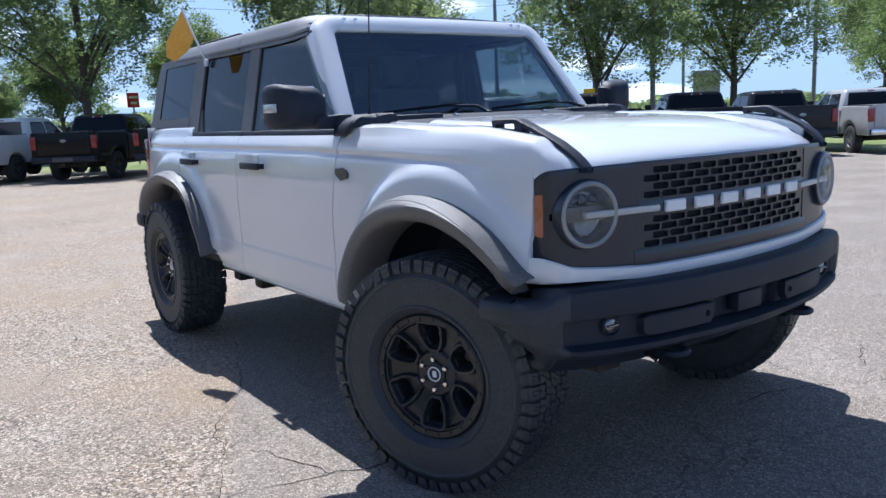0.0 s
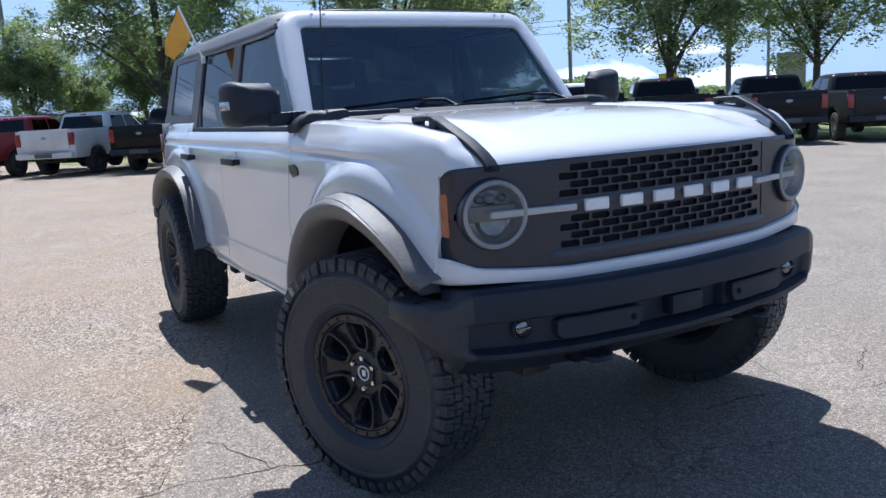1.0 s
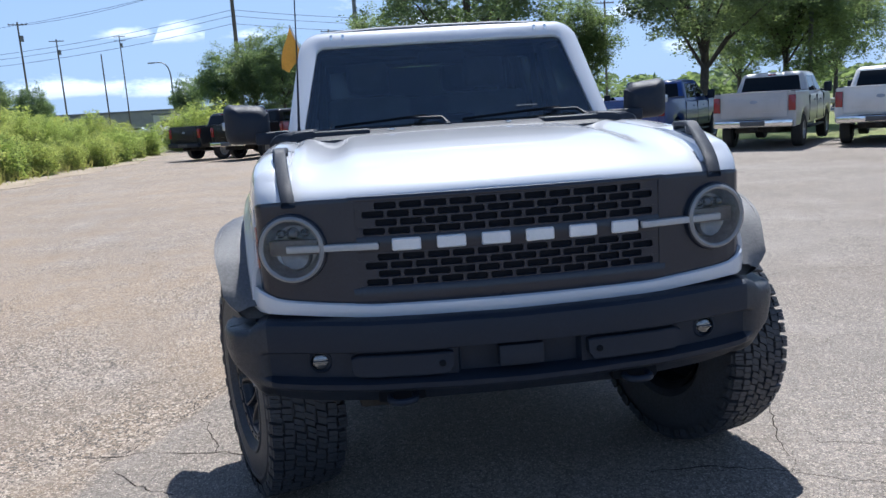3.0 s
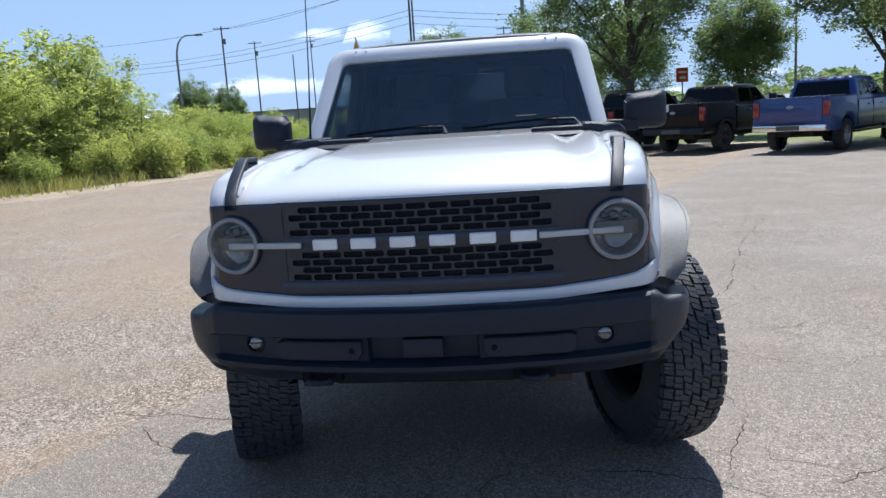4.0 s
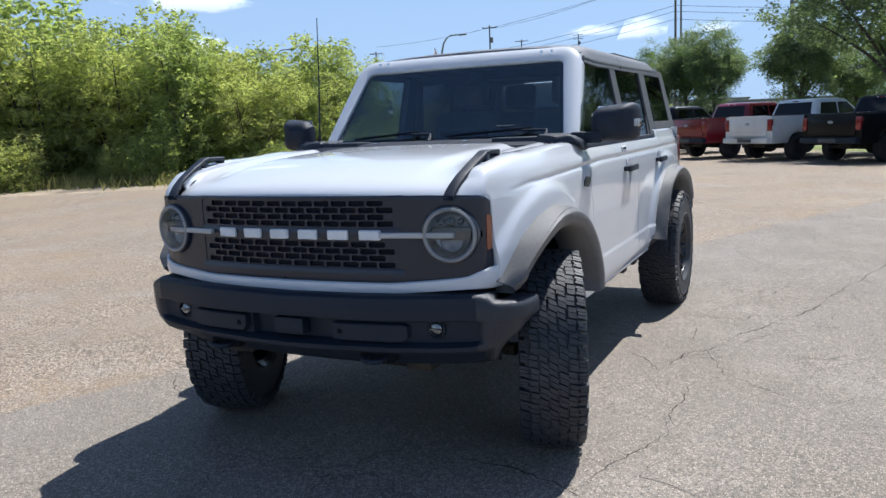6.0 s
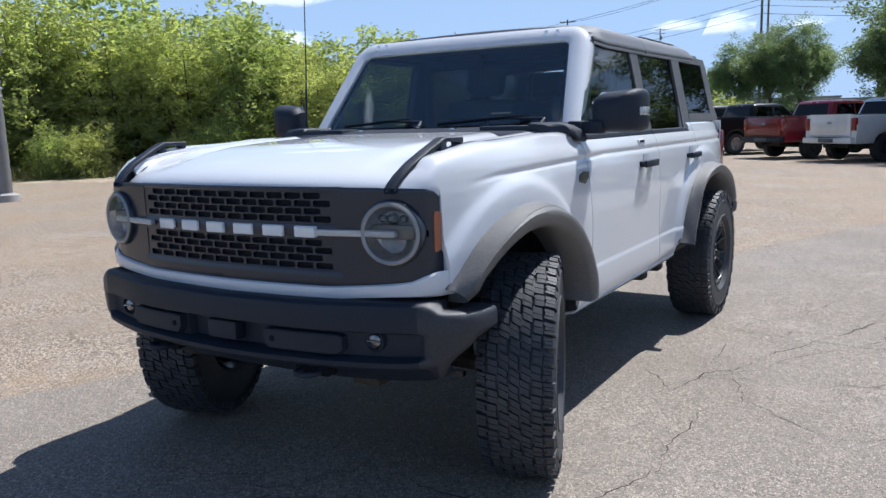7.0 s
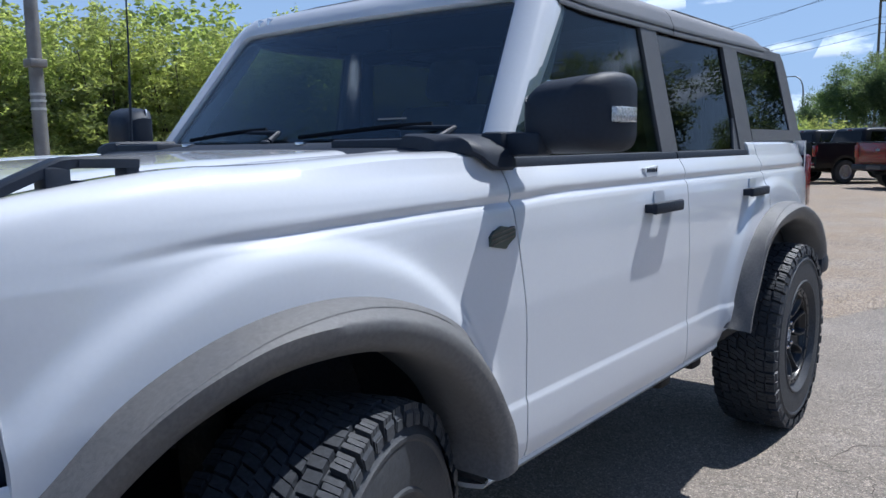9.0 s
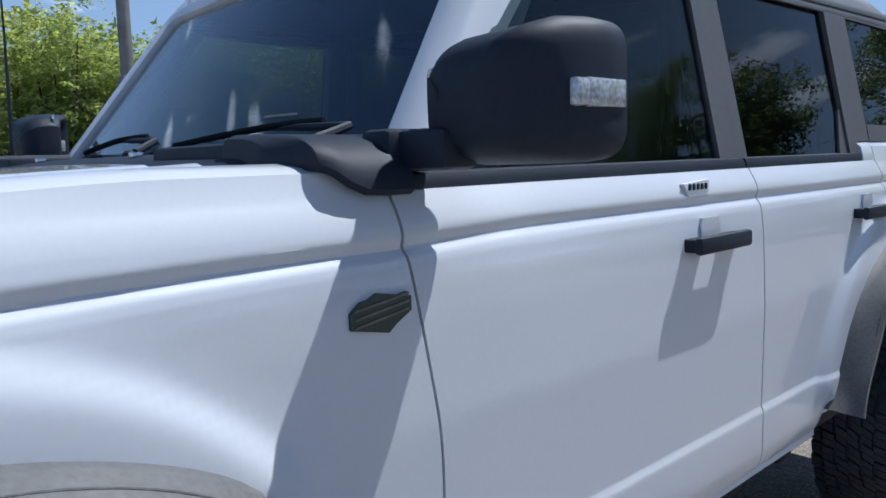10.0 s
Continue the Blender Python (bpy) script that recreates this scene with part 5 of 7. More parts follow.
# ---- wheels ----
TYRE_R, TYRE_W = 0.437, 0.278
def build_wheel():
    """Wheel about the x axis, its outer face towards +x."""
    w = TYRE_W / 2
    rim = part("wheel", lathe(bm_(), [(0.098, 0.226), (0.112, 0.230), (0.117, 0.224), (0.114, 0.206), (0.100, 0.201), (0.090, 0.198), (0.02, 0.190), (-0.10, 0.195), (-0.125, 0.222)], 48), RIM, CAR, "black six-spoke off-road wheel")
    part("tyre", lathe(bm_(), [(-w + 0.03, 0.222), (-w + 0.004, 0.25), (-w, 0.31), (-w + 0.006, 0.36), (-w + 0.024, 0.416), (-w + 0.06, 0.424), (w - 0.06, 0.424), (w - 0.024, 0.416), (w - 0.004, 0.372), (w + 0.001, 0.368), (w + 0.001, 0.360), (w - 0.003, 0.355),
                                      (w, 0.31), (w - 0.004, 0.268), (w + 0.001, 0.264), (w + 0.001, 0.258), (w - 0.014, 0.244), (w - 0.03, 0.232), (w - 0.045, 0.222)], 64), RUBBER, rim, "chunky all-terrain tyre")
    # tread: interlocking centre blocks and shoulder lugs
    bm = bm_()
    n = 52
    rng = random.Random(5)
    def block(x0, x1, a0, a1, skew, r0, r1, drop0=0.0, drop1=0.0):
        vs = []
        for r, sh in ((r0, 0.0), (r1, 0.06)):
            for x, a, d in ((x0, a0, drop0), (x1, a0 + skew, drop1), (x1, a1 + skew, drop1), (x0, a1, drop0)):
                am = (a0 + a1 + skew) / 2
                xm = (x0 + x1) / 2
                x2, a2 = x + (xm - x) * sh, a + (am - a) * sh
                rr = r - d
                vs.append(bm.verts.new((x2, rr * math.cos(a2), rr * math.sin(a2))))
        for f in ((4, 5, 6, 7), (0, 1, 5, 4), (1, 2, 6, 5), (2, 3, 7, 6), (3, 0, 4, 7)):
            bm.faces.new([vs[i] for i in f])
    step = 2 * math.pi / n
    # cross grooves sweep over the tread in an S; the ribs between are cut by thin slits
    sweep = lambda x: 0.75 * step * math.sin(x / 0.10 * 1.5)
    lines = [-0.097, -0.058, -0.019, 0.019, 0.058, 0.097]
    for k in range(n):
        a = k * step
        for col in range(5):
            zig = 0.0028 if (k + col) % 2 else -0.0028
            x0, x1 = lines[col] + 0.0022 + zig, lines[col + 1] - 0.0022 + zig
            lift = 0.34 * step if col % 2 else 0.0
            lo = a + lift + 0.05 * step + rng.uniform(-0.01, 0.01) * step
            hi = a + lift + 0.93 * step + rng.uniform(-0.02, 0.02) * step
            mid = (lo + hi) / 2 + rng.uniform(-0.06, 0.06) * step
            for p, q in ((lo, mid - 0.014 * step), (mid + 0.014 * step, hi)):
                block(x0, x1, p + sweep(x0), q + sweep(x0), sweep(x1) - sweep(x0), 0.420, TYRE_R)
        for s in (-1, 1):
            edge = 0.1365 if k % 2 else 0.1325
            lo, hi = a + sweep(s * 0.10) + 0.04 * step, a + sweep(s * 0.10) + (0.86 if k % 2 else 0.78) * step
            for i in range(3):
                p, q = lo + (hi - lo) * i / 3, lo + (hi - lo) * (i + 0.90) / 3
                block(s * (0.0985 + 0.004 * (i % 2)), s * edge, p, q, s * 0.10 * step, 0.404, TYRE_R - 0.001, 0.0, 0.007)
            block(s * (edge - 0.006), s * (edge + 0.004), lo + 0.05 * step, hi, s * 0.04 * step, 0.404, TYRE_R - 0.012, 0.0, 0.014)
            block(s * 0.132, s * (0.1405 if k % 2 else 0.138), lo + 0.10 * step, hi - 0.06 * step, 0, 0.392, 0.412, 0.0, 0.006)
    part("tread", bm, RUBBER, rim, "deep blocky tread", angle=20)
    # bead ring bolts
    bolt = None
    for k in range(24):
        ang = 2 * math.pi * (k + 0.5) / 24
        if bolt is None:
            bolt = part("ring_bolt", lathe(bm_(), [(0.112, 0.006), (0.119, 0.006), (0.1195, 0.0)], 8), RIM, rim)
            one = bolt
        else:
            one = new("ring_bolt", bolt.data)
            one.parent = rim
        one.location = (0, 0.2145 * math.cos(ang), 0.2145 * math.sin(ang))
    # barrel closed by a disc painted dark as shade, and brake
    part("barrel_shade", lathe(bm_(), [(0.0, 0.0), (0.0, 0.15), (-0.01, 0.19)], 36), VOID, rim)
    part("brake_disc", lathe(bm_(), [(0.012, 0.07), (0.012, 0.155), (0.004, 0.158)], 36), STEEL, rim, "dull brake disc")
    # hub face
    part("centre_cap", lathe(bm_(), [(0.066, 0.042), (0.074, 0.040), (0.078, 0.034), (0.079, 0.0)], 36), RIM, rim)
    # one spoke with half of the hollow on either side of it, shared by all six
    def face_x(r, th):
        u, v = r * math.cos(abs(th) - math.pi / 6), r * abs(math.sin(abs(th) - math.pi / 6))
        half = lerp([(0.090, 0.014), (0.106, 0.030), (0.135, 0.042), (0.170, 0.048), (0.184, 0.046), (0.194, 0.036)], u)
        d = min(u - 0.091, 0.194 - u, (half - v) * 0.94)
        x = lerp([(0.03, 0.066), (0.075, 0.070), (0.12, 0.084), (0.165, 0.098), (0.20, 0.104)], r)
        if d > 0:
            return x + 0.005 - 0.022 * smooth(0.0, 0.011, d) - 0.06 * smooth(0.012, 0.018, d)
        return x + 0.005 * smooth(-0.011, -0.008, d) - 0.016 * smooth(-0.009, -0.014, d) * smooth(0.075, 0.092, r) * smooth(0.199, 0.190, r)
    rows = [[(face_x(r, th), r * math.cos(th), r * math.sin(th)) for th in np.linspace(-math.pi / 6, math.pi / 6, 53)] for r in np.linspace(0.03, 0.203, 70)]
    first = part("spoke", sheet(bm_(), rows), RIM, rim, angle=40)
    for k in range(6):
        if k:
            one = new("spoke", first.data)
            one.parent = rim
            one.rotation_euler = (k * math.pi / 3, 0, 0)
        b = k * math.pi / 3 + math.pi / 6
        m = Matrix.Translation((0, 0.057 * math.cos(b), 0.057 * math.sin(b)))
        part("lug_nut", lathe(bm_(), [(0.06, 0.012), (0.084, 0.0115), (0.090, 0.008), (0.091, 0)], 6, m), CHROME, rim, "bright lug nut")
    part("cap_ring", lathe(bm_(), [(0.078, 0.027), (0.083, 0.028), (0.083, 0.0235), (0.079, 0.0235)], 32), LETTER, rim, "pale centre-cap ring")
    bm = box(bm_(), 0.078, 0.0825, -0.009, 0.009, -0.012, 0.012, 0.002, 1)
    part("cap_mark", bm, LETTER, rim)
    return rim


WHEEL = build_wheel()
STEER = 20.0
places = [pose(0.848, 0.095, TYRE_R - 0.006, 7, 0, STEER), pose(-0.845, 0.0, TYRE_R - 0.006, 0, 0, 180 + STEER), pose(0.852, 2.99, TYRE_R - 0.006, 40, 0, 0), pose(-0.852, 2.99, TYRE_R - 0.006, 20, 0, 180)]
for m in places[1:]:
    copy_thing(WHEEL, m).parent = CAR
WHEEL.matrix_basis = places[0]

# ---- underside ----
bm = bm_()
for s in (-1, 1):
    box(bm, *sorted((s * 0.40, s * 0.52)), -0.45, 3.5, 0.44, 0.56, 0.012)
for y in (-0.3, 0.85, 1.7, 2.4, 3.4):
    box(bm, -0.45, 0.45, y - 0.05, y + 0.05, 0.46, 0.54, 0.01)
part("ladder_frame", bm, UNDER, CAR, "dark ladder frame")
part("floor_pan", box(bm_(), -0.86, 0.86, 0.62, 3.55, 0.545, 0.60), UNDER, CAR)
bm = rod(bm_(), [(-0.75, 2.95, 0.43), (0.75, 2.95, 0.43)], 0.042, 12)
bmesh.ops.create_uvsphere(bm, u_segments=16, v_segments=10, radius=0.14, matrix=Matrix.Translation((0.08, 2.95, 0.42)))
part("rear_axle", bm, UNDER, CAR, "dark solid rear axle")
part("front_axle", rod(bm_(), [(-0.72, 0, 0.43), (-0.2, 0, 0.44), (0.2, 0, 0.44), (0.72, 0, 0.43)], 0.03, 10), UNDER, CAR)
part("transmission", box(bm_(), -0.22, 0.22, 0.2, 2.0, 0.36, 0.55, 0.04), UNDER, CAR)
part("fuel_tank", box(bm_(), -0.42, 0.10, 2.0, 2.65, 0.36, 0.55, 0.04), UNDER, CAR)
part("silencer", rod(bm_(), [(0.25, 3.3, 0.46), (-0.30, 3.3, 0.46)], 0.085, 16), STEEL, CAR)
for s in (-1, 1):
    for y in (1.9, 2.22):
        part("link_bracket", box(bm_(), *sorted((s * 0.52, s * 0.78)), y - 0.05, y + 0.05, 0.425, 0.50, 0.015), UNDER, CAR)
    part("trailing_arm", rod(bm_(), [(s * 0.58, 2.05, 0.45), (s * 0.60, 2.9, 0.40)], 0.028, 8), UNDER, CAR)
    part("tie_rod", rod(bm_(), [(s * 0.2, -0.16, 0.42), (s * 0.70, -0.14, 0.43)], 0.014, 8), STEEL, CAR)
    part("damper", rod(bm_(), [(s * 0.60, 0.02, 0.42), (s * 0.55, 0.02, 0.95)], 0.05, 12), UNDER, CAR)
    part("mud_flap", box(bm_(), *sorted((s * 0.72, s * 0.97)), 3.415, 3.43, 0.66, 0.80, 0.004), TRIM, CAR)
# near-black engine bay block, painted as shade, closes the view between the wheels
part("engine_bay_shade", box(bm_(), -0.46, 0.46, -0.52, 0.62, 0.56, 1.15), VOID, CAR)

# ---- cabin ----
bm = bm_()
box(bm, -0.77, 0.77, 0.62, 0.66, 0.60, 1.30)
box(bm, -0.77, 0.77, 3.44, 3.48, 0.60, 1.32)
for s in (-1, 1):
    box(bm, *sorted((s * 0.775, s * 0.79)), 0.64, 3.46, 0.60, 1.295)
box(bm, -0.78, 0.78, 0.64, 3.46, 0.66, 0.69)
part("cabin_lining", bm, CABIN, CAR, "black cabin lining")
rows = [[(x, y, z) for x in np.linspace(-0.76, 0.76, 9)] for y, z in ((0.80, 1.335), (0.92, 1.345), (1.06, 1.335), (1.13, 1.30), (1.15, 1.20), (1.10, 1.0), (1.05, 0.70))]
DASH = part("dashboard", sheet(bm_(), rows, off=(0, -0.02, -0.02)), CABIN, CAR, "black dashboard")
part("display", box(bm_(), -0.16, 0.16, 1.10, 1.12, 1.24, 1.40, 0.01, 2, turn=None), VOID, DASH)
bm = bm_()
wheel_m = Matrix.Translation((0.38, 1.30, 1.18)) @ pose(0, 0, 0, -28, 0, 0) @ pose(0, 0, 0, 0, 0, 90)
lathe(bm, [(0.0 + 0.014 * math.cos(t), 0.18 + 0.014 * math.sin(t)) for t in np.linspace(0, 2 * math.pi, 9)], 32, wheel_m)
rod(bm, [wheel_m @ Vector((0, -0.18, 0)), wheel_m @ Vector((0, 0.18, 0))], 0.014, 8)
rod(bm, [(0.38, 1.12, 1.10), (0.38, 1.30, 1.18)], 0.03, 10)
part("steering_wheel", bm, CABIN, CAR, "black steering wheel")
def seat(x, y, w, name="front_seat"):
    cushion = part(name, box(bm_(), x - w / 2, x + w / 2, y - 0.27, y + 0.27, 0.86, 1.0, 0.05, 3), SEAT, CAR, "dark cloth seat")
    m = Matrix.Translation((x, y + 0.30, 0.96)) @ pose(0, 0, 0, -14, 0, 0)
    part("backrest", box(bm_(), -w / 2, w / 2, -0.06, 0.06, 0.0, 0.58, 0.05, 3, turn=m), SEAT, cushion)
    for dx in ((-w / 4, w / 4) if w > 0.8 else (0,)):
        part("headrest", box(bm_(), dx - 0.13, dx + 0.13, -0.05, 0.05, 0.61, 0.80, 0.04, 3, turn=m), SEAT, cushion)
for x in (-0.37, 0.37):
    seat(x, 1.62, 0.52)
seat(0, 2.52, 1.30, "rear_bench")
part("headliner", box(bm_(), -0.69, 0.69, 1.2, 3.36, 1.79, 1.81, 0.004), CABIN, CAR)
part("interior_mirror", box(bm_(), -0.12, 0.12, 1.10, 1.13, 1.66, 1.725, 0.012), VOID, CAR)
part("sport_bar", rod(bm_(), [(-0.66, 1.80, 1.30), (-0.63, 1.80, 1.74), (0.63, 1.80, 1.74), (0.66, 1.80, 1.30)], 0.035, 10), CABIN, CAR)
part("sport_bar", rod(bm_(), [(-0.66, 2.62, 1.30), (-0.63, 2.62, 1.74), (0.63, 2.62, 1.74), (0.66, 2.62, 1.30)], 0.035, 10), CABIN, CAR)

# ---- flag clipped to the rear window ----
FLAG = thing("window_flag", "yellow cloth flag on a white stick clipped to the window", "flag")
part("stick", rod(bm_(), [(-0.735, 2.515, 1.715), (-0.79, 2.518, 1.86), (-0.857, 2.522, 2.04)], 0.007, 8), LETTER, FLAG)
part("clip", box(bm_(), -0.752, -0.728, 2.50, 2.53, 1.70, 1.742, 0.006), LETTER, FLAG)
rows = []
for i in range(13):
    u = i / 12
    a = Vector((-0.795, 2.518, 1.87)).lerp(Vector((-0.857, 2.522, 2.035)), u)
    b = Vector((-0.875, 2.585, 1.735)).lerp(Vector((-0.955, 2.635, 1.765)), u)
    row = []
    for j in range(13):
        v = j / 12
        p = a.lerp(b, v)
        p.x += 0.02 * math.sin(5 * v + 2 * u) * v
        p.y += 0.018 * math.sin(7 * v + 1.0 + 2.5 * u) * v
        row.append(p)
    rows.append(row)
part("cloth", sheet(bm_(), rows, off=(0.001, 0.001, 0)), CLOTH, FLAG, "yellow flag cloth", angle=60)


# ---- the row of parked pickup trucks, tails towards the lot ----
def carpaint(name, colour, rough=0.3):
    return surface(name, colour, rough, coat=0.5 if max(colour) > 0.1 else 0.08, specular=0.5 if max(colour) > 0.1 else 0.16, grain=0.03, scale=2, rough_spread=0.04)


TRUCK_TYRE = surface("truck_tyre", (0.03, 0.03, 0.03), 0.85, grain=0.25)
ALLOY = surface("truck_alloy", (0.42, 0.42, 0.43), 0.3, metal=0.8)
DARK_ALLOY = surface("dark_truck_alloy", (0.05, 0.05, 0.055), 0.35, metal=0.5)
TRUCK_GLASS = glazing("truck_glass", (0.06, 0.07, 0.075))
LAMP_RED = surface("truck_tail_lens", (0.22, 0.010, 0.016), 0.22, coat=0.5, grain=0.1)
LAMP_WHITE = surface("cargo_lamp_lens", (0.7, 0.7, 0.7), 0.2)
PLATE = surface("bare_plate", (0.08, 0.08, 0.085), 0.5)
BADGE_OVAL = surface("small_oval_badge", (0.30, 0.34, 0.42), 0.3, metal=0.4)


def truck_arch(y, base, cy, r=0.50):
    d = abs(y - cy)
    return max(base, 0.40 + math.sqrt(max(r * r - d * d, 0))) if d < r else base


def pickup(label, paint, at, bumper=None, alloy=ALLOY, flare=None, high=0.0):
    """A crew-cab pickup; its tail stands at the origin and it looks along +y."""
    truck = thing("pickup_truck", label, "pickup truck", "trucks parked in a row", at)
    R, cy0, cy1 = 0.41, 1.22, 4.93
    zt = 1.42

    def low(y):
        return truck_arch(y, 0.56, cy0) if y < 3 else truck_arch(y, 0.56, cy1)

    # body sides: bed, cab flank, front wing, each a pressed shell
    def shell(name, y0, y1, top, n=18):
        rows = []
        for y in np.linspace(y0, y1, n):
            t = top(y)
            nose = 0.10 * max(0, (y - 5.3) / 0.55) ** 2
            b = low(y)
            half = [(0.955 - nose, b), (0.985 - nose, min(b + 0.06, t - 0.3)), (1.0 - nose, max(0.85, b + 0.1)), (1.0 - nose, max(1.0, b + 0.13)), (0.985 - nose, max(1.16, b + 0.16)),
                    (0.978 - nose, t - 0.03), (0.955 - nose, t), (0.88 - nose, t + 0.002), (0.0, t + 0.012)]
            ring = [(-x, y, z) for x, z in half] + [(x, y, z) for x, z in half[-2::-1]]
            rows.append(ring)
        bm = sheet(bm_(), rows)
        for r in (rows[0], rows[-1]):
            bm.faces.new([bm.verts.new(p) for p in r])
        return part(name, bm, paint, truck, angle=32)

    shell("bed", 0.03, 1.86, lambda y: zt, 24)
    shell("cab_body", 1.90, 4.22, lambda y: 1.30 + 0.05 * smooth(2.2, 1.9, y), 10)
    shell("bonnet", 4.23, 5.86, lambda y: 1.34 - 0.10 * smooth(4.9, 5.86, y), 24)
    # bed rail caps
    for s in (-1, 1):
        part("bed_rail", box(bm_(), *sorted((s * 0.86, s * 0.965)), 0.03, 1.86, zt, zt + 0.022, 0.006), TRIM, truck)
    # tailgate with its pressed centre
    gate = part("tailgate", box(bm_(), -0.80, 0.80, -0.012, 0.04, 0.80, zt + 0.012, 0.012), paint, truck)
    part("tailgate_spoiler", box(bm_(), -0.80, 0.80, -0.03, 0.03, zt - 0.012, zt + 0.026, 0.01), TRIM if bumper is None else paint, gate)
    part("tailgate_panel", box(bm_(), -0.62, 0.62, -0.022, 0.0, 0.93, 1.28, 0.014), paint, gate)
    bm = lathe(bm_(), [(0.0, 0.0), (0.0, 0.055), (0.006, 0.06)], 20, Matrix.Translation((0, -0.028, 1.19)) @ Matrix.Diagonal((1.6, 1, 0.75, 1)) @ pose(0, 0, 0, 0, 0, 90))
    part("badge", bm, BADGE_OVAL, gate)
    # lamps
    for s in (-1, 1):
        part("tail_lamp", box(bm_(), *sorted((s * 0.82, s * 0.988)), -0.018, 0.085, 0.955, 1.335, 0.015), LAMP_RED, truck, "red tail lamp")
    # bumper
    bp = part("rear_bumper", box(bm_(), -0.95, 0.95, -0.15, 0.06, 0.575, 0.745, 0.03), bumper or TRIM, truck, "rear step bumper")
    part("step_pad", box(bm_(), -0.45, 0.45, -0.155, 0.05, 0.735, 0.752, 0.004), TRIM, bp)
    part("plate_panel", box(bm_(), -0.30, 0.30, -0.156, -0.10, 0.60, 0.72, 0.006), PLATE, bp)
    part("hitch", box(bm_(), -0.05, 0.05, -0.14, 0.4, 0.47, 0.55, 0.01), UNDER, truck)
    # cab upper: pillars as a tapering shell, panes set into it
    def ring(z, y0, y1, w, r=0.12):
        pts = []
        for cx, cy, a0 in ((w - r, y1 - r, 0), (-w + r, y1 - r, 90), (-w + r, y0 + r, 180), (w - r, y0 + r, 270)):
            for k in range(4):
                a = radians(a0 + k * 30)
                pts.append((cx + r * math.cos(a), cy + r * math.sin(a), z))
        return pts + pts[:1]
    rows = [ring(1.30, 1.92, 4.30, 0.94), ring(1.36, 1.925, 4.20, 0.93), ring(1.84, 2.10, 3.62, 0.80), ring(1.90, 2.16, 3.52, 0.755), ring(1.935, 2.30, 3.36, 0.62), ring(1.945, 2.6, 3.1, 0.4)]
    bm = sheet(bm_(), rows)
    bm.faces.new([bm.verts.new(p) for p in rows[-1][:-1]])
    cab = part("cab_roof", bm, paint, truck, angle=50)
    def lean(y, z, out=0.004):
        t = (z - 1.36) / 0.48
        return 0.93 - 0.13 * t + out
    for s in (-1, 1):
        for name, outline in (("rear_window", [(2.20, 1.39), (3.02, 1.39), (3.02, 1.80), (2.34, 1.80)]), ("front_window", [(3.09, 1.39), (3.98, 1.39), (3.55, 1.80), (3.09, 1.80)])):
            bm = slab(bm_(), outline, lambda y, z: (s * lean(y, z, 0.006), y, z), lambda y, z: (s * lean(y, z, -0.02), y, z))
            part(name, bm, TRUCK_GLASS, cab)
    back = lambda x, z, o: (x, 1.925 + (z - 1.36) * 0.365 - o, z)
    bm = slab(bm_(), [(-0.76, 1.44), (0.76, 1.44), (0.68, 1.82), (-0.68, 1.82)], lambda x, z: back(x, z, 0.008), lambda x, z: back(x, z, -0.02))
    part("back_window", bm, TRUCK_GLASS, cab)
    part("cargo_lamp", box(bm_(), -0.10, 0.10, 2.105, 2.14, 1.848, 1.882, 0.006), LAMP_RED, cab, "red high brake lamp")
    for s in (-1, 1):
        part("cargo_light", box(bm_(), *sorted((s * 0.11, s * 0.16)), 2.108, 2.14, 1.85, 1.880, 0.004), LAMP_WHITE, cab)
    front = lambda x, z, o: (x, 4.20 - (z - 1.36) * 1.21 + o, z)
    bm = slab(bm_(), [(-0.78, 1.39), (0.78, 1.39), (0.68, 1.81), (-0.68, 1.81)], lambda x, z: front(x, z, 0.008), lambda x, z: front(x, z, -0.02))
    part("windscreen", bm, TRUCK_GLASS, cab)
    part("grille", box(bm_(), -0.70, 0.70, 5.80, 5.89, 0.85, 1.18, 0.03), TRIM, truck)
    part("front_bumper", box(bm_(), -0.92, 0.92, 5.75, 5.98, 0.55, 0.80, 0.04), bumper or TRIM, truck)
    for s in (-1, 1):
        part("door_mirror", box(bm_(), *sorted((s * 1.02, s * 1.22)), 3.95, 4.10, 1.33, 1.60, 0.03), TRIM, truck)
        part("mirror_arm", rod(bm_(), [(s * 0.93, 4.0, 1.38), (s * 1.05, 4.02, 1.40)], 0.03, 8), TRIM, truck)
        part("running_board", box(bm_(), *sorted((s * 0.85, s * 1.0)), 1.95, 4.25, 0.42, 0.47, 0.02), TRIM, truck)
        for y in (2.75, 3.72):
            part("door_handle", box(bm_(), *sorted((s * 0.975, s * 1.012)), y - 0.10, y + 0.10, 1.13, 1.165, 0.008), TRIM if bumper is None else paint, truck)
        for y in (3.055, 1.935, 4.19):
            part("door_gap", box(bm_(), *sorted((s * 0.9, s * 1.0015)), y - 0.004, y + 0.004, 0.62, 1.28), VOID, truck)
    # underside, so that no light shows through
    part("frame", box(bm_(), -0.50, 0.50, 0.25, 5.6, 0.42, 0.62, 0.02), UNDER, truck)
    part("axle", rod(bm_(), [(-0.8, cy0, R), (0.8, cy0, R)], 0.05, 8), UNDER, truck)
    # wheels
    first = None
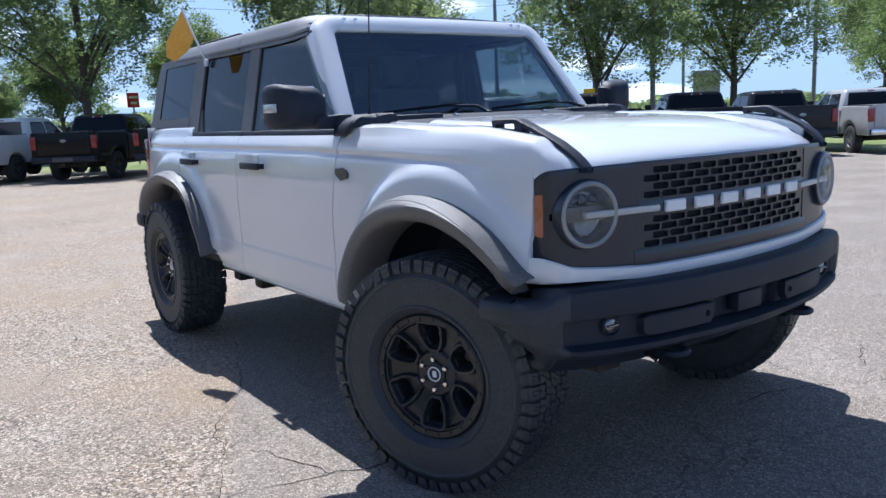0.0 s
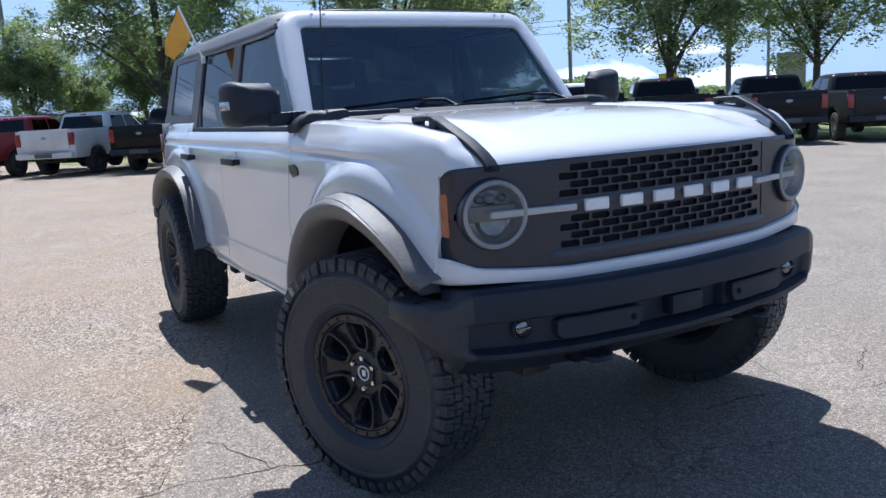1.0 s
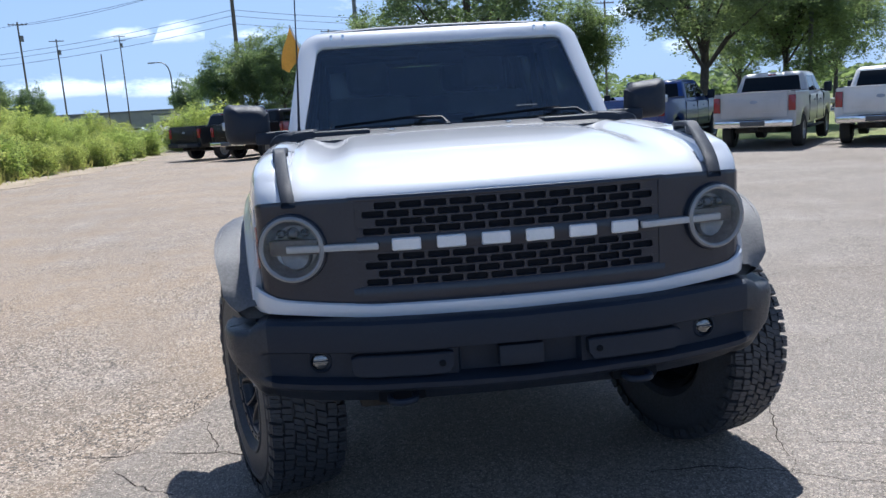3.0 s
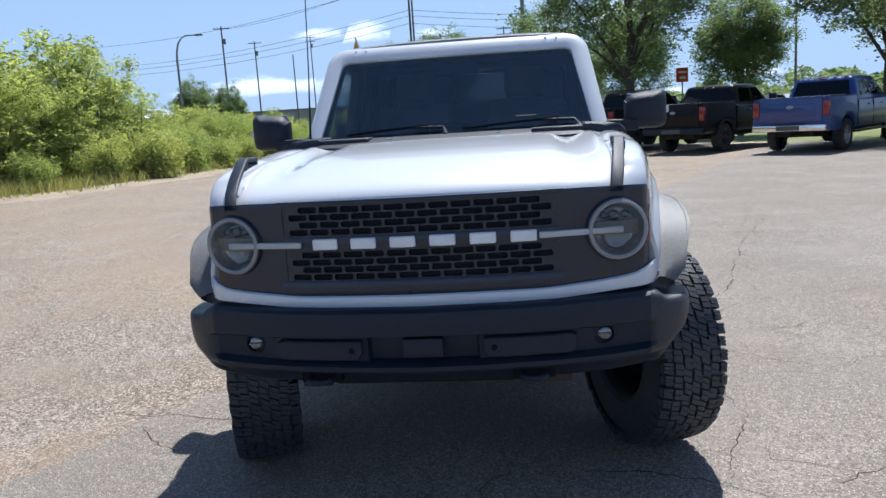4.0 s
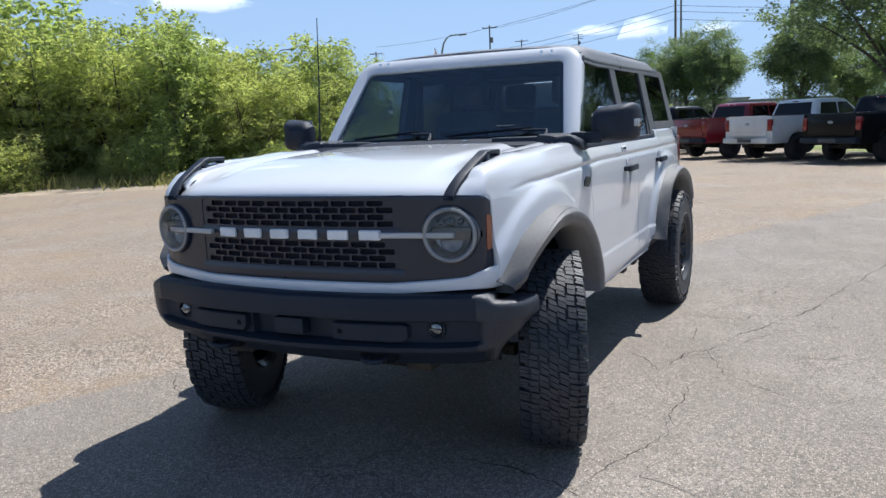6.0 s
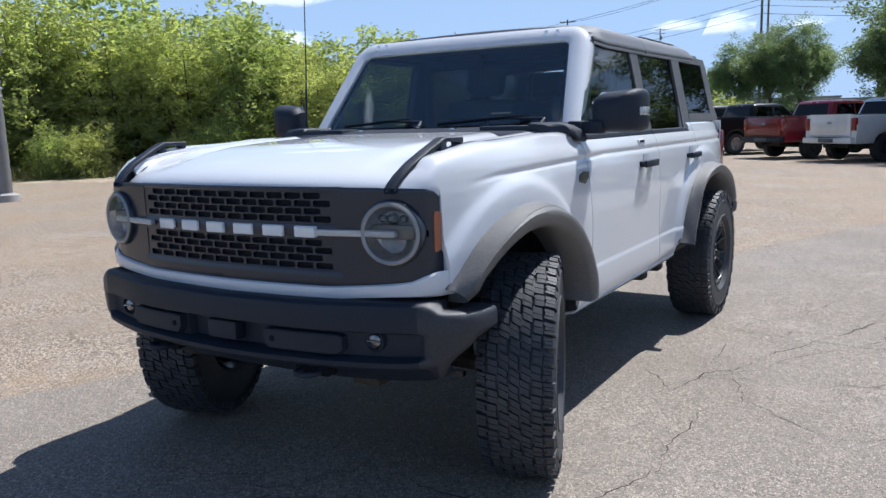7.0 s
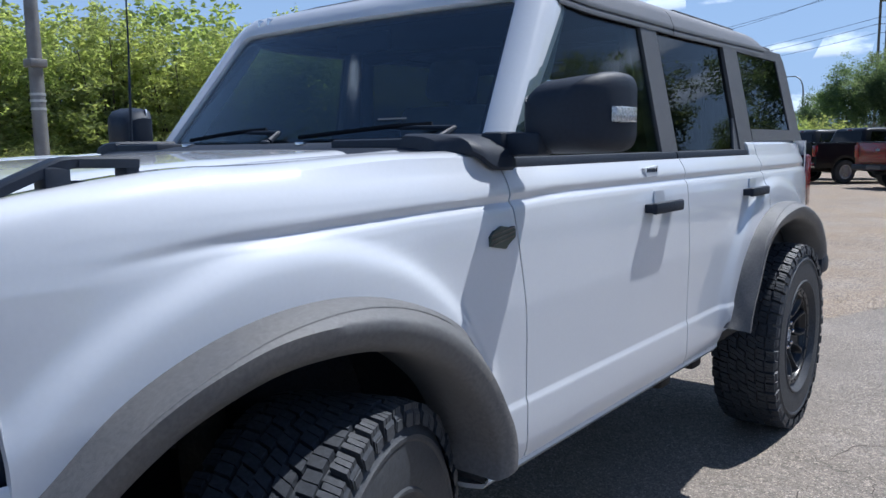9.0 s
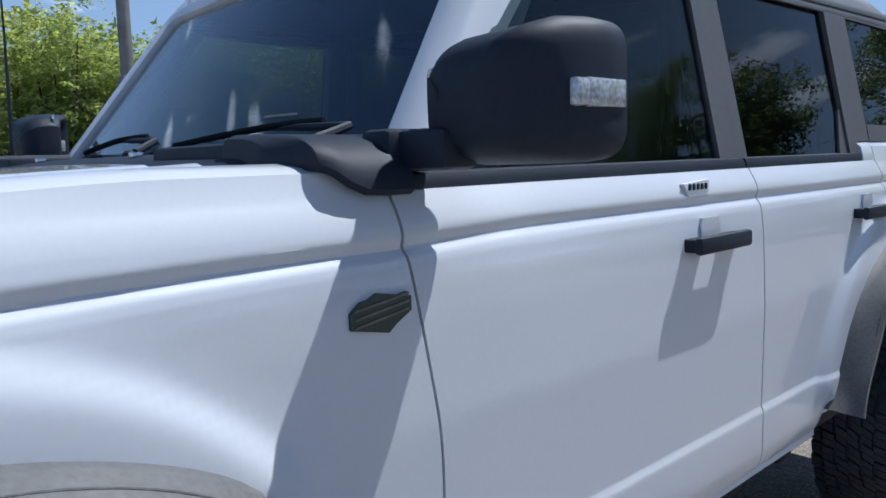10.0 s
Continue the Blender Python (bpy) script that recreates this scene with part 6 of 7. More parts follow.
    for y in (cy0, cy1):
        for s in (-1, 1):
            m = Matrix.Translation((s * 0.86, y, R)) @ pose(0, 0, 0, 0, 0, 0 if s > 0 else 180)
            if first is None:
                rim = part("wheel", lathe(bm_(), [(-0.12, 0.24), (0.10, 0.25), (0.125, 0.245), (0.115, 0.225), (0.06, 0.21), (0.05, 0.08), (0.08, 0.06), (0.085, 0.0)], 28), alloy, truck)
                part("tyre", lathe(bm_(), [(-0.13, 0.24), (-0.14, 0.33), (-0.12, R - 0.015), (-0.10, R), (0.10, R), (0.12, R - 0.015), (0.14, 0.33), (0.128, 0.245)], 32), TRUCK_TYRE, rim)
                for k in range(6):
                    a = 2 * math.pi * k / 6
                    bm = box(bm_(), 0.05, 0.098, 0.05, 0.225, -0.028, 0.028, 0.01, 1, turn=pose(0, 0, 0, math.degrees(a), 0, 0))
                    part("spoke", bm, alloy, rim)
                # near-black disc stands in for the shade behind the spokes
                part("wheel_shade_disc", lathe(bm_(), [(-0.10, 0.0), (-0.10, 0.235)], 20), VOID, rim)
                first = rim
                rim.matrix_basis = m
            else:
                copy_thing(first, m).parent = truck
            if flare:
                arc = [(s * 1.0, y + 0.52 * math.cos(radians(a)), 0.40 + 0.52 * math.sin(radians(a))) for a in range(10, 171, 16)]
                part("arch_flare", rod(bm_(), arc, 0.035, 8), flare, truck)
    return truck


def row_pose(s, n=16.8, swing=0.0):
    stand = Vector((0.8, -3.0, 0))
    p = stand + (in_row(s, n) - stand) * (1.09 if s < 5 else 1.04)
    return pose(p.x, p.y, 0, 0, 0, -40 + swing)


T_BLACK = carpaint("black_truck_paint", (0.008, 0.0085, 0.011))
T_GREY = carpaint("dark_grey_truck_paint", (0.026, 0.028, 0.031))
T_RED = carpaint("red_truck_paint", (0.17, 0.004, 0.016))
T_WHITE = carpaint("white_truck_paint", (0.64, 0.64, 0.64))
T_SILVER = carpaint("silver_truck_paint", (0.42, 0.42, 0.43))
T_BLUE = carpaint("blue_truck_paint", (0.012, 0.045, 0.20))

pickup("dark grey pickup truck parked beside the shrubs", T_GREY, row_pose(-23.6, 17.2))
pickup("black pickup truck with a chrome bumper in the row", T_BLACK, row_pose(-20.9, 17.0), CHROME)
pickup("red pickup truck with a black bumper in the row", T_RED, row_pose(-17.1), alloy=DARK_ALLOY)
pickup("white pickup truck with dark wheels in the row", T_WHITE, row_pose(-14.45), T_WHITE, alloy=DARK_ALLOY)
pickup("black pickup truck with a black bumper in the row", T_BLACK, row_pose(-11.55), alloy=DARK_ALLOY)
pickup("black pickup truck with black arch flares in the row", T_BLACK, row_pose(-8.75), alloy=DARK_ALLOY, flare=TRIM)
pickup("blue pickup truck with a chrome bumper in the row", T_BLUE, row_pose(-5.65), CHROME)
pickup("silver pickup truck with a pale bumper in the row", T_SILVER, row_pose(-2.65), CHROME)
pickup("white pickup truck with a chrome bumper on the verge side", T_WHITE, row_pose(-0.12, 17.4), CHROME)
pickup("black pickup truck with a chrome bumper beside a white one", T_BLACK, row_pose(2.5), CHROME)
pickup("black pickup truck with silver wheels in the row", T_BLACK, row_pose(5.6, 19.0), alloy=ALLOY)
pickup("dark grey pickup truck with black bumper in the row", T_GREY, row_pose(8.1, 19.4))
pickup("silver pickup truck with silver wheels in the row", T_SILVER, row_pose(10.9, 19.6), CHROME, alloy=ALLOY)


# ---- trees, shrubs, weeds ----
# tree greens paled and greyed, so the air's haze sits in the colour
LEAF_TREE = foliage("hazed_tree_leaves", (0.094, 0.128, 0.098), (0.225, 0.272, 0.175), 0.58, 0.5)
LEAF_SHRUB = foliage("shrub_leaves", (0.21, 0.24, 0.115), (0.44, 0.46, 0.22), 0.64, 0.75)
LEAF_WEED = foliage("weed_leaves", (0.15, 0.16, 0.065), (0.34, 0.32, 0.15), 0.40)
BARK = surface("bark", (0.10, 0.08, 0.065), 0.9, second=(0.06, 0.05, 0.04), scale=14, fine=60, grain=0.4, bump=0.8, bump_scale=40)


def leaf_mesh(name, centres, size, seed, material, droop=0.3):
    """One mesh of many small folded leaves, each facing its own way, at the given places."""
    rng = np.random.default_rng(seed)
    n = len(centres)
    c = np.asarray(centres, dtype=np.float64)
    a = rng.normal(size=(n, 3))
    a[:, 2] = np.abs(a[:, 2]) * 0.6 - droop
    a /= np.linalg.norm(a, axis=1)[:, None]
    b = rng.normal(size=(n, 3))
    b -= (b * a).sum(1)[:, None] * a
    b /= np.linalg.norm(b, axis=1)[:, None]
    up = np.cross(a, b)
    s = size * rng.uniform(0.6, 1.35, n)[:, None]
    tip, tail = c + a * s, c - a * s
    left, right = c + b * s * 0.48 + up * s * 0.16, c - b * s * 0.48 + up * s * 0.16
    co = np.stack([tail, left, tip, right], 1).reshape(-1, 3)
    faces = np.arange(n * 4).reshape(n, 4)
    me = bpy.data.meshes.new(name)
    me.from_pydata(co.tolist(), [], faces.tolist())
    me.materials.append(material)
    return me


def clumps(rng, centre, radius, count, per, spread, flat=0.8):
    """Leaf places: clumps strewn on and in an uneven ball, leaves strewn round each clump."""
    d = rng.normal(size=(count, 3))
    d /= np.linalg.norm(d, axis=1)[:, None]
    lump = 1 + 0.22 * np.sin(3.1 * d[:, 0] + 1.3) + 0.18 * np.sin(4.3 * d[:, 1] + d[:, 2] * 3.0)
    r = radius * lump * rng.uniform(0.35, 1.0, count) ** 0.45
    base = np.asarray(centre) + d * r[:, None] * np.array([1, 1, flat])
    leaves = np.repeat(base, per, 0) + rng.normal(size=(count * per, 3)) * spread * np.array([1, 1, 0.7])
    return leaves


def tree_parts(seed, height, crown, trunk, leaves_n, leaf, centre=0.68, upright=0.33):
    """Meshes of one tree: trunk with limbs, and crown."""
    rng = np.random.default_rng(seed)
    r = random.Random(seed)
    bm = bm_()
    fork = height * 0.29
    rod(bm, [(0, 0, -0.05), (0.02, 0, 0.12), (0.03, 0.02, fork * 0.6), (0, 0.03, fork), (0.05, 0, height * 0.55), (0, 0, height * 0.85)], [trunk * 1.5, trunk * 1.05, trunk * 0.9, trunk * 0.85, trunk * 0.5, trunk * 0.12], 10)
    places = []
    for k in range(11):
        a = k * 2.399 + r.uniform(-0.3, 0.3)
        z0 = fork * r.uniform(0.85, 1.7)
        reach = crown * r.uniform(0.6, 0.95)
        rise = height * r.uniform(0.22, 0.5) * (1.0 if upright < 0.38 else 0.75)
        p = [(0.02, 0.02, z0), (reach * 0.3 * math.cos(a), reach * 0.3 * math.sin(a), z0 + rise * 0.4), (reach * 0.65 * math.cos(a + 0.15), reach * 0.65 * math.sin(a + 0.15), z0 + rise * 0.75), (reach * math.cos(a + 0.1), reach * math.sin(a + 0.1), z0 + rise)]
        rod(bm, p, [trunk * 0.42, trunk * 0.3, trunk * 0.18, trunk * 0.05], 7)
        places.append(p[-1])
        places.append(p[-2])
    finish(bm, 60)
    wood = bpy.data.meshes.new("trunk")
    bm.to_mesh(wood)
    bm.free()
    wood.materials.append(BARK)
    zc = height * centre
    tallness = (height * upright) / crown
    spots = [clumps(rng, (0, 0, zc), crown * 0.95, 330, leaves_n // 420, 0.20, tallness)]
    for p in places:
        spots.append(clumps(rng, p, crown * 0.36, 12, leaves_n // 520, 0.19, 0.8))
    me = leaf_mesh("crown", np.concatenate(spots), leaf, seed, LEAF_TREE)
    # the dense leaves near the limbs
    heart = [clumps(rng, (0, 0, zc), crown * 0.68, 64, 12, 0.24, tallness)]
    return wood, me, leaf_mesh("inner_leaves", np.concatenate(heart), leaf * 2.1, seed + 50, LEAF_TREE)


TREES = [tree_parts(21, 9.0, 3.6, 0.17, 36000, 0.066), tree_parts(22, 8.0, 3.2, 0.15, 30000, 0.066), tree_parts(23, 7.3, 2.2, 0.12, 30000, 0.066, 0.635, 0.365)]


def tree(x, y, kind, scale=1.0, turn=0.0, label="leafy green shade tree on the grass verge", tall=1.0):
    t = thing("tree", label, "tree", "trees round the lot", pose(x, y, -0.02, 0, 0, turn) @ Matrix.Diagonal((scale, scale, scale * tall, 1)))
    for name, me in zip(("trunk", "crown", "inner_leaves"), TREES[kind]):
        ob = new(name, me)
        ob.parent = t
    return t


tree(4.2, 28.9, 0, 1.05, 20)
tree(11.9, 24.3, 0, 1.0, 150)
tree(19.4, 18.0, 1, 1.0, 70)
tree(26.3, 17.1, 1, 1.05, 200)
tree(9.0, 31.4, 2, 0.84, 300)
tree(17.2, 28.3, 2, 1.15, 40)
tree(5.6, 41.0, 2, 0.9, 80)
tree(34.5, 13.0, 1, 0.9, 10)
tree(0.6, 46.0, 2, 1.0, 40)
tree(3.4, 47.5, 2, 0.72, 140)
tree(-9.2, 69.5, 2, 1.20, 90)
tree(-6.6, 67.3, 2, 1.20, 200)
tree(-12.4, 71.0, 2, 1.08, 20)
tree(-20.5, 95.0, 2, 0.95, 10, "small round street tree far off")
tree(-33.0, 72.0, 2, 0.9, 60, "small round street tree far off")
tree(-30.0, 74.0, 2, 0.8, 160, "small round street tree far off")
tree(30.5, 46.0, 1, 1.0, 260, "thin pale tree beyond the road")
tree(26.0, 50.0, 1, 1.0, 20, "thin pale tree beyond the road")
tree(54.0, 24.0, 1, 1.3, 120, "broad tree beyond the road")


def shrub_mesh(seed, height, width, n, leaf=0.068):
    rng = np.random.default_rng(seed)
    spots, heart = [], []
    stems = 7
    bm = bm_()
    for k in range(stems):
        a = 2 * math.pi * k / stems + rng.uniform(-0.4, 0.4)
        d = width * rng.uniform(0.1, 0.62)
        h = height * rng.uniform(0.68, 1.0)
        x, y = d * math.cos(a), d * math.sin(a)
        rod(bm, [(x * 0.2, y * 0.2, 0), (x * 0.6, y * 0.6, h * 0.4), (x, y, h * 0.9)], [0.05, 0.035, 0.01], 5)
        for t in np.linspace(0.10, 0.96, 7):
            r = width * 0.50 * (1.0 - 0.50 * abs(t - 0.35))
            spots.append(clumps(rng, (x * (0.45 + 0.6 * t), y * (0.45 + 0.6 * t), h * t), r, 13, n // (stems * 91), 0.12, 0.95))
            if t < 0.75:
                heart.append(clumps(rng, (x * (0.45 + 0.5 * t), y * (0.45 + 0.5 * t), h * t * 0.9), r * 0.45, 4, 5, 0.12, 0.95))
        # loose shoots at the top
        for q in range(5):
            px, py = x + rng.normal() * 0.30, y + rng.normal() * 0.30
            top = h + rng.uniform(0.05, 0.50)
            zs = np.linspace(h * 0.75, top, 20)
            spots.append(np.stack([px + rng.normal(size=20) * 0.07, py + rng.normal(size=20) * 0.07, zs], 1))
    finish(bm, 60)
    wood = bpy.data.meshes.new("stem")
    bm.to_mesh(wood)
    bm.free()
    wood.materials.append(BARK)
    return wood, leaf_mesh("foliage", np.concatenate(spots), leaf, seed, LEAF_SHRUB), leaf_mesh("inner_leaves", np.concatenate(heart), leaf * 2.0, seed + 50, LEAF_SHRUB)


SHRUBS = [shrub_mesh(31, 4.6, 2.2, 19000, 0.058), shrub_mesh(32, 4.3, 2.3, 19000, 0.058), shrub_mesh(33, 3.9, 1.9, 16000, 0.056), shrub_mesh(34, 1.9, 1.5, 8500, 0.052), shrub_mesh(35, 4.6, 2.3, 6000, 0.10)]


def shrub(x, y, kind, scale, turn, label):
    t = thing("shrub", label, "shrub", "shrubs along the lot", pose(x, y, -0.05, 0, 0, turn) @ Matrix.Diagonal((scale, scale, scale, 1)))
    for name, me in zip(("stem", "foliage", "inner_leaves"), SHRUBS[kind]):
        new(name, me).parent = t
    return t


rngs = random.Random(8)
line = curve_points([(-13.4, 44, 0), (-12.9, 34, 0), (-12.9, 27, 0), (-13.4, 21, 0), (-15.2, 17.6, 0), (-18.5, 15.5, 0), (-21.5, 13.2, 0), (-23.8, 9.5, 0), (-25.3, 4.5, 0), (-26.2, -2, 0), (-26.6, -9, 0)], 27)
for i, p in enumerate(line):
    d = (line[min(i + 1, 26)] - line[max(i - 1, 0)]).normalized()
    o = Vector((d.y, -d.x, 0))
    tall = lerp([(0, 0.47), (3, 0.52), (5, 0.54), (6, 0.50), (7, 0.42), (8, 0.46), (9, 0.76), (10, 0.96), (11, 0.86), (12, 0.94), (13, 1.08), (14, 1.18), (15, 1.26), (16, 1.24), (17, 1.30), (18, 1.34), (27, 1.4)], i)
    q = p + o * rngs.uniform(0.4, 1.2)
    shrub(q.x, q.y, rngs.choice((0, 1, 0, 1, 2)), tall * rngs.uniform(0.94, 1.06), rngs.uniform(0, 360), "tall yellow-green wild shrub behind the dirt verge")
    q = p + o * rngs.uniform(3.0, 4.2)
    shrub(q.x, q.y, 4, tall * rngs.uniform(0.95, 1.12), rngs.uniform(0, 360), "tall wild shrub at the back of the thicket")
    q = p - o * rngs.uniform(0.8, 1.5) + d * rngs.uniform(-0.8, 0.8)
    shrub(q.x, q.y, 3, rngs.uniform(0.55, 0.95) * (0.75 + 0.25 * tall), rngs.uniform(0, 360), "low leafy bush at the thicket's foot")

for x, y, size in ((-10.1, 46.6, 1.35), (-9.0, 45.6, 1.2), (-7.9, 46.4, 1.3), (-11.4, 47.2, 1.2)):
    shrub(x, y, 3, size, 40 * x, "yellow-green bush beyond the row of pickups")

# weeds and long grass along the verge
rngw = np.random.default_rng(4)
verts, faces = [], []
for _ in range(15000):
    i = int(rngw.integers(0, len(VERGE)))
    p, o = VERGE[i]
    far_out = 1.25 + abs(rngw.normal()) * 0.9
    q = p + o * far_out + Vector((rngw.normal() * 0.6, rngw.normal() * 0.6, 0))
    h = rngw.uniform(0.10, 0.42) * (0.5 + 0.5 * min(far_out, 1.6))
    a = rngw.uniform(0, 2 * math.pi)
    w = 0.014
    lean_x, lean_y = rngw.normal() * 0.12, rngw.normal() * 0.12
    k, g = len(verts), fall(q.x, q.y)
    verts += [(q.x - w * math.cos(a), q.y - w * math.sin(a), g), (q.x + w * math.cos(a), q.y + w * math.sin(a), g),
              (q.x + lean_x * 0.5 + w * 0.7 * math.cos(a), q.y + lean_y * 0.5 + w * 0.7 * math.sin(a), g + h * 0.6), (q.x + lean_x, q.y + lean_y, g + h)]
    faces.append((k, k + 1, k + 2, k + 3))
me = bpy.data.meshes.new("long_grass")
me.from_pydata(verts, [], faces)
me.materials.append(LEAF_WEED)
tagged(new("long_grass", me), "dry yellow-green long grass and weeds on the verge", "grass", kind="stuff")


# ---- poles, wires, signs, road and buildings in the distance ----
POLE_METAL = surface("galvanised_pole", (0.22, 0.22, 0.22), 0.5, metal=0.4, second=(0.16, 0.15, 0.14), scale=3)
BAND_STEEL = surface("steel_band", (0.5, 0.5, 0.48), 0.45, metal=0.6, grain=0.1)
POLE_WOOD = surface("weathered_wood_pole", (0.16, 0.13, 0.11), 0.9, second=(0.10, 0.085, 0.07), scale=4, grain=0.3)
SIGN_RED = surface("red_sign", (0.55, 0.03, 0.03), 0.4)
SIGN_WHITE = surface("white_sign", (0.75, 0.75, 0.75), 0.45)
SIGN_YELLOW = surface("yellow_sign", (0.75, 0.48, 0.02), 0.4)
WALL_PALE = surface("pale_metal_cladding", (0.55, 0.54, 0.52), 0.6, second=(0.48, 0.47, 0.46), scale=0.4)
WALL_GREY = surface("grey_block_wall", (0.30, 0.29, 0.28), 0.8, second=(0.25, 0.245, 0.24), scale=0.5)
ROOF_GREY = surface("grey_roof", (0.20, 0.20, 0.21), 0.7)
ROAD = surface("road_asphalt", (0.20, 0.19, 0.18), 0.85, second=(0.16, 0.155, 0.15), scale=0.3, fine=8)
RAIL = surface("guard_rail_steel", (0.45, 0.45, 0.44), 0.5, metal=0.5)


def light_pole(x, y, h, r, label, heads=2, turn=0.0, base=True):
    """A tall lot light: base, shaft, short arms with flat heads."""
    t = thing("light_pole", label, "light pole", at=pose(x, y, 0, 0, 0, turn))
    part("shaft", rod(bm_(), [(0, 0, 0), (0, 0, h * 0.5), (0, 0, h)], [r, r * 0.85, r * 0.7], 12), POLE_METAL, t)
    if base:
        part("base", rod(bm_(), [(0, 0, -0.1), (0, 0, 0.14), (0, 0, 0.18)], [r * 1.9, r * 1.8, r * 1.1], 16), WALL_GREY, t)
    for k in range(heads):
        s = 1 if k == 0 else -1
        part("arm", rod(bm_(), [(0, 0, h - 0.1), (s * 0.7, 0, h)], 0.04, 6), POLE_METAL, t)
        part("lamp_head", box(bm_(), s * 0.9 - 0.3, s * 0.9 + 0.3, -0.2, 0.2, h - 0.06, h + 0.08, 0.03), TRIM, t)
    return t


def street_lamp(x, y, h, turn):
    t = thing("street_lamp", "grey street lamp with a long curved arm", "street lamp", "street lamps by the road", pose(x, y, 0, 0, 0, turn))
    part("shaft", rod(bm_(), [(0, 0, 0), (0, 0, h * 0.80), (0.06, 0, h * 0.87), (0.24, 0, h * 0.935), (0.55, 0, h * 0.98), (1.0, 0, h * 1.005), (1.5, 0, h + 0.06), (2.1, 0, h + 0.05)], [0.13, 0.10, 0.09, 0.08, 0.075, 0.07, 0.06, 0.05], 10), POLE_METAL, t)
    part("lamp_head", box(bm_(), 1.9, 2.7, -0.14, 0.14, h - 0.04, h + 0.12, 0.05), POLE_METAL, t)
    return t


def utility_pole(x, y, h, turn, r=0.16, arms=1):
    t = thing("utility_pole", "weathered wooden utility pole with a cross-arm", "utility pole", "utility poles along the road", pose(x, y, 0, 0, 0, turn))
    part("post", rod(bm_(), [(0, 0, 0), (0, 0, h)], [r, r * 0.65], 10), POLE_WOOD, t)
    for k in range(arms):
        z = h - 0.35 - k * 0.9
        part("cross_arm", box(bm_(), -1.2, 1.2, -0.06, 0.06, z - 0.06, z + 0.06, 0.01), POLE_WOOD, t)
        for xi in (-1.1, -0.5, 0.5, 1.1):
            part("insulator", rod(bm_(), [(xi, 0, z + 0.05), (xi, 0, z + 0.22)], 0.04, 6), WALL_GREY, t)
    if arms:
        part("transformer", rod(bm_(), [(0.30, 0, h - 2.6), (0.30, 0, h - 1.8)], 0.22, 10), POLE_METAL, t)
    return t


edge_pole = light_pole(-14.4, 6.7, 9.5, 0.15, "tall grey metal light pole with steel bands at the lot's edge")
for z in (2.20, 2.36, 2.49):
    part("band", rod(bm_(), [(0, 0, z - 0.025), (0, 0, z + 0.025)], 0.150, 14), BAND_STEEL, edge_pole, "bright steel band")
part("clamp", box(bm_(), -0.17, 0.17, -0.17, 0.17, 3.02, 3.18, 0.02), POLE_METAL, edge_pole)
light_pole(-0.1, 49.7, 14.0, 0.16, "tall grey metal light pole behind the trucks")
light_pole(22.4, 18.0, 10.0, 0.11, "tall grey metal light pole on the verge", turn=40)
light_pole(40.0, 21.3, 13.0, 0.12, "thin tall light pole beyond the verge", turn=40)
light_pole(17.8, 27.6, 11.0, 0.10, "thin tall light pole beyond the verge", turn=40)
light_pole(29.5, 35.8, 13.0, 0.13, "thin tall light pole beyond the verge", turn=40)
street_lamp(-32.2, 68.0, 10.2, 0)
street_lamp(-54.0, 70.0, 10.6, 0)
street_lamp(-24.0, 104.0, 9.5, 180)
street_lamp(48.0, 36.0, 9.0, 90)
for x, y, h, a in ((-12.6, 84, 17, 1), (-14.6, 100, 19, 0), (-45, 112, 16.5, 1), (-50, 140, 17, 1), (-46, 150, 15, 0), (-70, 120, 15, 1), (-52, 185, 22, 2), (30, 92, 13, 1), (-4, 128, 15, 2), (66, 62, 12, 1)):
    utility_pole(x, y, h, 8, arms=a)
WIRES = thing("overhead_wires", "thin dark overhead wires sagging between poles", "cable")
def wire(a, b, sag):
    a, b = Vector(a), Vector(b)
    pts = [a.lerp(b, k / 16) + Vector((0, 0, -sag * 4 * (k / 16) * (1 - k / 16))) for k in range(17)]
    part("wire", rod(bm_(), pts, 0.022, 5, cap=False), TRIM, WIRES)
for z in (10.2, 11.0, 11.6, 14.8):
    wire((-70, 120, z + 0.8), (-12.6, 84, z + 1.2), 1.2)
    wire((-12.6, 84, z + 1.2), (30, 92, z), 1.0)
    wire((30, 92, z), (66, 62, z - 1.2), 0.9)
    wire((66, 62, z - 1.2), (100, 10, z - 1.0), 0.9)
wire((-45, 112, 15.8), (-12.6, 84, 16.6), 0.8)

# red sign, back of a board, direction signs
sg = thing("red_sign", "red street sign on a thin post", "sign", at=pose(6.9, 32.9, 0, 0, 0, 25))
part("post", rod(bm_(), [(0, 0, 0), (0, 0, 2.9)], 0.035, 8), POLE_METAL, sg)
face = part("board", box(bm_(), -0.30, 0.30, -0.03, 0.03, 2.38, 3.0, 0.02), SIGN_RED, sg)
part("writing_bar", box(bm_(), -0.22, 0.22, -0.036, -0.028, 2.76, 2.86), SIGN_WHITE, face)
part("writing_bar", box(bm_(), -0.16, 0.16, -0.036, -0.028, 2.52, 2.62), SIGN_WHITE, face)
sg = thing("stop_sign", "red octagonal sign on a post", "sign", at=pose(38.5, 16.0, 0, 0, 0, -60))
part("post", rod(bm_(), [(0, 0, 0), (0, 0, 2.9)], 0.035, 8), POLE_METAL, sg)
part("plate", slab(bm_(), [(0.45 * math.cos(radians(22.5 + 45 * k)), 2.5 + 0.45 * math.sin(radians(22.5 + 45 * k))) for k in range(8)], lambda x, z: (x, -0.02, z), lambda x, z: (x, 0.02, z)), SIGN_RED, sg)
sg = thing("sign_board", "tall grey-brown back of a sign board on posts", "sign", at=pose(37.5, 26.4, 0, 0, 0, -55))
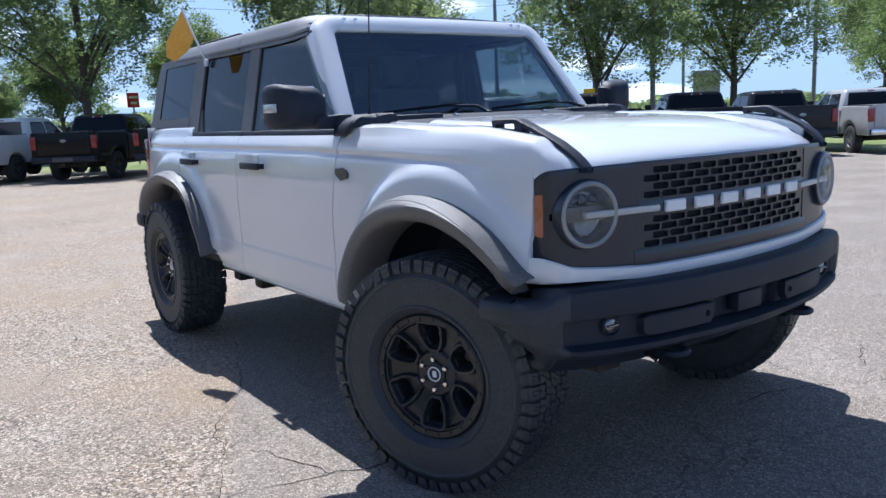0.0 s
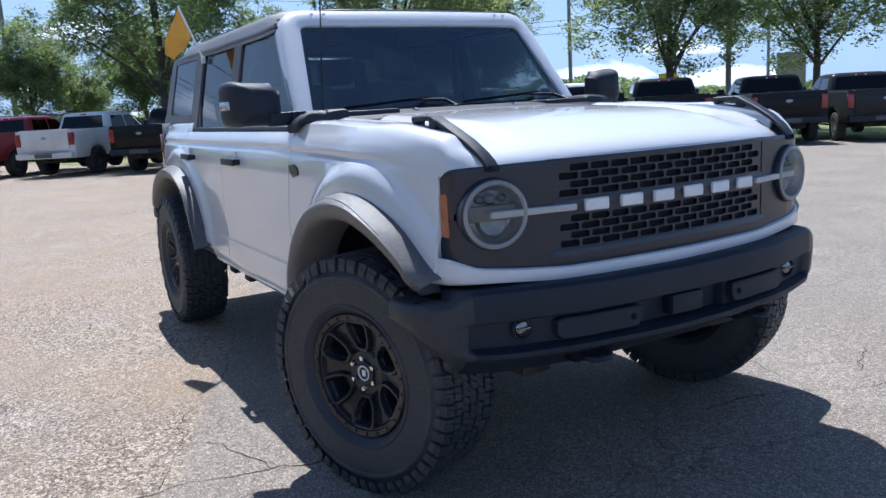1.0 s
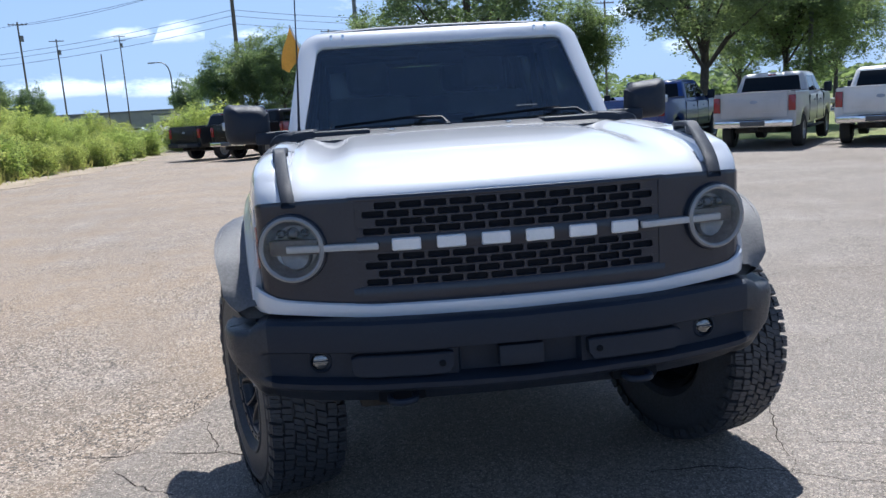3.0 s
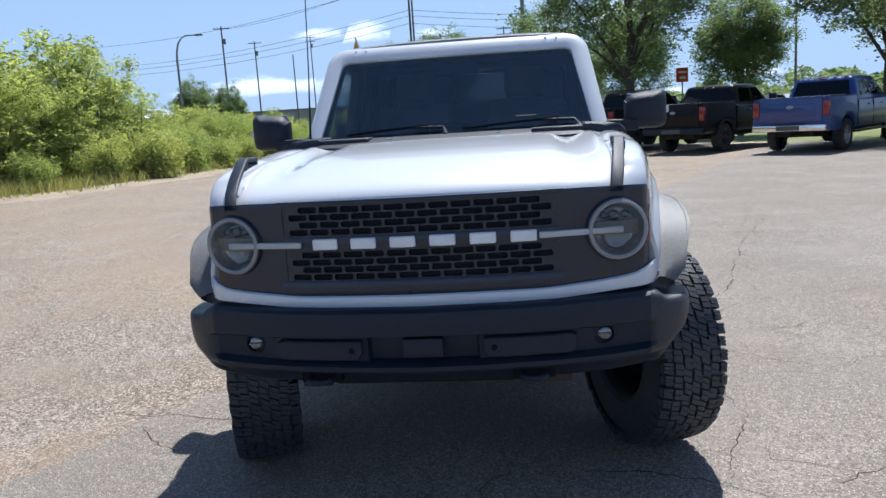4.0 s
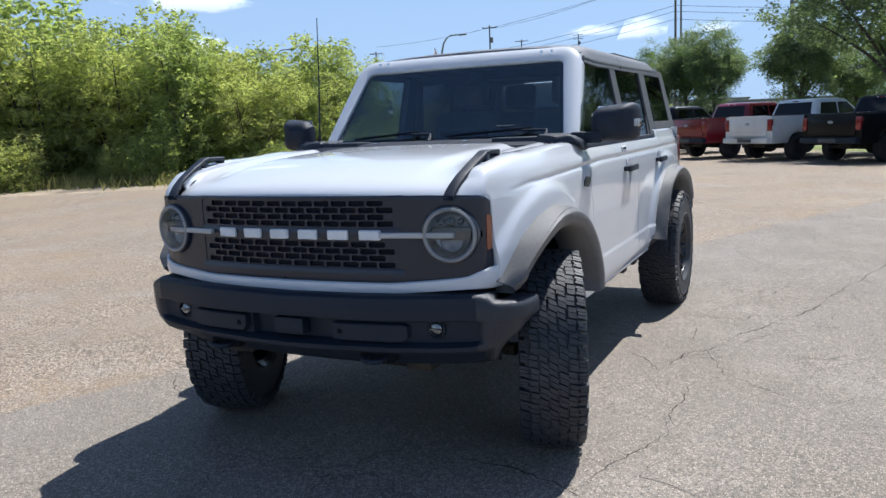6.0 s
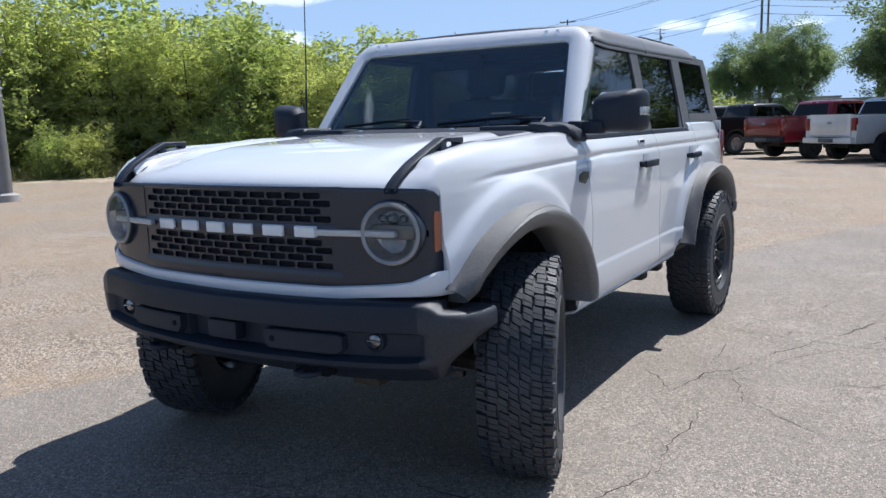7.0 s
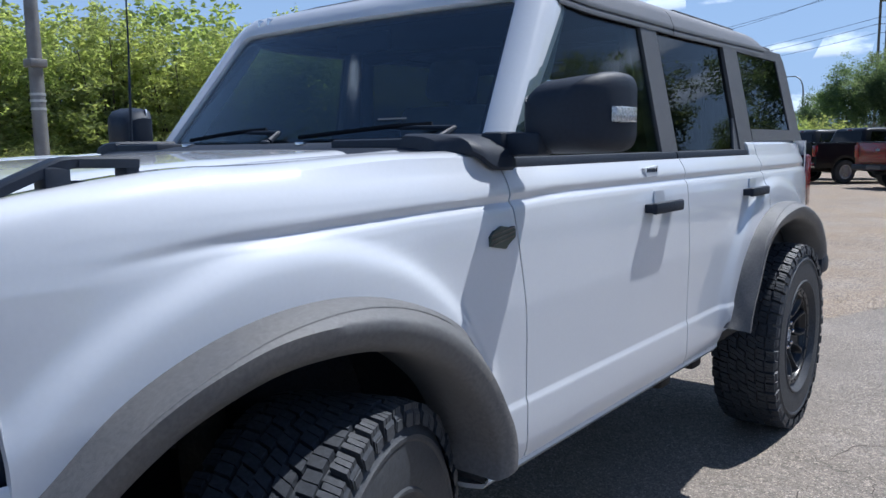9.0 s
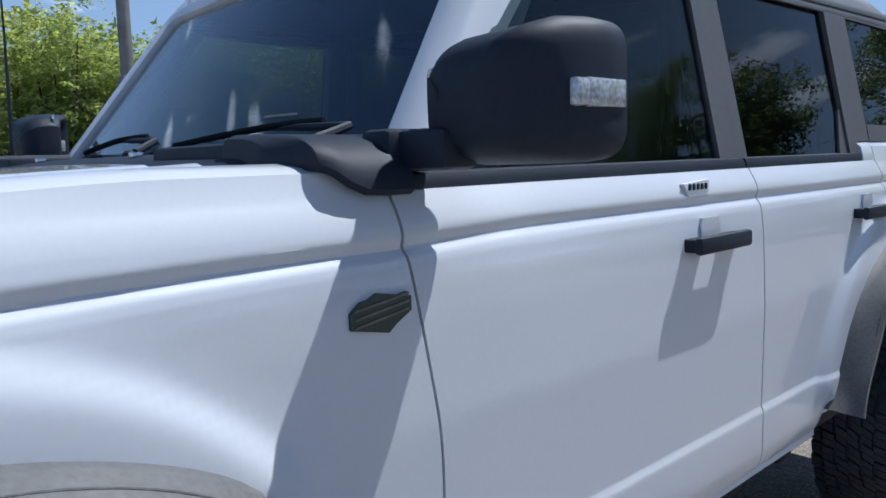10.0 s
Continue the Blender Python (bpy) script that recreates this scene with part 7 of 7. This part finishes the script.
part("board", box(bm_(), -0.75, 0.75, -0.1, 0.1, 1.9, 3.6, 0.03), WALL_GREY, sg)
part("lower_board", box(bm_(), -0.70, 0.70, -0.1, 0.1, 0.7, 1.75, 0.03), WALL_GREY, sg)
for s in (-1, 1):
    part("post", rod(bm_(), [(s * 0.6, 0, 0), (s * 0.6, 0, 3.6)], 0.06, 8), POLE_METAL, sg)
sg = thing("sign_board", "low pale sign cabinet by the road", "sign", at=pose(28.8, 27.2, 0, 0, 0, -45))
part("board", box(bm_(), -0.55, 0.55, -0.12, 0.12, 0.6, 2.2, 0.06), SIGN_WHITE, sg)
part("top_board", box(bm_(), -0.45, 0.45, -0.12, 0.12, 2.25, 2.6, 0.03), SIGN_YELLOW, sg)
sg = thing("warning_sign", "yellow diamond warning sign on a post", "sign", at=pose(-36.5, 98, 0, 0, 0, 20))
part("post", rod(bm_(), [(0, 0, 0), (0, 0, 3.4)], 0.05, 6), POLE_METAL, sg)
part("plate", slab(bm_(), [(0.8, 2.8), (0, 3.6), (-0.8, 2.8), (0, 2.0)], lambda x, z: (x, -0.02, z), lambda x, z: (x, 0.02, z)), SIGN_YELLOW, sg)

# road behind the verge with a guard rail
def strip(name, n0, n1, z, mat_, label, cat):
    bm = sheet(bm_(), [[in_row(s, n, z + fall(*in_row(s, n).xy)) for s in np.linspace(-260, 160, 30)] for n in (n0, n1)], off=(0, 0, -0.05))
    return tagged(part(name, bm, mat_), label, cat, kind="structure")
strip("road", 48, 60, 0.01, ROAD, "grey asphalt road beyond the grass verge", "road")
rail = thing("guard_rail", "long galvanised steel guard rail beside the road", "guard rail")
pts = [in_row(s, 46.5, 0.62 + fall(*in_row(s, 46.5).xy)) for s in np.linspace(-60, 60, 31)]
rows = [[p + ROW_N * d + Vector((0, 0, z)) for p in pts] for d, z in ((0, 0.16), (-0.05, 0.10), (0, 0.03), (0, -0.03), (-0.05, -0.10), (0, -0.16))]
part("beam", sheet(bm_(), rows), RAIL, rail)
for p in pts:
    part("post", box(bm_(), p.x - 0.06, p.x + 0.06, p.y - 0.06, p.y + 0.06, p.z - 0.64, p.z + 0.13), POLE_METAL, rail)

# low buildings far off
def building(x, y, w, d, h, turn, wall_mat, label, bays=0):
    b = thing("building", label, "building", at=pose(x, y, 0, 0, 0, turn))
    part("wall", box(bm_(), -w / 2, w / 2, 0, d, 0, h, 0.05, 1), wall_mat, b)
    part("roof", box(bm_(), -w / 2 - 0.3, w / 2 + 0.3, -0.3, d + 0.3, h, h + 0.45, 0.05, 1), ROOF_GREY, b)
    for k in range(bays):
        cx = -w / 2 + (k + 0.5) * w / bays
        part("window", box(bm_(), cx - w / bays * 0.32, cx + w / bays * 0.32, -0.06, 0.1, h * 0.25, h * 0.7), TRUCK_GLASS, b)
    return b
building(-75, 205, 120, 30, 5.2, 12, WALL_GREY, "long low grey warehouse far behind the road")
building(-8, 150, 60, 14, 3.5, 2, WALL_PALE, "long low pale building behind parked cars", 8)

# far parked cars and vans
def far_car(x, y, turn, paint, van=False):
    c = thing("parked_car", "small distant parked car in a far lot" if not van else "white distant parked van", "car" if not van else "van", "cars parked far off", pose(x, y, 0, 0, 0, turn))
    prof = [(-2.2, 0.45), (-2.25, 0.8), (-1.9, 0.95), (-1.0, 1.0), (-0.4, 1.42), (1.2, 1.44), (1.9, 1.02), (2.2, 0.95), (2.25, 0.5)] if not van else [(-2.6, 0.45), (-2.6, 1.1), (-1.9, 1.3), (-1.4, 2.1), (2.5, 2.2), (2.6, 0.5)]
    part("body", slab(bm_(), prof, lambda u, z: (0.88, u, z), lambda u, z: (-0.88, u, z)), paint, c)
    win = [(-0.85, 1.03), (-0.38, 1.36), (1.15, 1.38), (1.65, 1.05)] if not van else [(-1.8, 1.35), (-1.4, 1.95), (-0.5, 1.98), (-0.5, 1.35)]
    part("window", slab(bm_(), win, lambda u, z: (0.90, u, z), lambda u, z: (-0.90, u, z)), TRUCK_GLASS, c)
    for yy in (-1.4, 1.4):
        for s in (-1, 1):
            part("wheel", lathe(bm_(), [(0.1, 0.0), (0.1, 0.32), (-0.1, 0.32)], 14, Matrix.Translation((s * 0.82, yy, 0.32)) @ pose(0, 0, 0, 0, 0, 0 if s > 0 else 180)), TRUCK_TYRE, c)
    return c
far_paints = [T_WHITE, T_SILVER, T_GREY, T_RED, T_BLUE, T_WHITE, T_BLACK, T_SILVER]
rngf = random.Random(3)
for k in range(22):
    far_car(-24 + k * 2.9, 98 + rngf.uniform(-0.5, 0.5) + 2.0 * math.sin(k), 20 + rngf.uniform(-4, 4), far_paints[rngf.randrange(8)], van=(k in (9, 14)))
for k in range(16):
    far_car(-78 + k * 3.1, 150 + rngf.uniform(-0.5, 0.5), 90, far_paints[rngf.randrange(8)])
for k in range(9):
    p = in_row(-4 + k * 7.5 + rngf.uniform(-2, 2), 66)
    far_car(p.x, p.y, 50, far_paints[rngf.randrange(8)])

# distant woods: bands of leaf clumps
rngd = np.random.default_rng(9)
spots = []
for az0, az1, dist, h in ((12, 44, 190, 6.0), (20, 42, 140, 4.2), (42, 76, 200, 2.2), (-60, -18, 230, 4.0), (-12, 14, 260, 5.0)):
    n = int((az1 - az0) * 26)
    a = np.radians(rngd.uniform(az0, az1, n))
    r = dist * rngd.uniform(0.9, 1.1, n)
    top = h * (0.55 + 0.45 * np.sin(a * 37) * np.sin(a * 91 + 1.0)) + 1.2
    for k in range(9):
        z = rngd.uniform(0, 1, n) * top
        spots.append(np.stack([np.sin(a) * r + rngd.normal(size=n), np.cos(a) * r + rngd.normal(size=n), z], 1))
me = leaf_mesh("far_woods", np.concatenate(spots), 0.75, 9, LEAF_TREE)
tagged(new("far_woods", me), "hazy green band of distant woods", "woods", kind="stuff")


# ---- low cumulus, far off ----
def cloud_material():
    m = bpy.data.materials.new("cumulus")
    m.use_nodes = True
    n, l = m.node_tree.nodes, m.node_tree.links
    n.remove(n["Principled BSDF"])
    at = n.new("ShaderNodeTexCoord")
    split = n.new("ShaderNodeSeparateXYZ")
    l.new(at.outputs["Object"], split.inputs[0])

    def vector(kind, first, second):
        v = n.new("ShaderNodeVectorMath")
        v.operation = kind
        l.new(first, v.inputs[0])
        if isinstance(second, tuple):
            v.inputs[1].default_value = second
        else:
            l.new(second, v.inputs[1])
        return v.outputs[1] if kind == "LENGTH" else v.outputs[0]

    def sums(kind, first, *others):
        v = n.new("ShaderNodeMath")
        v.operation = kind
        l.new(first, v.inputs[0])
        for k, o in enumerate(others):
            if isinstance(o, (int, float)):
                v.inputs[k + 1].default_value = o
            else:
                l.new(o, v.inputs[k + 1])
        return v.outputs[0]

    # one cumulus to a cell, each with its own size, flat below and heaped above
    at_cell = vector("MULTIPLY", at.outputs["Object"], (6.2 / 2400, 6.2 / 2400, 17.0 / 2400))
    soft = n.new("ShaderNodeTexNoise")
    soft.inputs["Scale"].default_value, soft.inputs["Detail"].default_value, soft.inputs["Roughness"].default_value = 1.7, 7, 0.60
    l.new(at_cell, soft.inputs["Vector"])
    cells = n.new("ShaderNodeTexVoronoi")
    cells.inputs["Scale"].default_value = 1.0
    l.new(at_cell, cells.inputs["Vector"])
    away = vector("SUBTRACT", at_cell, cells.outputs["Position"])
    part_of = n.new("ShaderNodeSeparateXYZ")
    l.new(away, part_of.inputs[0])
    below = sums("MULTIPLY", sums("MINIMUM", part_of.outputs[2], 0.0), 1.6)
    tall = sums("ADD", part_of.outputs[2], below)
    joined = n.new("ShaderNodeCombineXYZ")
    l.new(sums("MULTIPLY", part_of.outputs[0], 0.75), joined.inputs[0])
    l.new(sums("MULTIPLY", part_of.outputs[1], 0.75), joined.inputs[1])
    l.new(tall, joined.inputs[2])
    reach = vector("LENGTH", joined.outputs[0], (0.0, 0.0, 0.0))
    ragged = sums("MULTIPLY_ADD", soft.outputs[0], 0.85, reach)
    hue = n.new("ShaderNodeSeparateColor")
    l.new(cells.outputs["Color"], hue.inputs[0])
    size = sums("MULTIPLY_ADD", hue.outputs[0], 0.36, 0.44)
    # fewer and thinner clouds high up
    high = n.new("ShaderNodeMapRange")
    high.inputs[1].default_value, high.inputs[2].default_value, high.inputs[4].default_value = 700, 1700, 0.16
    l.new(split.outputs["Z"], high.inputs[0])
    inside = sums("SUBTRACT", sums("SUBTRACT", size, ragged), high.outputs[0])
    r = n.new("ShaderNodeMapRange")
    r.interpolation_type = "SMOOTHSTEP"
    r.inputs[1].default_value, r.inputs[2].default_value, r.inputs[4].default_value = -0.05, 0.13, 0.90
    l.new(inside, r.inputs[0])
    clear = n.new("ShaderNodeBsdfTransparent")
    glow = n.new("ShaderNodeEmission")
    tone = n.new("ShaderNodeMapRange")
    tone.inputs[1].default_value, tone.inputs[2].default_value, tone.inputs[3].default_value = -0.16, 0.10, 0.58
    l.new(part_of.outputs[2], tone.inputs[0])
    l.new(tone.outputs[0], glow.inputs["Strength"])
    glow.inputs["Color"].default_value = (0.90, 0.94, 1.0, 1)
    mix = n.new("ShaderNodeMixShader")
    low = n.new("ShaderNodeMapRange")
    low.interpolation_type = "SMOOTHSTEP"
    low.inputs[1].default_value, low.inputs[2].default_value, low.inputs[3].default_value, low.inputs[4].default_value = -60, 1700, 0.88, 0.06
    l.new(split.outputs["Z"], low.inputs[0])
    haze = n.new("ShaderNodeEmission")
    haze.inputs["Color"].default_value = (0.60, 0.77, 1.0, 1)
    haze.inputs["Strength"].default_value = 0.60
    veil = n.new("ShaderNodeMixShader")
    l.new(low.outputs[0], veil.inputs[0])
    l.new(clear.outputs[0], veil.inputs[1])
    l.new(haze.outputs[0], veil.inputs[2])
    l.new(r.outputs[0], mix.inputs[0])
    l.new(veil.outputs[0], mix.inputs[1])
    l.new(glow.outputs[0], mix.inputs[2])
    l.new(mix.outputs[0], n["Material Output"].inputs[0])
    return m


rows = []
for k in range(19):
    row = []
    for a in range(0, 361, 10):
        off_sun = abs((a - 17 + 180) % 360 - 180)
        el = -0.4 + (38 + 46 * smooth(60, 130, off_sun)) * k / 18
        row.append((2400 * math.cos(radians(el)) * math.sin(radians(a)), 2400 * math.cos(radians(el)) * math.cos(radians(a)), 2400 * math.sin(radians(el))))
    rows.append(row)
tagged(part("backdrop", sheet(bm_(), rows), cloud_material(), angle=90), "scattered low white cumulus clouds in a blue sky", "sky", kind="structure")
